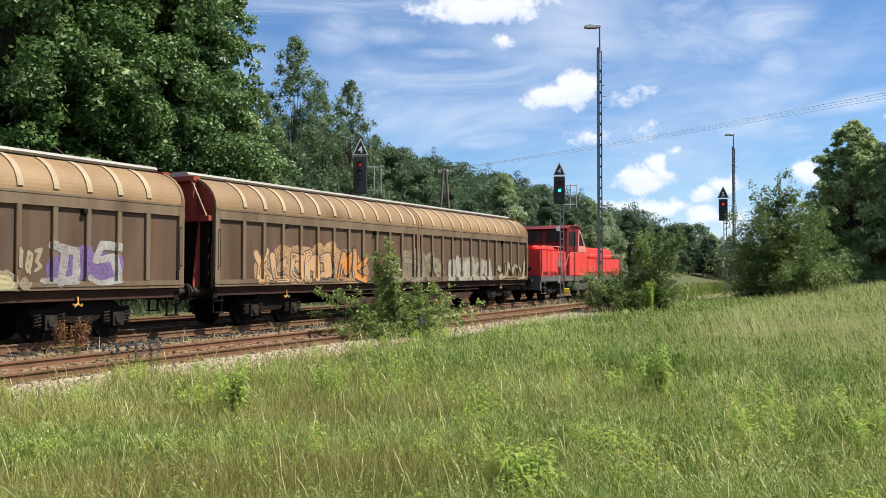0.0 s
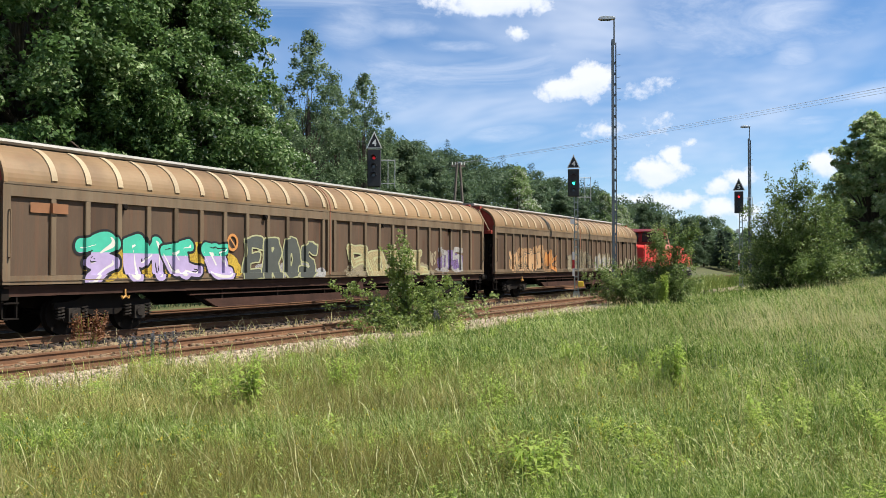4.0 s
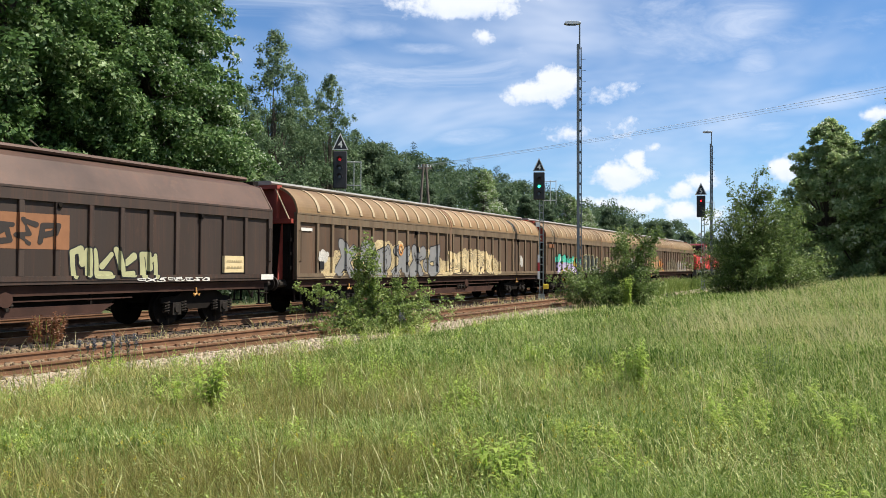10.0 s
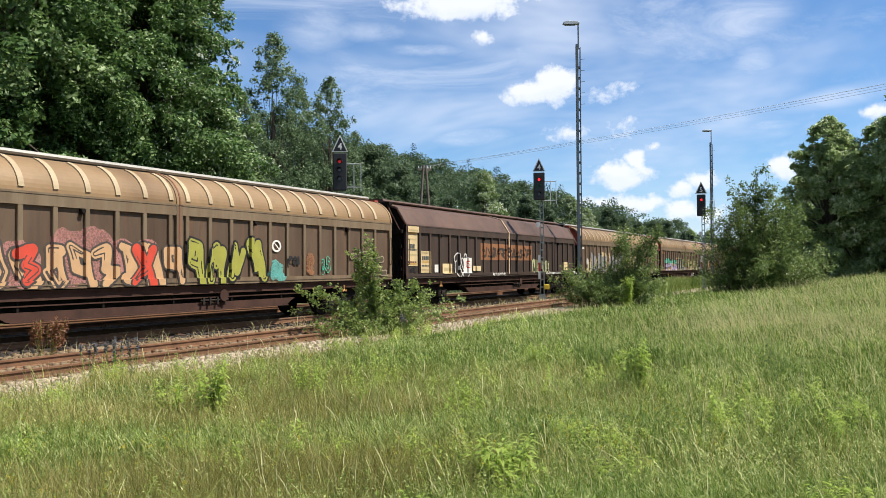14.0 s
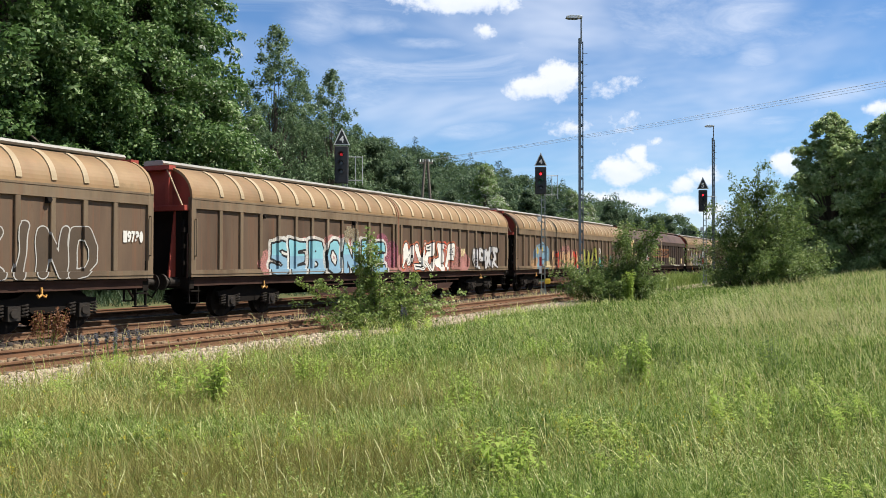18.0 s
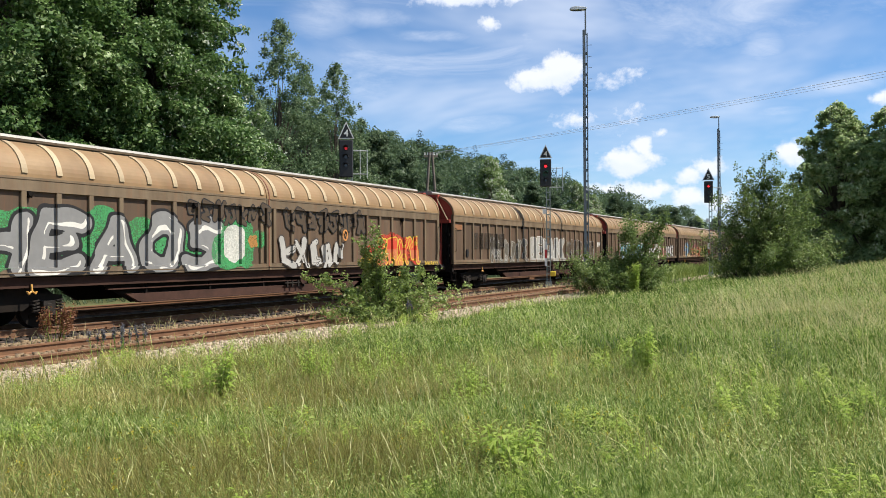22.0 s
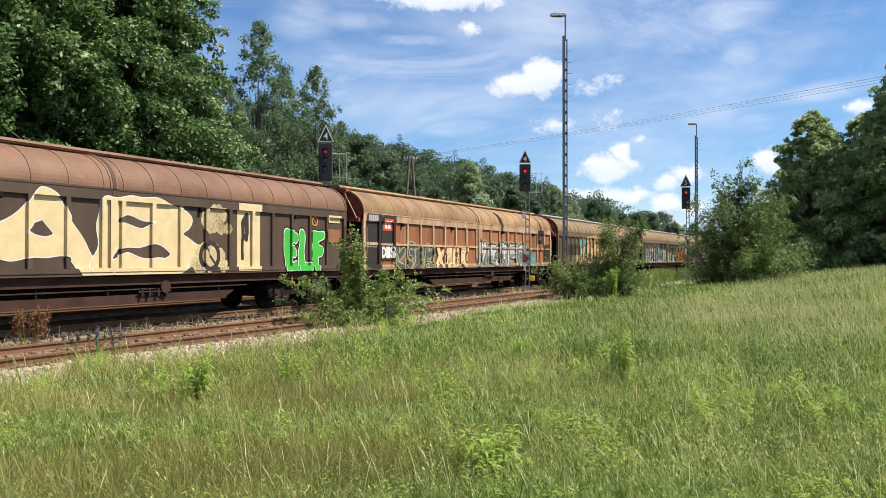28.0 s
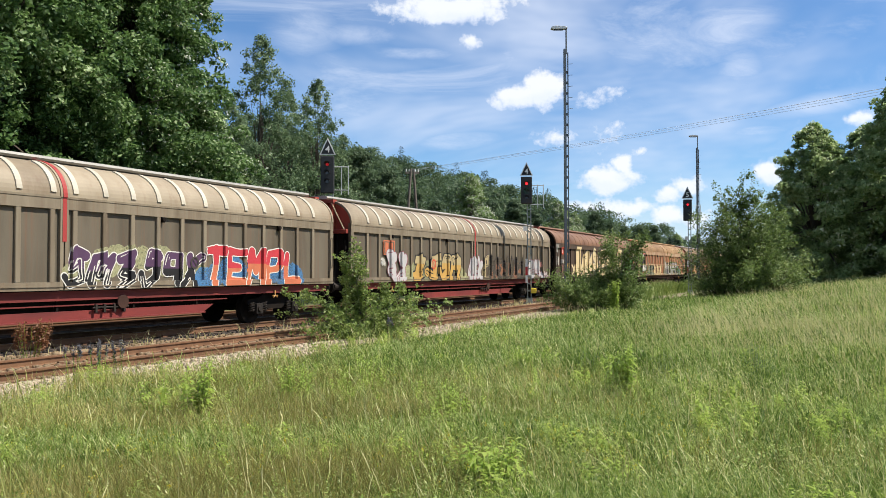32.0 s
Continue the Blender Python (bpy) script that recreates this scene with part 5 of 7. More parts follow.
# ---- meadow ----
def blades(r, x, y, h, w, lean, rows=3, z=None, sway=(-0.04, 0.06)):
    """Bent blades: two quads each, or one where rows is 2."""
    n = len(x)
    z = ground_z(x, y) if z is None else z
    a = r.uniform(0, 6.283, n)
    fx, fy = np.cos(a), np.sin(a)
    b = r.uniform(0, 6.283, n)
    bx, by = np.cos(b) * lean * h + sway[0] * h, np.sin(b) * lean * h + sway[1] * h
    out = []
    for t, k in (((0, 1.0), (0.5, 0.85), (1.0, 0.10)) if rows == 3 else ((0, 1.0), (1.0, 0.25))):
        px, py, pz = x + bx * t * t, y + by * t * t, z + h * (t - 0.25 * lean * t * t)
        out += [np.stack([px - fx * w * k, py - fy * w * k, pz], 1), np.stack([px + fx * w * k, py + fy * w * k, pz], 1)]
    v = np.stack(out, 1).reshape(-1, 3)
    i = np.arange(n)[:, None] * (2 * rows)
    q = [i + [0, 1, 3, 2]] + ([i + [2, 3, 5, 4]] if rows == 3 else [])
    return v, np.concatenate(q, 1).reshape(-1, 4)


def scatter(r, n, d0, d1, p=1.0, a0=-5.0, a1=61.0):
    """Points in the meadow, denser near the watcher's spot."""
    u = r.random(n)
    d = (d0 ** -p + u * (d1 ** -p - d0 ** -p)) ** (-1 / p)
    a = np.radians(r.uniform(a0, a1, n))
    x, y = d * np.cos(a), d * np.sin(a)
    k = y < NEAR_Y - 2.55 + 0.35 * np.sin(x * 0.9) + 0.25 * np.sin(x * 2.3) + 0.2 * r.normal(size=n)
    return x[k], y[k], d[k]


def patchy(x, y, s, o):
    return 0.5 + 0.25 * np.sin(x * s + o) * np.cos(y * s * 1.3 + o * 2) + 0.25 * np.sin(x * s * 2.1 + y * s * 1.7 + o * 3)


def stuff(name, label, v, q, mat, category="grass"):
    return tagged(new(name, quick_mesh(name, v, q, mat)), label, category, kind="stuff")


def meadow():
    r = np.random.default_rng(41)

    def height(x, y):
        tall_side = step(11, 3, y) * step(6, 18, x)
        return (0.10 + 0.16 * r.random(len(x)) + 0.20 * patchy(x, y, 0.9, 1.0) + 0.08 * patchy(x, y, 3.1, 2.0)) * (0.8 + 0.4 * tall_side) * (0.4 + 0.6 * step(NEAR_Y - 2.4, NEAR_Y - 4.4, y))
    x, y, d = scatter(r, 34000, 4.3, 16.5, 0.75)
    x, y, d = (np.repeat(a, 9) for a in (x, y, d))
    big = np.repeat(r.uniform(0.5, 1.25, len(x) // 9) + 0.3 * (r.random(len(x) // 9) < 0.08), 9)
    x, y = x + r.normal(size=len(x)) * 0.034 * big, y + r.normal(size=len(x)) * 0.034 * big
    v, q = blades(r, x, y, height(x, y) * big, (0.0014 + 0.00024 * d) * r.uniform(0.6, 1.5, len(x)), 0.2 + 0.7 * r.random(len(x)) ** 1.4)
    stuff("grass", "tall wild summer grass of the meadow", v, q, M["grass"])
    x, y, d = scatter(r, 290000, 13, 170, 0.5)
    v, q = blades(r, x, y, height(x, y) * 1.05, 0.002 + 0.00042 * d, 0.25 + 0.4 * r.random(len(x)), 2)
    stuff("grass", "tall wild grass further off in the meadow", v, q, M["grass"])
    # the meadow all round and behind the watcher's spot
    u = 1.0 + 27 * r.random(90000)
    a = np.radians(r.uniform(-180, 180, 90000))
    x, y = u * np.cos(a), u * np.sin(a)
    out = (y < NEAR_Y - 2.6) & ((u < 4.6) | (np.degrees(a) < -5) | (np.degrees(a) > 61))
    x, y, u = x[out], y[out], u[out]
    v, q = blades(r, x, y, height(x, y) * np.clip(u / 5, 0.45, 1), 0.003 + 0.0004 * u, 0.3 + 0.4 * r.random(len(x)), 2)
    stuff("grass", "wild grass of the meadow behind", v, q, M["grass"])
    # withered brown-olive stems in patches, most by the siding
    x, y, d = scatter(r, 230000, 4.6, 26, 0.3)
    k = r.random(len(x)) < 0.04 + 1.2 * patchy(x, y, 0.75, 5.0) ** 1.4 * (0.08 + 0.92 * step(1.6, 4.2, y) * step(14, 8.5, x))
    x, y, d = x[k], y[k], d[k]
    v, q = blades(r, x, y, 0.2 + 0.3 * r.random(len(x)), 0.0012 + 0.00022 * d, 0.15 + 0.6 * r.random(len(x)) ** 1.5)
    stuff("withered_grass", "brown-olive withered grass stems in patches", v, q, M["olive"])
    # seed stalks, thin and pale, leaning with the wind
    x, y, d = scatter(r, 90000, 5, 60, 0.45)
    k = r.random(len(x)) < 0.03 + 0.16 * patchy(x, y, 0.35, 4.0) ** 2 + 1.1 * step(7, 1.5, y) * step(10, 20, x) * patchy(x, y, 0.5, 1.0)
    k &= r.random(len(x)) < step(7, 17, d) * 0.88 + 0.12
    x, y, d = x[k], y[k], d[k]
    h = 0.36 + 0.30 * r.random(len(x)) + 0.22 * step(8, 2, y)
    v, q = blades(r, x, y, h, 0.0009 + 0.00024 * d, 0.15 + 0.3 * r.random(len(x)), sway=(-0.12, 0.2))
    stuff("seed_stalks", "straw-coloured seed stalks in the meadow", v, q, M["dry"])
    # single long stalks bowed over the rest, each with a drooping panicle
    x, y, d = scatter(r, 3400, 5.0, 26, 0.35)
    k = r.random(len(x)) < 0.25 + 0.75 * patchy(x, y, 0.5, 7.0)
    x, y, d = x[k], y[k], d[k]
    n = len(x)
    h, b, bow = r.uniform(0.3, 0.58, n), r.uniform(0, 6.283, n), r.uniform(0.05, 0.5, n)
    z, wd = ground_z(x, y), 0.0005 + 0.00012 * d
    ring = []
    for t in (0.0, 0.35, 0.65, 0.85, 1.0):
        off = bow * h * t ** 2.2
        px, py, pz = x + np.cos(b) * off - 0.05 * h * t, y + np.sin(b) * off + 0.08 * h * t, z + h * (t - 0.35 * bow * t ** 3)
        k = 2.4 if t > 0.8 and t < 1 else 1.0
        ring += [np.stack([px - wd * k * 0.9, py + wd * k * 0.4, pz], 1), np.stack([px + wd * k * 0.9, py - wd * k * 0.4, pz], 1)]
    v = np.stack(ring, 1).reshape(-1, 3)
    i = np.arange(n)[:, None] * 10
    q = np.concatenate([i + [j, j + 1, j + 3, j + 2] for j in (0, 2, 4, 6)], 1).reshape(-1, 4)
    stuff("bowed_stalks", "long bowed grass stalks with pale panicles", v, q, M["seed"])
    # seed heads and small pale leaf tips over the grass
    x, y, d = scatter(r, 80000, 4.6, 40, 0.42)
    k = r.random(len(x)) < 0.25 + 0.9 * patchy(x, y, 0.6, 2.0) ** 2
    x, y, d = x[k], y[k], d[k]
    n = len(x)
    c = np.stack([x, y, ground_z(x, y) + height(x, y) * r.uniform(0.65, 1.25, n)], 1)
    up = np.stack([r.normal(size=n) * 0.5 - 0.15, r.normal(size=n) * 0.5 + 0.2, 0.8 + 0 * x], 1)
    sd = np.cross(up, r.normal(size=(n, 3)))
    sd /= np.linalg.norm(sd, axis=1)[:, None]
    ln = ((0.006 + 0.0010 * d) * r.uniform(0.6, 1.6, n))[:, None]
    v = np.stack([c - up * ln, c + sd * ln * 0.24, c + up * ln, c - sd * ln * 0.24], 1).reshape(-1, 3)
    stuff("seed_heads", "pale seed heads standing over the grass", v, np.arange(n * 4).reshape(-1, 4), M["seed"])
    # small-leaved herbs all through the grass
    x, y, d = scatter(r, 9000, 4.6, 26, 0.4)
    k = r.random(len(x)) < 0.15 + 0.85 * patchy(x, y, 1.1, 3.5)
    n, m = 3, 12
    x, y = np.repeat(x[k], n), np.repeat(y[k], n)
    x, y = x + r.normal(size=len(x)) * 0.05, y + r.normal(size=len(x)) * 0.05
    h = np.repeat(r.uniform(0.15, 0.42, len(x) // n), n) * r.uniform(0.7, 1.05, len(x))
    z = ground_z(x, y)
    t = np.tile(0.35 + 0.65 * np.arange(m) / m, len(x))
    x, y, z, h = (np.repeat(a, m) for a in (x, y, z, h))
    b = r.uniform(0, 6.28, len(x))
    c = np.stack([x + 0.12 * h * t * np.cos(x * 40), y + 0.12 * h * t * np.sin(x * 40), z + h * t], 1)
    o = np.stack([np.cos(b), np.sin(b), r.uniform(-0.1, 0.8, len(x))], 1)
    sd = np.stack([-np.sin(b), np.cos(b), 0 * b], 1)
    ln = (0.042 * r.uniform(0.5, 1.3, len(x)) * (1.25 - 0.6 * t))[:, None]
    v = np.stack([c, c + o * ln * 0.5 + sd * ln * 0.22, c + o * ln, c + o * ln * 0.5 - sd * ln * 0.22], 1).reshape(-1, 3)
    stuff("meadow_herbs", "small-leaved herbs all through the grass", v, np.arange(len(v)).reshape(-1, 4), M["herb"])
    # leafy weeds between the grasses: short stems with narrow leaves
    x, y, d = scatter(r, 1500, 4.6, 34, 0.4)
    k = r.random(len(x)) < patchy(x, y, 0.8, 6.0) * (0.3 + 0.7 * step(8, 12, x + 0.35 * y))
    n, m = 7, 18
    x, y = np.repeat(x[k], n), np.repeat(y[k], n)
    x, y = x + r.normal(size=len(x)) * 0.06, y + r.normal(size=len(x)) * 0.06
    h = np.repeat(r.uniform(0.2, 0.5, len(x) // n), n) * r.uniform(0.7, 1.0, len(x))
    z = ground_z(x, y)
    t = np.tile(0.2 + 0.8 * np.arange(m) / m, len(x))
    x, y, z, h = (np.repeat(a, m) for a in (x, y, z, h))
    b = r.uniform(0, 6.28, len(x))
    c = np.stack([x + 0.1 * h * t, y, z + h * t], 1)
    o = np.stack([np.cos(b), np.sin(b), r.uniform(-0.1, 0.6, len(x))], 1)
    sd = np.stack([-np.sin(b), np.cos(b), 0 * b], 1)
    ln = (0.085 * r.uniform(0.6, 1.2, len(x)) * (1.2 - 0.6 * t))[:, None]
    v = np.stack([c, c + o * ln * 0.5 + sd * ln * 0.17, c + o * ln - np.array([0, 0, 0.3]) * ln, c + o * ln * 0.5 - sd * ln * 0.17], 1).reshape(-1, 3)
    stuff("weeds", "small leafy weeds between the grasses", v, np.arange(len(v)).reshape(-1, 4), M["weed"])
    x, y, d = scatter(r, 2600, 5, 26, 0.4, 8, 61)
    k = r.random(len(x)) < patchy(x, y, 0.7, 2.5) ** 2
    x, y = x[k], y[k]
    lob = np.stack([x, y, ground_z(x, y) + 0.22 + 0.2 * r.random(len(x)), 0.02 + 0 * x, 0.02 + 0 * x], 1)
    v, q = leaf_cloud(r, lob, 5200, 0.006, shell=(0.1, 1.5))
    stuff("meadow_flowers", "tiny yellow meadow flowers", v, q, M["yellowbloom"], "flowers")
    # growth on the ballast edge
    n = 5200
    x = 6 + 60 * r.random(n) ** 1.6
    y = NEAR_Y - 2.2 + 0.35 * r.normal(size=n)
    k = r.random(n) < 0.15 + 0.85 * patchy(x, y, 0.8, 3.0)
    x, y = x[k], y[k]
    v, q = blades(r, x, y, 0.10 + 0.35 * r.random(len(x)) ** 2, 0.0022 + 0.0002 * x, 0.5 + 0 * x)
    stuff("edge_grass", "sparse grass along the gravel edge", v, q, M["grass"])
    n = 600
    x = 6 + 50 * r.random(n) ** 1.4
    y = NEAR_Y + 1.9 + 0.35 * r.normal(size=n)
    v, q = blades(r, x, y, 0.15 + 0.35 * r.random(n), 0.0022 + 0.0002 * x, 0.5 + 0 * x, z=-0.1 + 0 * x)
    stuff("edge_grass", "dry stalks between the tracks", v, q, M["dry"])


    n = 9000
    x = r.uniform(38, 80, n)
    y = 0.27 * x + 1.2 + 1.5 * r.normal(size=n)
    y = np.minimum(y, NEAR_Y - 1.0 + 0.6 * r.random(n))
    v, q = blades(r, x, y, 0.35 + 0.7 * r.random(n) * (0.5 + patchy(x, y, 0.5, 1.0)), 0.010 + 0.0003 * x, 0.35 + 0 * x)
    stuff("edge_grass", "rank green weeds along the track", v, q, M["bush"])
    n = 16000
    x = r.uniform(8, 110, n)
    y = BACK_Y + 3.2 + 2.2 * r.random(n)
    v, q = blades(r, x, y, 0.25 + 0.45 * r.random(n), 0.006 + 0.0005 * x, 0.5 + 0 * x, 2)
    stuff("edge_grass", "rank dark undergrowth beyond the rear track", v, q, M["forest"])


meadow()


def herb(name, label, x, y, seed, height, spread, stems, leaf, mat, bloom=None, z=None):
    """An upright weed: stems with narrow leaves all round, an optional flower spike."""
    r = np.random.default_rng(seed)
    hb = tagged(new(name), label, "plant")
    z = float(ground_z(x, y)) if z is None else z
    hb.matrix_basis = pose(x, y, z)
    bm, vv, fl = bmesh.new(), [], []
    for k in range(stems):
        a, q = r.uniform(0, 6.28), spread * math.sqrt(r.random())
        top = Vector((q * math.cos(a), q * math.sin(a), height * r.uniform(0.7, 1.0)))
        foot = Vector((top.x * 0.35, top.y * 0.35, -0.05))
        tube(bm, foot, top, 0.006, 0.003, 5, False)
        n = int(30 * height / 0.6)
        for i in range(n):
            t = 0.25 + 0.75 * i / n
            c = np.array(foot.lerp(top, t))
            b = i * 2.4 + r.uniform(-0.4, 0.4)
            o = np.array([math.cos(b), math.sin(b), r.uniform(-0.1, 0.6)])
            sd = np.array([-math.sin(b), math.cos(b), 0.0])
            ln = leaf * r.uniform(0.7, 1.2) * (1.15 - 0.5 * t)
            vv += [c, c + o * ln * 0.5 + sd * ln * 0.16, c + o * ln - np.array([0, 0, ln * 0.35]), c + o * ln * 0.5 - sd * ln * 0.16]
        if bloom:
            fl.append((top.x, top.y, top.z, 0.028, 0.10))
    part("stem", bm, M["weed"], hb)
    if bloom == mat:
        v, q = leaf_cloud(r, [(a, b, c - 0.15, 0.07, 0.2) for a, b, c, d, e in fl], 90 * len(fl), 0.022, shell=(0.1, 1.3))
        vv, bloom = vv + list(v), None
    part("foliage", quick_mesh("foliage", np.array(vv), np.arange(len(vv)).reshape(-1, 4), mat), None, hb)
    if bloom:
        for one in fl:
            v, q = leaf_cloud(r, [one], 70, 0.016, shell=(0.1, 1.3))
            part("flower", quick_mesh("flower", v, q, bloom), None, hb)
    return hb


FRESH = "bright green leafy weed standing in the grass"
herb("weed_plant", FRESH, 10.27, 2.60, 1, 0.86, 0.2, 12, 0.14, M["weed"])
herb("weed_plant", FRESH, 5.30, 2.30, 2, 0.56, 0.24, 16, 0.13, M["weed"])
herb("weed_plant", FRESH, 7.79, 3.95, 3, 0.6, 0.3, 16, 0.1, M["weed"])
herb("weed_plant", FRESH, 12.20, 4.70, 4, 0.62, 0.42, 18, 0.1, M["weed"])
herb("weed_plant", FRESH, 6.41, 6.09, 5, 0.78, 0.2, 10, 0.14, M["weed"])
herb("weed_plant", FRESH, 7.90, 5.94, 6, 0.7, 0.28, 16, 0.1, M["weed"])
herb("weed_plant", FRESH, 9.40, 5.90, 7, 0.65, 0.5, 18, 0.09, M["weed"])
herb("weed_plant", FRESH, 12.20, 1.17, 8, 0.8, 0.26, 12, 0.1, M["birch"])
herb("weed_plant", FRESH, 5.86, 1.45, 9, 0.42, 0.16, 8, 0.1, M["weed"])
herb("weed_plant", FRESH, 5.47, 2.97, 10, 0.4, 0.2, 10, 0.08, M["weed"])
herb("weed_plant", FRESH, 3.94, 5.84, 11, 0.45, 0.25, 14, 0.09, M["weed"])
herb("weed_plant", FRESH, 12.13, 2.46, 12, 0.7, 0.2, 7, 0.09, M["birch"])
herb("weed_plant", FRESH, 12.18, 3.64, 13, 0.7, 0.25, 8, 0.09, M["birch"])
herb("weed_plant", FRESH, 8.77, 7.62, 14, 0.5, 0.4, 10, 0.08, M["weed"])
herb("weed_plant", FRESH, 31.2, 8.3, 31, 1.5, 0.3, 9, 0.2, M["weed"])
for k, (x, y, h) in enumerate(((5.15, 2.1, 0.45), (5.5, 2.45, 0.45), (10.5, 2.75, 0.7), (7.6, 3.7, 0.5), (12.6, 4.4, 0.6), (6.2, 6.4, 0.6), (7.0, 2.0, 0.4), (8.6, 1.3, 0.45), (4.9, 5.2, 0.4), (5.6, 4.3, 0.4))):
    herb("weed_plant", FRESH, x, y, 60 + k, h, 0.2, 5, 0.13, M["weed"])
herb("dock_plant", "withered rust-brown dock beside the siding", 10.2, 13.75, 9, 0.8, 0.36, 16, 0.06, M["rusty_weed"], M["rusty_weed"])
BLUE = "blue-flowered viper's bugloss on the gravel edge"
for k, (x, y) in enumerate(((8.7, 10.05), (8.45, 10.4), (9.2, 10.3), (8.95, 10.5), (17.0, 9.9))):
    herb("blue_weed", BLUE, x, y, 20 + k, 0.62, 0.12, 4, 0.06, M["alder"], M["bluebloom"])


# ---- pole line ----
def a_pole():
    po = tagged(new("utility_pole"), "wooden A-frame utility pole with crossarm and insulators", "utility pole")
    x, y = at(28.75, dist=64)
    po.matrix_basis = pose(x, y, float(ground_z(x, y)), 0, 0, -50)
    for s in (-1, 1):
        part("pole", made(tube, (0.75 * s, 0, -0.3), (0.10 * s, 0, 8.9), 0.14, 0.10, 10), M["wood_pole"], po)
    part("crossarm", made(box, -0.55, 0.55, -0.06, 0.06, 8.5, 8.66), M["wood_pole"], po)
    part("brace", made(box, -0.35, 0.35, -0.05, 0.05, 5.4, 5.55), M["wood_pole"], po)
    for dx in (-0.48, -0.25, 0.25, 0.48):
        part("insulator", made(tube, (dx, 0, 8.64), (dx, 0, 8.86), 0.05, 0.04, 8), M["white"], po)
    return x, y


PX, PY = a_pole()


def wires():
    top = float(ground_z(PX, PY)) + 8.85
    for k, (dz, dy) in enumerate(((0.0, -0.4), (-0.02, 0.0), (-0.10, 0.4), (-0.17, 0.2))):
        bm = bmesh.new()
        a, b = Vector((PX, PY + dy, top + dz)), Vector((24.0, -30.0, 10.2 + dz * 2.2))
        pts = []
        for i in range(25):
            t = i / 24
            p = a.lerp(b, t)
            p.z -= 4 * 0.55 * t * (1 - t)
            pts.append(p)
        pipe(bm, pts, 0.007, 5)
        tagged(new("overhead_wire", mesh_of("overhead_wire", bm, M["wire"])), "thin sagging overhead wire between poles", "wire", "overhead wires")


wires()


# ---- paint on the wagon sides ----
def paint(name, c, k=0.82):
    return surface(name + "_spray_paint", c, tuple(v * k for v in c), 2.5, 0.6, 0.05, fine=14, jitter=0)


INK = {n: paint(n, c) for n, c in dict(
    peach=(0.50, 0.30, 0.15), pale_grey=(0.46, 0.44, 0.42), orange=(0.52, 0.22, 0.06), faded=(0.30, 0.25, 0.16), offwhite=(0.66, 0.63, 0.56), violet=(0.20, 0.13, 0.30),
    panel_brown=(0.075, 0.051, 0.031), silver=(0.215, 0.21, 0.20), yellow=(0.60, 0.40, 0.05), mint=(0.06, 0.45, 0.30), lilac=(0.42, 0.33, 0.52), slate=(0.075, 0.08, 0.068),
    sand=(0.42, 0.33, 0.17), cream=(0.64, 0.50, 0.27), limepale=(0.37, 0.36, 0.19), rusty=(0.26, 0.115, 0.05), panel_dark=(0.032, 0.024, 0.019), poster=(0.56, 0.42, 0.22),
    scarlet=(0.55, 0.06, 0.03), skyblue=(0.20, 0.33, 0.42), rose=(0.44, 0.20, 0.17), olive=(0.30, 0.29, 0.05), teal=(0.12, 0.38, 0.33), magenta=(0.28, 0.09, 0.12),
    aqua=(0.20, 0.42, 0.46), coral=(0.52, 0.15, 0.07), chalk=(0.40, 0.38, 0.34), panel_dim=(0.05, 0.038, 0.028), green=(0.06, 0.30, 0.10),
    apricot=(0.58, 0.37, 0.16), dim=(0.060, 0.048, 0.040), black=(0.014, 0.013, 0.013), leafgreen=(0.05, 0.42, 0.05), ochre=(0.50, 0.30, 0.08), purple=(0.085, 0.04, 0.085),
    azure=(0.07, 0.20, 0.38), crimson=(0.48, 0.04, 0.05), panel_grey=(0.10, 0.082, 0.056), faded_rust=(0.33, 0.15, 0.085), rust_dark=(0.10, 0.036, 0.02)).items()}


def misty(mt):
    """The same paint sprayed thin: fine gaps let the wall show through."""
    m2 = mt.copy()
    m2.name = mt.name + "_thin"
    nt = m2.node_tree
    N, L = nt.nodes.new, nt.links.new
    co, no, no2 = N("ShaderNodeTexCoord"), N("ShaderNodeTexNoise"), N("ShaderNodeTexNoise")
    no.inputs["Scale"].default_value, no2.inputs["Scale"].default_value = 1.1, 24.0
    for n in (no, no2):
        L(co.outputs["Object"], n.inputs["Vector"])
    add, rg = N("ShaderNodeMath"), N("ShaderNodeMapRange")
    L(no.outputs["Fac"], add.inputs[0]), L(no2.outputs["Fac"], add.inputs[1])
    rg.inputs["From Min"].default_value, rg.inputs["From Max"].default_value = 0.62, 1.30
    rg.inputs["To Min"].default_value, rg.inputs["To Max"].default_value = 0.30, 1.0
    L(add.outputs[0], rg.inputs["Value"])
    L(rg.outputs["Result"], nt.nodes["Principled BSDF"].inputs["Alpha"])
    return m2


MIST = {k: misty(v) for k, v in INK.items()}
LAYER = {}
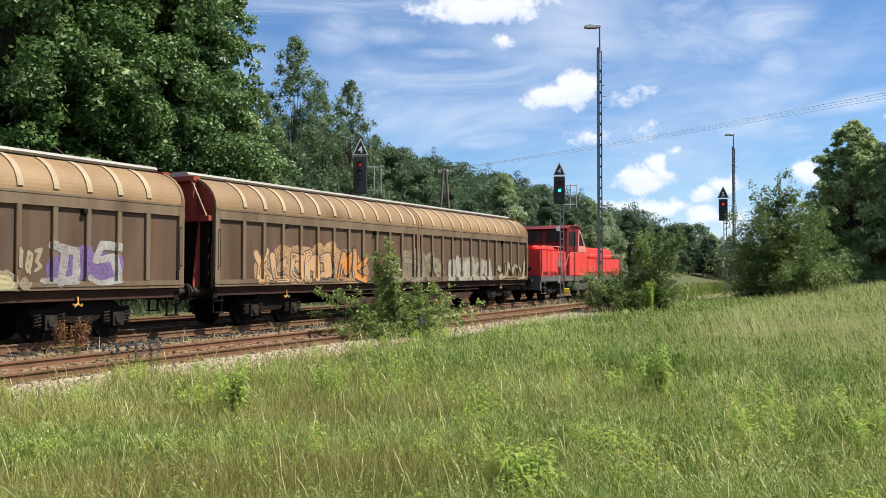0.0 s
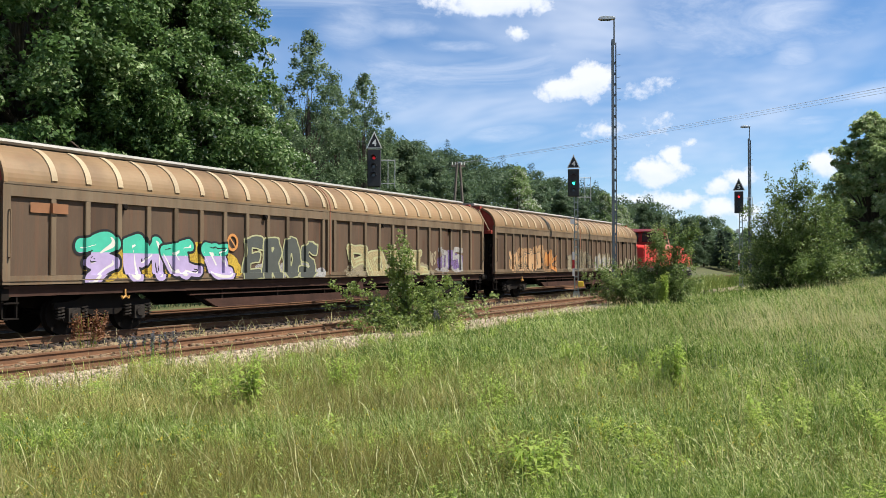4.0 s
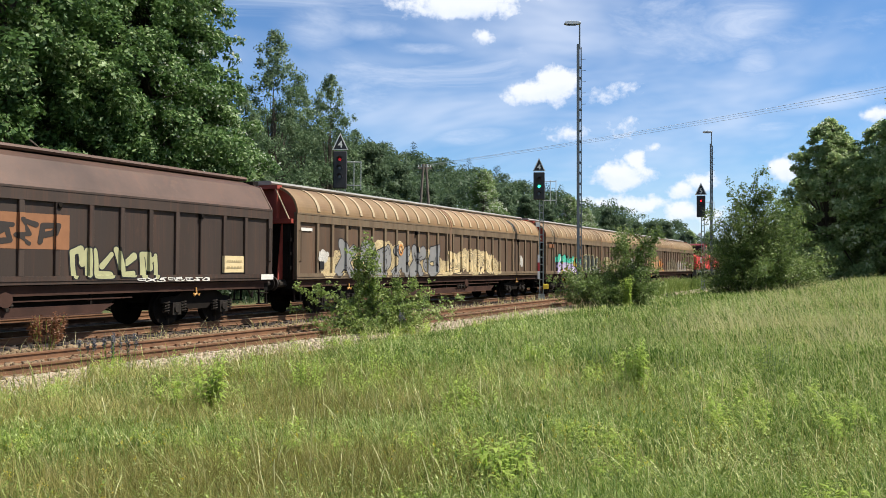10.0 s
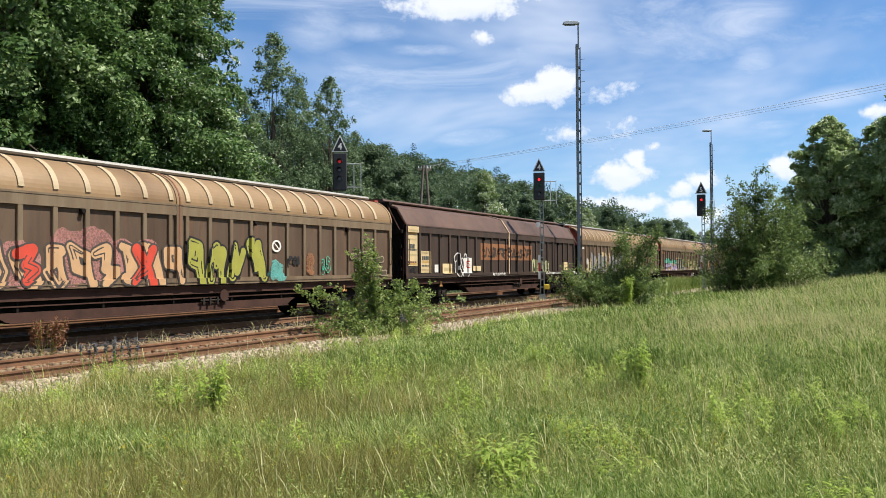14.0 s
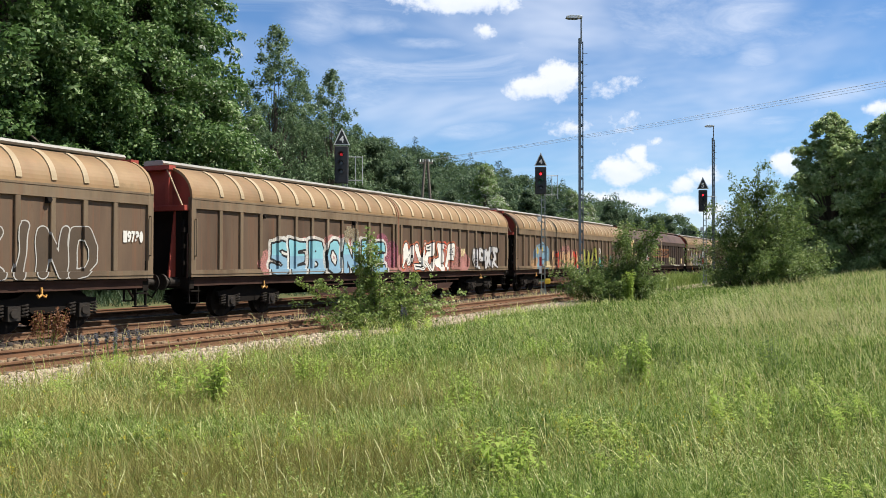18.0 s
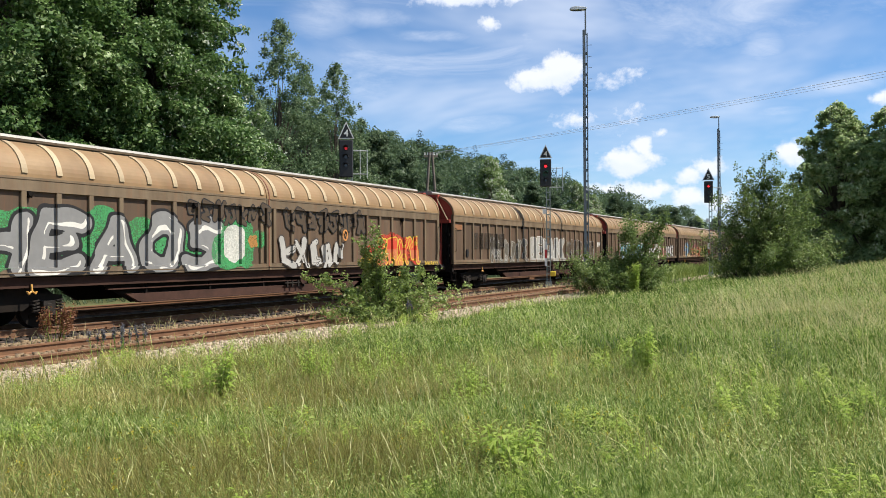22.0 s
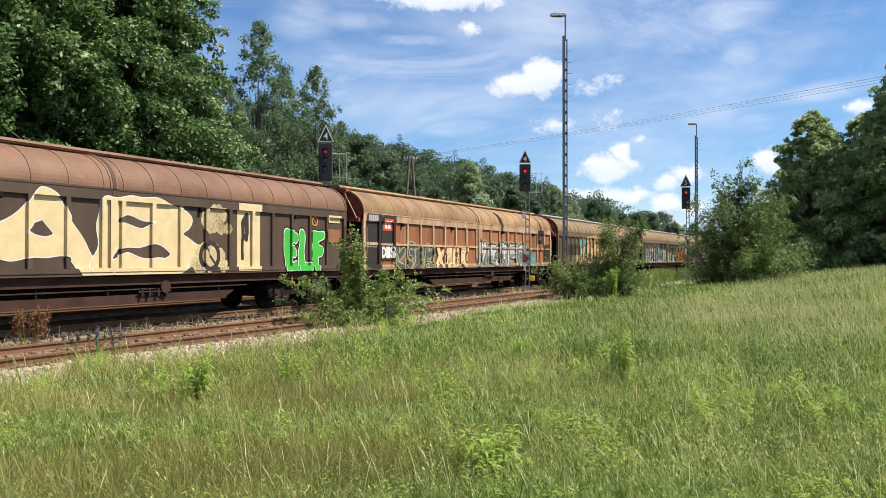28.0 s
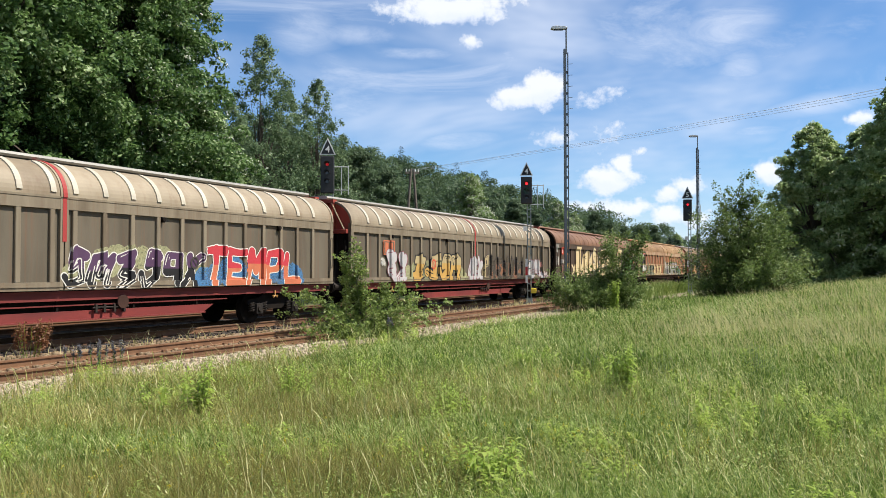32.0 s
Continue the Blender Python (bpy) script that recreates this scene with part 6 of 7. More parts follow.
# the strokes of letter forms in a unit square
GLYPH = {
    "A": [[(0, 0), (.5, 1), (1, 0)], [(.25, .35), (.75, .35)]],
    "B": [[(0, 0), (0, 1), (.7, .95), (.85, .75), (.6, .53), (0, .53)], [(.6, .53), (1, .28), (.7, 0), (0, 0)]],
    "D": [[(0, 0), (0, 1), (.6, .95), (1, .6), (.95, .3), (.6, 0), (0, 0)]],
    "E": [[(.95, .95), (0, 1), (0, 0), (1, .05)], [(0, .5), (.7, .5)]],
    "F": [[(1, 1), (0, .95), (0, 0)], [(0, .52), (.7, .52)]],
    "H": [[(0, 0), (0, 1)], [(1, 0), (1, 1)], [(0, .5), (1, .5)]],
    "I": [[(.5, 0), (.5, 1)]],
    "K": [[(0, 0), (0, 1)], [(.95, 1), (.1, .45), (1, 0)]],
    "L": [[(0, 1), (.05, 0), (1, 0.05)]],
    "M": [[(0, 0), (.12, 1), (.5, .4), (.88, 1), (1, 0)]],
    "N": [[(0, 0), (0, 1), (1, 0), (1, 1)]],
    "O": [[(.5, 0), (.1, .2), (0, .55), (.2, .9), (.6, 1), (.95, .75), (1, .4), (.8, .08), (.5, 0)]],
    "P": [[(0, 0), (0, 1), (.7, 1), (1, .75), (.7, .45), (0, .45)]],
    "R": [[(0, 0), (0, 1), (.7, 1), (.95, .75), (.65, .5), (0, .5)], [(.4, .5), (1, 0)]],
    "S": [[(1, .9), (.55, 1), (.05, .85), (.1, .6), (.85, .42), (1, .2), (.55, 0), (0, .1)]],
    "T": [[(0, .95), (1, 1)], [(.5, 1), (.5, 0)]],
    "U": [[(0, 1), (.05, .2), (.5, 0), (.95, .2), (1, 1)]],
}
# strokes that stand for letters nobody can read
FORMS = [
    [[(0, 1), (.1, .1), (.9, 0)], [(.5, .5), (1, .8)]], [[(0, .1), (.3, 1), (.6, .3), (1, .95)]], [[(.9, .9), (.1, .8), (.2, .2), (1, .1)], [(.5, .8), (.6, .1)]],
    [[(0, 0), (.15, .9), (.9, 1), (.8, .5), (.2, .45)]], [[(.1, 1), (.5, .5), (0, 0)], [(.5, .5), (1, .9)], [(.5, .5), (.9, 0)]], [[(0, .3), (.4, 0), (1, .2), (.8, .7), (.3, .6), (.4, 1), (1, .95)]],
    [[(.1, 0), (.1, .9), (.55, 1), (.6, .4)], [(.6, .6), (1, .9), (.95, 0)]], [[(0, .9), (.9, 1), (.3, .4), (1, .3), (.2, 0)]], [[(.5, 0), (.1, .3), (.3, .9), (.9, .8), (.9, .2), (.5, 0)], [(.6, .5), (1.1, -.1)]],
]


def reach(strokes, X, Z, block=False):
    """The distance of each place to the nearest stroke; block: counted squarely, for angular letters."""
    best = np.full(X.shape, 9.0)
    for line in strokes:
        for (ax, az), (bx, bz) in zip(line, line[1:]):
            dx, dz = bx - ax, bz - az
            t = np.clip(((X - ax) * dx + (Z - az) * dz) / max(1e-9, dx * dx + dz * dz), 0, 1)
            ex, ez = np.abs(X - ax - t * dx), np.abs(Z - az - t * dz)
            best = np.minimum(best, (ex ** 5 + ez ** 5) ** 0.2 if block else np.hypot(ex, ez))
    return best


def contour(xs, zs, F):
    """A flat mesh of the places where the field F is below zero, its edge drawn between the grid's points."""
    verts, faces = [], []
    inside = F < 0
    full = inside[:-1, :-1] & inside[1:, :-1] & inside[:-1, 1:] & inside[1:, 1:]
    some = (inside[:-1, :-1] | inside[1:, :-1] | inside[:-1, 1:] | inside[1:, 1:]) & ~full

    def add(pts):
        k = len(verts)
        verts.extend((x, 0.0, z) for x, z in pts)
        faces.append(tuple(range(k, k + len(pts))))
    for i in range(full.shape[0]):
        j = 0
        while j < full.shape[1]:
            if full[i, j]:
                e = j
                while e < full.shape[1] and full[i, e]:
                    e += 1
                add(((xs[i], zs[j]), (xs[i + 1], zs[j]), (xs[i + 1], zs[e]), (xs[i], zs[e])))
                j = e
            else:
                j += 1
    for i, j in zip(*np.nonzero(some)):
        ring = ((i, j), (i + 1, j), (i + 1, j + 1), (i, j + 1))
        pts = []
        for a, b in zip(ring, ring[1:] + ring[:1]):
            fa, fb = F[a], F[b]
            if fa < 0:
                pts.append((xs[a[0]], zs[a[1]]))
            if (fa < 0) != (fb < 0):
                t = fa / (fa - fb)
                pts.append((xs[a[0]] + t * (xs[b[0]] - xs[a[0]]), zs[a[1]] + t * (zs[b[1]] - zs[a[1]])))
        if len(pts) > 2:
            add(pts)
    me = bpy.data.meshes.new("paint")
    me.from_pydata(verts, [], faces)
    return me


def lay(w, name, polys, ink, parent=None, label="", source=None, low=None, high=None, lift=None, mist=False):
    """Paint that follows the posts, panels and sill of the side wall. polys: outlines (x, z); source: a flat mesh instead."""
    bm = bmesh.new()
    if source:
        bm.from_mesh(source)
    else:
        for p in polys:
            v = [bm.verts.new((x, 0, z)) for x, z in p]
            try:
                bm.faces.new(v)
            except ValueError:
                pass
        bm.normal_update()
        bmesh.ops.triangulate(bm, faces=bm.faces[:])

    def cut(co, no, clear=False):
        bmesh.ops.bisect_plane(bm, geom=bm.verts[:] + bm.edges[:] + bm.faces[:], plane_co=co, plane_no=no, clear_inner=clear)
    if low is not None:
        cut((0, 0, low), (0, 0, 1), True)
    if high is not None:
        cut((0, 0, high), (0, 0, -1), True)
    cut((0, 0, SILL + 0.02), (0, 0, 1), True)
    xs = [v.co.x for v in bm.verts]
    if not xs:
        bm.free()
        return None
    x0, x1 = min(xs), max(xs)
    posts = [(p, 0.065) for p in POSTS[w.name] if x0 - 0.1 < p < x1 + 0.1] + ([(0.0, 0.11)] if x0 < 0.2 and x1 > -0.2 else [])
    for p, hw in posts:
        for e in (p - hw, p + hw):
            cut((e - 0.002, 0, 0), (1, 0, 0))
            cut((e + 0.002, 0, 0), (1, 0, 0))
    if max(v.co.z for v in bm.verts) > EAVE0:
        cut((0, 0, EAVE0 - 0.002), (0, 0, 1))
        cut((0, 0, EAVE0 + 0.002), (0, 0, 1))
    cut((0, 0, SILL + 0.188), (0, 0, 1))
    cut((0, 0, SILL + 0.192), (0, 0, 1))
    k = LAYER[w.name] = LAYER.get(w.name, 0) + 1
    up = 0.004 + 0.0007 * k if lift is None else lift
    for v in bm.verts:
        on = v.co.z < SILL + 0.19 or v.co.z > EAVE0 or any(abs(v.co.x - p) < hw for p, hw in posts)
        v.co.y = (-HALF - 0.006 if on else -HALF + 0.075) - up
    for f in bm.faces:
        f.normal_update()
        if f.normal.y > 0:
            f.normal_flip()
    return part(name, bm, (MIST if mist else INK)[ink], parent or w, label)


def letters(w, x0, x1, z0, z1, n, fill, line, seed, fill2=None, soft=False, text="", fat=0.17, edge=0.045, block=False, shine="", halo="", slant=None, cap=0.105):
    """A row of spray-painted letters, each one a part: those of the text, or unreadable forms that lean and lock into one another."""
    r = random.Random(seed)
    n = len(text) or n
    cw, H = (x1 - x0) / n, z1 - z0
    lean = r.uniform(-0.25, 0.25) if slant is None else slant
    cell = max(0.015, min(H / 44, cw / 16))
    for i in range(n):
        h = H * r.uniform(0.88, 1.0)
        hw = min(fat * min(cw, 1.15 * h), cap * h)
        rim = min(edge * H, 0.45 * hw)
        sh = lean + r.uniform(-0.06, 0.06)
        zb = z0 + hw * 0.7
        form = GLYPH[text[i]] if text else r.choice(FORMS)
        flip = not text and r.random() < 0.4
        ln = []
        for one in form:
            jit = 0.02 if text else 0.09
            ln.append([(x0 + cw * (i + 0.5) + (cw * 1.08 - 2 * hw - 2 * rim) * ((1 - u if flip else u) - 0.5 + r.uniform(-jit, jit)) + cw * sh * (v - 0.5),
                        zb + (h - 1.6 * hw - rim) * (v + r.uniform(-jit, jit))) for u, v in one])
        xs = np.arange(x0 + cw * (i - 0.45), x0 + cw * (i + 1.45), cell)
        zs = np.arange(z0 - 0.06, z1 + 0.12, cell)
        X, Z = np.meshgrid(xs, zs, indexing="ij")
        wob = 0.16 * hw
        Xw, Zw = X + wob * np.sin(Z * 7.3 + seed + i), Z + wob * np.sin(X * 6.1 + 2 * i)
        D = reach(ln, Xw, Zw, block) - hw * (1 + 0.22 * np.sin(X * 3.7 + Z * 2.9 + i))
        if halo:
            lay(w, "paint_patch", [], halo, source=contour(xs, zs, D - rim * 2.6), mist=True)
        base = lay(w, "painted_letter", [], line, None, "spray-painted letter " + text[i] if text else "", contour(xs, zs, D - rim)) if line else None
        zm = zb + h * r.uniform(0.36, 0.5)
        inner = contour(xs, zs, D)
        top = lay(w, "letter_fill" if base else "painted_letter", [], fill, base, source=inner, low=zm if fill2 else None, mist=soft)
        if fill2:
            lay(w, "letter_fill", [], fill2, base or top, source=inner, high=zm)
        if line and H > 0.9 and not text and hw > 0.09:
            # broken fine lines inside the letter
            lay(w, "stroke", [], line, base, source=contour(xs, zs, np.maximum(np.abs(D + hw * 0.62) - 0.6 * cell, 0.03 * (np.sin(X * 5.3 + 3 * i + seed) + np.sin(Z * 6.7 + i) + 0.5))))
        if shine and (base or top):
            gap = max(cell * 1.1, hw * 0.3)
            moved = reach(ln, Xw + gap, Zw - gap, block) - hw
            lay(w, "shine", [], shine, base or top, source=contour(xs, zs, np.maximum(D + hw * 0.45, -(moved + hw * 0.45))))


def word(w, x0, x1, z0, z1, text, fill, line, fill2=None, edge=0.032, heavy=0.058):
    """Readable spray-painted letters, each one a part."""
    n = len(text)
    for i, ch in enumerate(text):
        a, b = x0 + (x1 - x0) * i / n, x0 + (x1 - x0) * (i + 0.97) / n
        holder = None
        for grow, ink in ((heavy + edge, line), (heavy, fill)):
            if not ink:
                continue
            cu = bpy.data.curves.new("letter", "FONT")
            cu.body, cu.size, cu.offset = ch, 1.0, grow
            ob = bpy.data.objects.new("letter", cu)
            me = bpy.data.meshes.new_from_object(ob)
            bpy.data.objects.remove(ob)
            co = np.empty(len(me.vertices) * 3)
            me.vertices.foreach_get("co", co)
            co = co.reshape(-1, 3)
            if holder is None:
                lo, hi = co.min(0), co.max(0)
            out = np.stack([a + (co[:, 0] - lo[0]) / (hi[0] - lo[0]) * (b - a), 0 * co[:, 0], z0 + (co[:, 1] - lo[1]) / (hi[1] - lo[1]) * (z1 - z0)], 1)
            me.vertices.foreach_set("co", out.ravel())
            zm = z0 + (z1 - z0) * 0.45
            two = fill2 if ink == fill else None
            got = lay(w, "letter_fill" if holder else "painted_letter", [], ink, holder, "spray-painted letter " + ch if holder is None else "", me, low=zm if two else None)
            holder = holder or got
            if two:
                lay(w, "letter_fill", [], two, holder, "", me, high=zm)


def tag(w, x0, x1, z0, z1, n, ink, y, seed):
    """A small unreadable tag in thin strokes, sprayed on the frame."""
    r = random.Random(seed)
    cw = (x1 - x0) / n
    for i in range(n):
        pts = [(x0 + cw * (i + r.uniform(0, .9)), z0 + (z1 - z0) * u) for u in (0, r.uniform(.3, .6), 1, r.uniform(.5, .8), r.uniform(0, .2))]
        bm = bmesh.new()
        for p, q in zip(pts, pts[1:]):
            d = Vector((q[0] - p[0], q[1] - p[1]))
            m = Vector((-d.y, d.x)).normalized() * 0.014
            v = [bm.verts.new((a[0] + k * m.x, y, a[1] + k * m.y)) for a, k in ((p, -1), (q, -1), (q, 1), (p, 1))]
            bm.faces.new(v)
            y -= 0.0006
        part("painted_letter", bm, INK[ink], w)


def cloud(w, x0, x1, z0, z1, ink, seed):
    """A patch of sprayed colour with a billowing edge."""
    r = np.random.default_rng(seed)
    h, wd = z1 - z0, x1 - x0
    cell = max(0.025, min(h / 24, wd / 14))
    xs, zs = np.arange(x0 - 0.1, x1 + 0.1 + cell, cell), np.arange(z0 - 0.1, z1 + 0.1 + cell, cell)
    X, Z = np.meshgrid(xs, zs, indexing="ij")
    F = np.full(X.shape, 9.0)
    for k in range(max(6, int(wd / h * 7))):
        rad = h * r.uniform(0.16, 0.36)
        cx = r.uniform(x0 + rad, max(x0 + rad + 0.01, x1 - rad))
        rise = math.sin(math.pi * min(0.97, max(0.03, (cx - x0) / wd))) ** 0.35
        cz = z0 + rad * 0.6 + (h * rise - 1.6 * rad) * r.random() ** 0.6
        F = np.minimum(F, np.hypot(X - cx, Z - cz) - rad)
    lay(w, "paint_patch", [], ink, source=contour(xs, zs, F + 0.02 * np.sin(X * 23) * np.sin(Z * 19 + seed)), mist=True)


def plate(w, x0, x1, z0, z1, ink):
    """A sign, notice or painted field."""
    lay(w, "notice", [[(x0, z0), (x1, z0), (x1, z1), (x0, z1)]], ink)


def bars(w, x0, x1, z0, z1, n, ink):
    """Writing that cannot be read, as plain bars."""
    cw = (x1 - x0) / n
    lay(w, "marking", mist=ink == "panel_dim", polys=[[(x0 + cw * (i + .08), z0), (x0 + cw * (i + .85), z0), (x0 + cw * (i + .85), z1), (x0 + cw * (i + .08), z1)] for i in range(n)], ink=ink)


def ring(w, x0, x1, z0, z1, ink):
    cx, cz, rx, rz = (x0 + x1) / 2, (z0 + z1) / 2, (x1 - x0) / 2, (z1 - z0) / 2
    quads = []
    for i in range(20):
        a, b = 0.31416 * i, 0.31416 * (i + 1)
        quads.append([(cx + rx * k * math.cos(q), cz + rz * k * math.sin(q)) for q, k in ((a, .68), (a, 1), (b, 1), (b, .68))])
    quads.append([(cx - rx * .5, cz + rz * .45), (cx + rx * .45, cz - rz * .55), (cx + rx * .55, cz - rz * .4), (cx - rx * .4, cz + rz * .55)])
    lay(w, "round_mark", quads, ink)


w = WAGONS[0]
cloud(w, -9.46, -2.89, 1.21, 2.62, "peach", 3)
letters(w, -9.30, -5.46, 1.29, 2.35, 5, "peach", "panel_grey", 1)
letters(w, -5.21, -3.46, 1.26, 2.46, 2, "orange", "dim", 7)
cloud(w, -2.2, 2.1, 1.21, 2.5, "faded", 6)
letters(w, -2.06, 2.04, 1.21, 2.3, 4, "faded", "panel_grey", 4, None, True)
cloud(w, 2.3, 6.9, 1.19, 2.3, "faded", 4)
letters(w, 2.53, 6.76, 1.19, 2.25, 6, "chalk", "faded", 5, None, True)
letters(w, 7.13, 10.61, 1.19, 2.21, 3, "faded", None, 9)
w = WAGONS[1]
cloud(w, 6.97, 9.11, 1.35, 2.26, "violet", 5)
letters(w, 6.9, 8.94, 1.19, 2.45, 2, "chalk", None, 12, None, True, fat=0.085)
letters(w, 6.26, 6.89, 1.58, 2.13, 3, "faded", None, 2)
cloud(w, -9.28, -3.88, 1.23, 2.33, "yellow", 8)
letters(w, -9.22, -4.22, 1.19, 2.45, 4, "mint", "black", 21, "lilac", fat=0.26, cap=0.16, shine="offwhite")
cloud(w, -3.9, -0.2, 1.19, 1.75, "pale_grey", 10)
letters(w, -3.85, -0.62, 1.19, 2.42, 4, "slate", "limepale", 22, text="EROS", fat=0.23, cap=0.125, edge=0.035, block=True, slant=0.1)
cloud(w, 0.7, 6.6, 1.19, 1.9, "faded", 11)
letters(w, 0.95, 6.07, 1.19, 2.38, 4, "sand", "limepale", 14, None, True, fat=0.2)
tag(w, 3.59, 5.2, 0.58, 0.93, 6, "offwhite", -1.275, 5)
ring(w, -4.51, -4.08, 1.97, 2.46, "orange")
plate(w, -10.27, -9.37, 2.72, 2.94, "rusty")
w = WAGONS[2]
cloud(w, -9.56, -0.39, 1.23, 2.64, "cream", 13)
letters(w, -8.68, -1.02, 1.19, 2.6, 6, "silver", "black", 33, fat=0.25, cap=0.15, edge=0.03, slant=0.12)
cloud(w, -0.93, 5.70, 1.19, 2.56, "cream", 17)
letters(w, -0.4, 4.6, 1.32, 2.4, 7, "cream", "panel_grey", 35, fat=0.2, edge=0.014)
ring(w, -4.41, -4.05, 2.03, 2.49, "orange")
cloud(w, 7.88, 8.64, 1.62, 2.27, "offwhite", 19)
cloud(w, -9.82, -9.09, 1.77, 2.28, "offwhite", 20)
plate(w, -10.63, -10.03, 2.76, 2.86, "offwhite")
plate(w, -9.70, -9.35, 1.50, 1.77, "black")
w = WAGONS[3]
plate(w, -3.31, 3.34, 1.97, 2.76, "rusty")
letters(w, -3.13, 3.10, 2.08, 2.66, 11, "panel_dark", None, 40, fat=0.13, slant=0.0)
letters(w, 3.29, 5.98, 1.31, 2.14, 4, "limepale", "black", 41)
letters(w, 5.23, 7.80, 1.19, 1.32, 8, "offwhite", None, 42)
letters(w, -2.12, -0.50, 1.19, 1.37, 6, "offwhite", None, 43)
plate(w, 8.34, 9.24, 1.42, 1.90, "cream")
plate(w, 9.93, 10.50, 1.19, 1.36, "offwhite")
plate(w, -10.38, -9.48, 1.68, 3.28, "poster")
plate(w, -9.34, -8.46, 1.40, 2.30, "poster")
letters(w, -10.32, -9.57, 1.43, 1.66, 3, "black", None, 44)
for z0, n, ink in ((3.08, 6, "sand"), (2.96, 8, "ochre"), (2.72, 5, "sand"), (2.30, 7, "slate"), (2.10, 5, "sand"), (1.80, 4, "rust_dark"), (1.73, 9, "ochre")):
    bars(w, -10.30, -9.55, z0, z0 + 0.07, n, ink)
for z0, n, ink in ((1.82, 9, "ochre"), (1.66, 6, "slate"), (1.50, 8, "sand"), (2.20, 7, "sand")):
    bars(w, -9.28, -8.52, z0, z0 + 0.06, n, ink)
bars(w, 8.42, 9.16, 1.72, 1.78, 8, "sand")
bars(w, 8.42, 9.16, 1.54, 1.60, 6, "sand")
bars(w, -10.16, -9.70, 2.39, 2.57, 2, "slate")
bars(w, -9.28, -8.52, 1.93, 2.09, 5, "slate")
plate(w, -8.02, -7.69, 1.41, 1.74, "offwhite")
plate(w, -7.29, -6.41, 1.35, 1.78, "cream")
bars(w, -7.19, -6.51, 1.45, 1.61, 6, "sand")
letters(w, -6.13, -4.87, 1.19, 2.30, 2, "panel_dark", "offwhite", 45)
plate(w, -5.24, -4.39, 1.35, 2.05, "offwhite")
ring(w, -5.01, -4.63, 1.57, 1.92, "scarlet")
plate(w, -4.23, -3.38, 1.45, 1.68, "cream")
w = WAGONS[4]
cloud(w, -8.67, -5.50, 1.19, 2.86, "skyblue", 51)
cloud(w, -7.98, -7.40, 1.96, 2.46, "yellow", 52)
cloud(w, -7.28, -6.74, 1.96, 2.49, "yellow", 53)
cloud(w, -8.67, -7.39, 1.19, 1.89, "peach", 54)
cloud(w, -6.77, -5.50, 1.19, 1.72, "cream", 55)
cloud(w, -5.50, 0.16, 1.19, 2.65, "rose", 56)
letters(w, -5.50, 0.16, 1.19, 2.40, 8, "peach", "dim", 57)
letters(w, -4.71, -4.06, 1.26, 2.31, 1, "scarlet", "dim", 3)
letters(w, -1.63, -0.66, 1.19, 2.31, 1, "scarlet", "dim", 6)
letters(w, 0.16, 3.54, 1.19, 2.57, 4, "olive", "black", 58, fat=0.24)
cloud(w, 3.54, 4.46, 1.19, 1.95, "teal", 59)
ring(w, 3.83, 4.28, 2.12, 2.50, "offwhite")
letters(w, 8.10, 10.48, 1.33, 2.20, 2, "panel_brown", "faded", 60)
word(w, 4.55, 5.21, 1.72, 2.01, "Race", "black", None)
letters(w, 6.34, 6.89, 1.46, 2.01, 2, "panel_brown", "mint", 61)
cloud(w, 5.44, 6.03, 1.40, 2.16, "rusty", 62)
w = WAGONS[5]
cloud(w, -8.15, 0.2, 1.22, 2.55, "rose", 70)
cloud(w, -2.73, 0.14, 1.22, 2.71, "magenta", 71)
letters(w, -7.55, -0.85, 1.19, 2.45, 7, "aqua", "black", 72, "skyblue", text="SEBONIE", fat=0.2, cap=0.115, edge=0.05, block=True, slant=0.0, halo="offwhite")
cloud(w, -0.38, 6.69, 1.19, 2.49, "rose", 73)
letters(w, 0.36, 5.05, 1.20, 2.5, 5, "offwhite", "black", 74, fat=0.22, edge=0.03, halo="coral")
letters(w, 6.69, 9.68, 1.32, 2.38, 4, "pale_grey", "dim", 75)
word(w, 5.42, 5.98, 1.83, 2.18, "STOP", "cream", None)
ring(w, 3.78, 4.15, 2.08, 2.48, "scarlet")
cloud(w, -3.76, -2.77, 2.25, 2.89, "faded", 76)
w = WAGONS[6]
letters(w, -1.9, 3.58, 1.19, 2.58, 6, "chalk", "offwhite", 81, None, True, text="BERADK", fat=0.23, cap=0.14, edge=0.02, slant=0.05)
letters(w, 3.75, 9.23, 1.25, 2.5, 7, "panel_brown", "chalk", 82, text="MANKIND", fat=0.17, edge=0.022, slant=0.1)
word(w, 10.0, 10.62, 2.07, 2.36, "1973.", "offwhite", None)
letters(w, -7.13, -2.3, 1.19, 2.5, 6, "panel_grey", "chalk", 83, None, True, fat=0.16, edge=0.022)
bars(w, -8.80, -5.42, 1.86, 2.60, 6, "panel_dim")
plate(w, -9.71, -9.35, 1.51, 1.83, "black")
plate(w, -10.66, -10.01, 2.70, 2.93, "rusty")
w = WAGONS[7]
cloud(w, -10.29, -2.44, 1.19, 2.86, "green", 91)
cloud(w, -9.49, -8.84, 1.26, 2.62, "orange", 90)
letters(w, -9.3, -1.9, 1.19, 2.8, 5, "silver", "black", 92, text="HEAOS", fat=0.25, cap=0.145, edge=0.05, slant=0.12, shine="offwhite")
cloud(w, -2.41, -0.12, 1.23, 2.79, "green", 93)
cloud(w, -1.94, -1.01, 1.25, 2.57, "offwhite", 94)
cloud(w, -0.92, -0.42, 1.80, 2.31, "orange", 95)
letters(w, -3.32, 0.10, 2.52, 3.18, 7, "panel_brown", "black", 96)
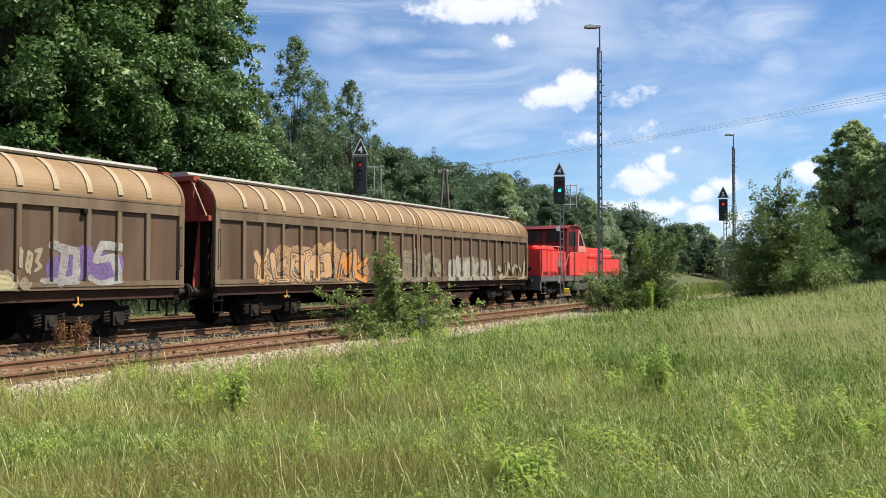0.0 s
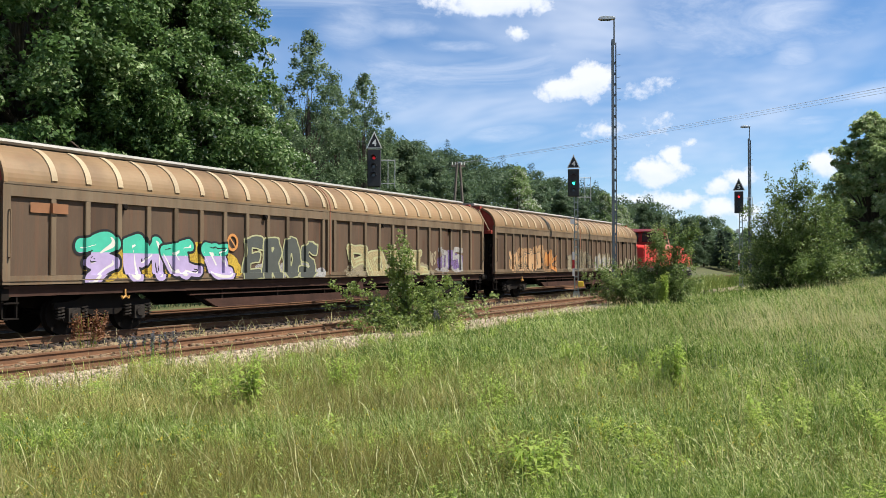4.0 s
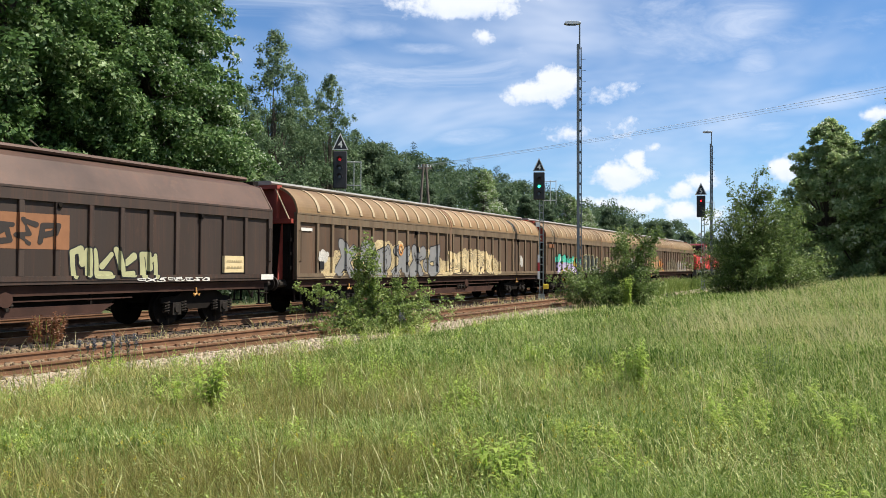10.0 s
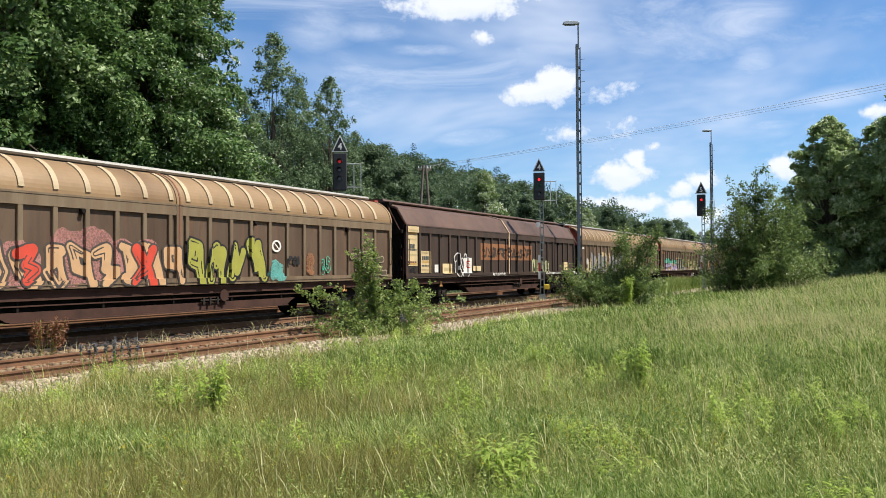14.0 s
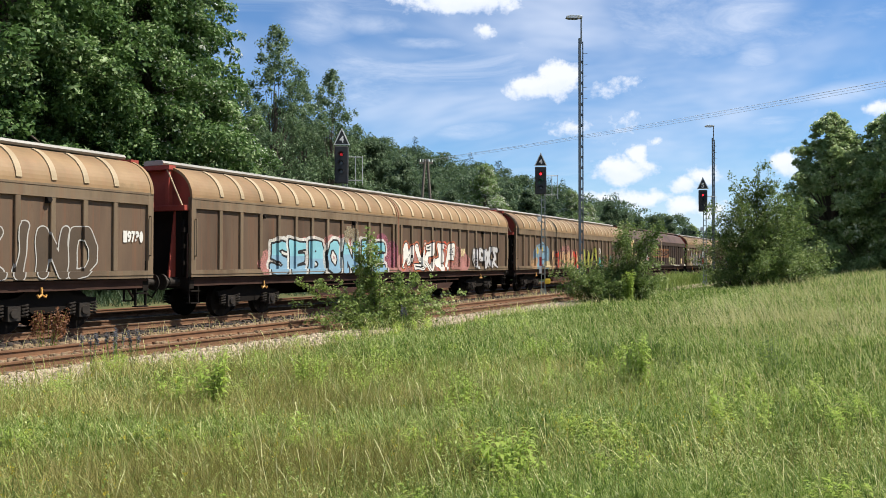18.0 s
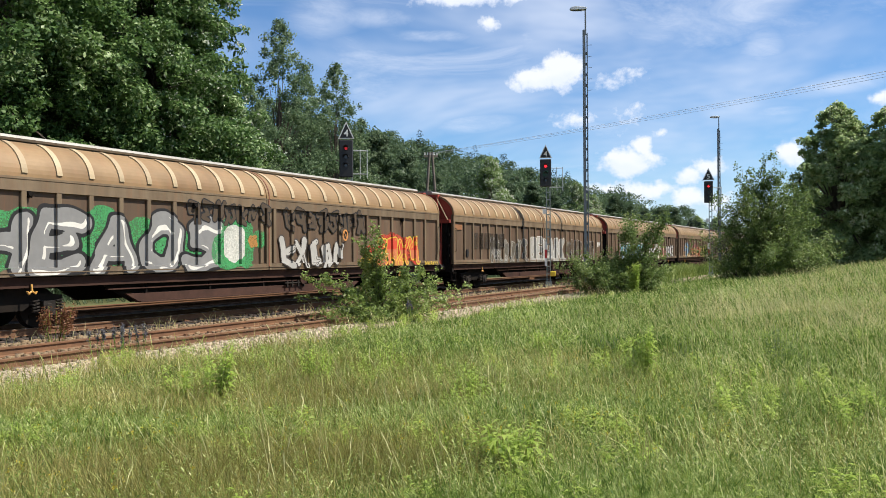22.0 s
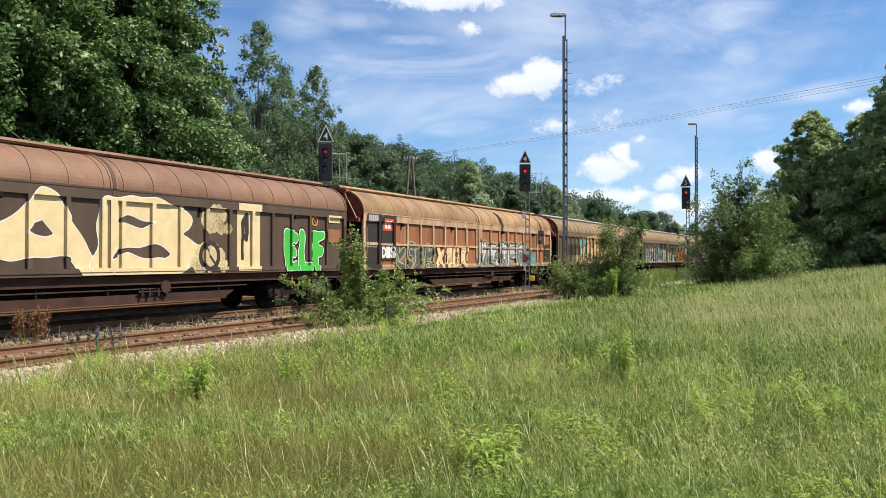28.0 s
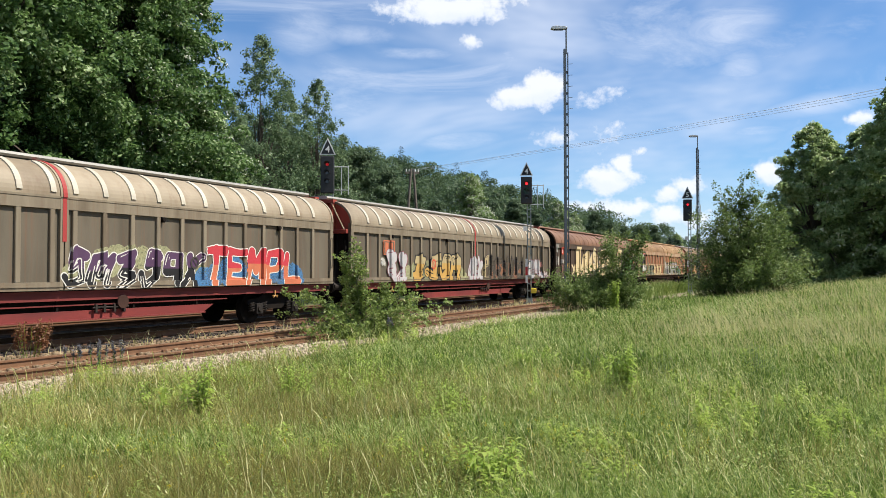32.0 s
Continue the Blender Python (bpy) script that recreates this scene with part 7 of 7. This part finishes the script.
letters(w, 0.75, 5.33, 2.40, 3.17, 8, "panel_brown", "black", 97)
letters(w, 0.58, 4.02, 1.24, 2.21, 5, "chalk", "dim", 98)
cloud(w, 5.05, 9.48, 1.19, 2.51, "scarlet", 99)
cloud(w, 4.98, 6.09, 1.20, 1.67, "yellow", 100)
letters(w, 5.92, 9.17, 1.20, 2.43, 4, "scarlet", "yellow", 101, "coral", fat=0.22)
letters(w, 9.53, 10.66, 1.20, 1.36, 7, "yellow", None, 102)
ring(w, 3.88, 4.21, 2.10, 2.50, "orange")
w = WAGONS[8]
cloud(w, -7.6, 0.6, 1.2, 3.30, "apricot", 110)
cloud(w, -6.4, -4.2, 1.6, 3.1, "teal", 109)
cloud(w, -3.2, -0.6, 1.5, 3.25, "ochre", 111)
cloud(w, -0.09, 7.71, 1.26, 3.03, "rusty", 112)
letters(w, -5.9, 0.18, 1.19, 2.70, 6, "apricot", "black", 113, "peach", fat=0.22, cap=0.135, edge=0.04, block=True, slant=0.2)
letters(w, 0.32, 7.16, 1.22, 2.85, 6, "peach", "dim", 114, "apricot", fat=0.22, cap=0.135, edge=0.04)
letters(w, 9.08, 9.78, 1.36, 2.42, 2, "panel_brown", "cream", 115)
letters(w, 10.00, 10.63, 1.23, 2.56, 2, "panel_brown", "faded", 116)
bars(w, -8.84, -6.26, 1.86, 2.55, 6, "panel_dim")
plate(w, -9.78, -9.51, 1.61, 1.82, "offwhite")
tag(w, -2.2, -1.2, 0.6, 0.85, 5, "chalk", -1.275, 8)
w = WAGONS[9]
cloud(w, -0.42, 8.20, 1.19, 2.54, "teal", 121)
letters(w, -0.31, 6.60, 1.19, 2.5, 5, "pale_grey", "black", 122, "silver", fat=0.25, cap=0.15, edge=0.05, shine="offwhite", halo="limepale")
plate(w, 8.34, 9.32, 2.49, 3.25, "panel_dark")
ring(w, 8.58, 9.03, 2.66, 3.08, "orange")
plate(w, 9.48, 10.49, 1.46, 2.44, "panel_dark")
letters(w, 6.50, 7.00, 1.21, 1.88, 3, "black", None, 123)
plate(w, -10.40, -9.35, 1.24, 3.31, "panel_dark")
bars(w, -10.36, -9.63, 3.01, 3.27, 5, "chalk")
bars(w, -10.35, -9.57, 2.04, 2.23, 4, "chalk")
plate(w, -9.29, -8.25, 1.54, 3.30, "panel_dark")
plate(w, -9.16, -8.46, 2.70, 3.17, "scarlet")
bars(w, -9.06, -8.57, 2.78, 3.09, 2, "offwhite")
word(w, -9.25, -8.31, 1.62, 2.09, "DIS", "offwhite", None)
letters(w, -8.28, -4.78, 1.22, 2.37, 4, "slate", "limepale", 124, fat=0.22)
letters(w, -4.62, -1.36, 1.19, 2.34, 4, "cream", "rusty", 125)
w = WAGONS[10]
plate(w, -6.06, -5.00, 1.23, 3.21, "cream")
letters(w, -7.03, -5.99, 1.28, 2.16, 1, "cream", None, 131, fat=0.25)
letters(w, -5.01, -3.2, 1.20, 3.05, 1, "cream", "panel_dark", 133, fat=0.22, cap=0.16)
letters(w, -3.7, 3.0, 1.19, 3.30, 2, "cream", "offwhite", 134, text="AB", fat=0.24, cap=0.135, edge=0.012, slant=0.12)
cloud(w, 2.85, 4.3, 2.3, 3.22, "cream", 137)
cloud(w, 2.6, 4.2, 1.19, 2.1, "cream", 139)
plate(w, 4.58, 5.64, 1.24, 3.26, "cream")
ring(w, 3.00, 3.87, 1.23, 2.13, "panel_dark")
letters(w, 4.71, 5.16, 1.62, 3.03, 1, "panel_dark", None, 138)
letters(w, 6.85, 9.15, 1.19, 2.62, 3, "leafgreen", "offwhite", 132, text="ELF", fat=0.29, cap=0.115, edge=0.022, slant=0.0, halo="black")
ring(w, 8.32, 8.69, 2.71, 3.04, "orange")
plate(w, 9.22, 10.03, 2.86, 3.11, "cream")
plate(w, 9.20, 10.07, 2.17, 2.63, "rusty")
plate(w, -9.28, -8.68, 2.65, 3.10, "scarlet")
bars(w, -9.18, -8.78, 2.73, 3.01, 2, "offwhite")
ring(w, -8.01, -7.62, 2.65, 3.11, "orange")
letters(w, -8.31, -7.46, 1.83, 2.21, 4, "yellow", None, 140)
letters(w, -9.44, -8.54, 1.56, 2.00, 4, "panel_dark", "rose", 141)
bars(w, -9.30, -8.64, 2.09, 2.33, 6, "chalk")
bars(w, -10.33, -9.79, 2.75, 3.24, 3, "chalk")
bars(w, -10.32, -9.60, 1.96, 2.49, 3, "chalk")
w = WAGONS[11]
cloud(w, -7.25, -0.77, 1.19, 2.21, "limepale", 151)
letters(w, -6.09, -1.48, 1.22, 2.5, 4, "sand", "black", 152, "ochre", fat=0.24, cap=0.13, edge=0.045, block=True, slant=0.3)
ring(w, -4.43, -4.02, 1.68, 2.13, "scarlet")
letters(w, -0.64, 0.96, 1.19, 2.4, 2, "pale_grey", "magenta", 153, fat=0.3, cap=0.16, edge=0.02)
letters(w, 1.00, 1.94, 1.36, 2.44, 1, "sand", "dim", 154)
cloud(w, 1.83, 6.90, 1.25, 2.3, "faded_rust", 156)
letters(w, 1.66, 7.17, 1.21, 2.48, 6, "panel_grey", "dim", 155, None, True)
letters(w, 7.38, 9.06, 1.19, 2.35, 2, "pale_grey", "magenta", 157, fat=0.3, cap=0.16, edge=0.02)
letters(w, 8.99, 10.40, 1.21, 1.62, 5, "pale_grey", "magenta", 158)
cloud(w, 9.06, 9.69, 1.81, 2.18, "rose", 159)
plate(w, -8.56, -7.70, 2.24, 2.82, "coral")
plate(w, -8.51, -7.75, 2.29, 2.77, "panel_grey")
bars(w, -8.46, -7.80, 2.33, 2.73, 2, "coral")
cloud(w, -8.85, -8.37, 1.78, 2.23, "offwhite", 160)
letters(w, -8.3, -6.7, 1.19, 2.5, 2, "pale_grey", "magenta", 161, fat=0.3, cap=0.16, edge=0.02)
w = WAGONS[12]
cloud(w, -0.15, 4.67, 1.39, 2.34, "limepale", 171)
letters(w, -0.08, 4.52, 1.19, 2.25, 6, "purple", "offwhite", 172, "black", fat=0.21, edge=0.025, slant=0.3)
cloud(w, 4.22, 9.29, 1.19, 2.16, "azure", 173)
letters(w, 4.6, 9.05, 1.19, 2.4, 5, "crimson", "offwhite", 174, "coral", text="TEMPL", fat=0.2, edge=0.025, slant=0.12)
ring(w, 4.07, 4.39, 1.67, 2.03, "dim")

# ---- the train's run ----
RUN = [(0, -0.00), (1, 3.67), (2, 7.63), (3, 11.89), (4, 16.45), (5, 21.31), (6, 26.49), (7, 31.98), (8, 37.78), (9, 43.89), (10, 50.33), (11, 57.11), (12, 64.22), (13, 71.67), (14, 79.45), (15, 87.55), (16, 95.94), (17, 104.62), (18, 113.58), (19, 122.79), (20, 132.25), (21, 141.96), (22, 151.89), (23, 162.04), (24, 172.39), (25, 182.90), (26, 193.56), (27, 204.34), (28, 215.20), (29, 226.12), (30, 237.07), (31, 248.04), (32, 259.02)]


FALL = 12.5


def wheel_rows(ax):
    """Rows of a rolling wheelset in its bogie, short enough that it never turns 90 degrees between two."""
    ts, ss = np.array([t for t, _ in RUN]), np.array([s for _, s in RUN])
    fine = np.arange(0, 961)
    run = np.interp(fine / 30, ts, ss)
    rows, last = [], None
    for i in fine:
        if last is None or i == 960 or run[min(i + 1, 960)] - run[last] > 0.66:
            rows.append((i / 30, pose(ax, 0, 0.46, 0, math.degrees(run[i] / 0.46) % 360, 0)))
            last = i
    return rows


def motions():
    # the second signal falls from green to red as the train passes: added shutters swing over lamps that stay lit
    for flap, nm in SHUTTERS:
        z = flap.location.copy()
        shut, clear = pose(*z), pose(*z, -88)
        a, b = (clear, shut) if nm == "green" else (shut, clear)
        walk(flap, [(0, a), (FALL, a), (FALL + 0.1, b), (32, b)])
    for w, front, length in zip(WAGONS, FRONTS, LENGTHS):
        walk(w, [(t, pose(front - length / 2 + s, TRAIN_Y, 0)) for t, s in RUN])
    walk(LOCO, [(t, pose(47.35 + s, TRAIN_Y, 0)) for t, s in RUN])
    # all wheels of the train roll alike
    for ax in (-0.9, 0.9):
        rolling = [o for w in [LOCO] + WAGONS for b in w.children if b.name.startswith("bogie") for o in b.children
                   if o.name.startswith("wheelset") and o.location.x * ax > 0]
        walk(rolling[0], wheel_rows(ax))
        first = rolling[0].animation_data
        for o in rolling[1:]:
            o.rotation_mode = "QUATERNION"
            keys = o.animation_data_create()
            keys.action, keys.action_slot = first.action, first.action_slot


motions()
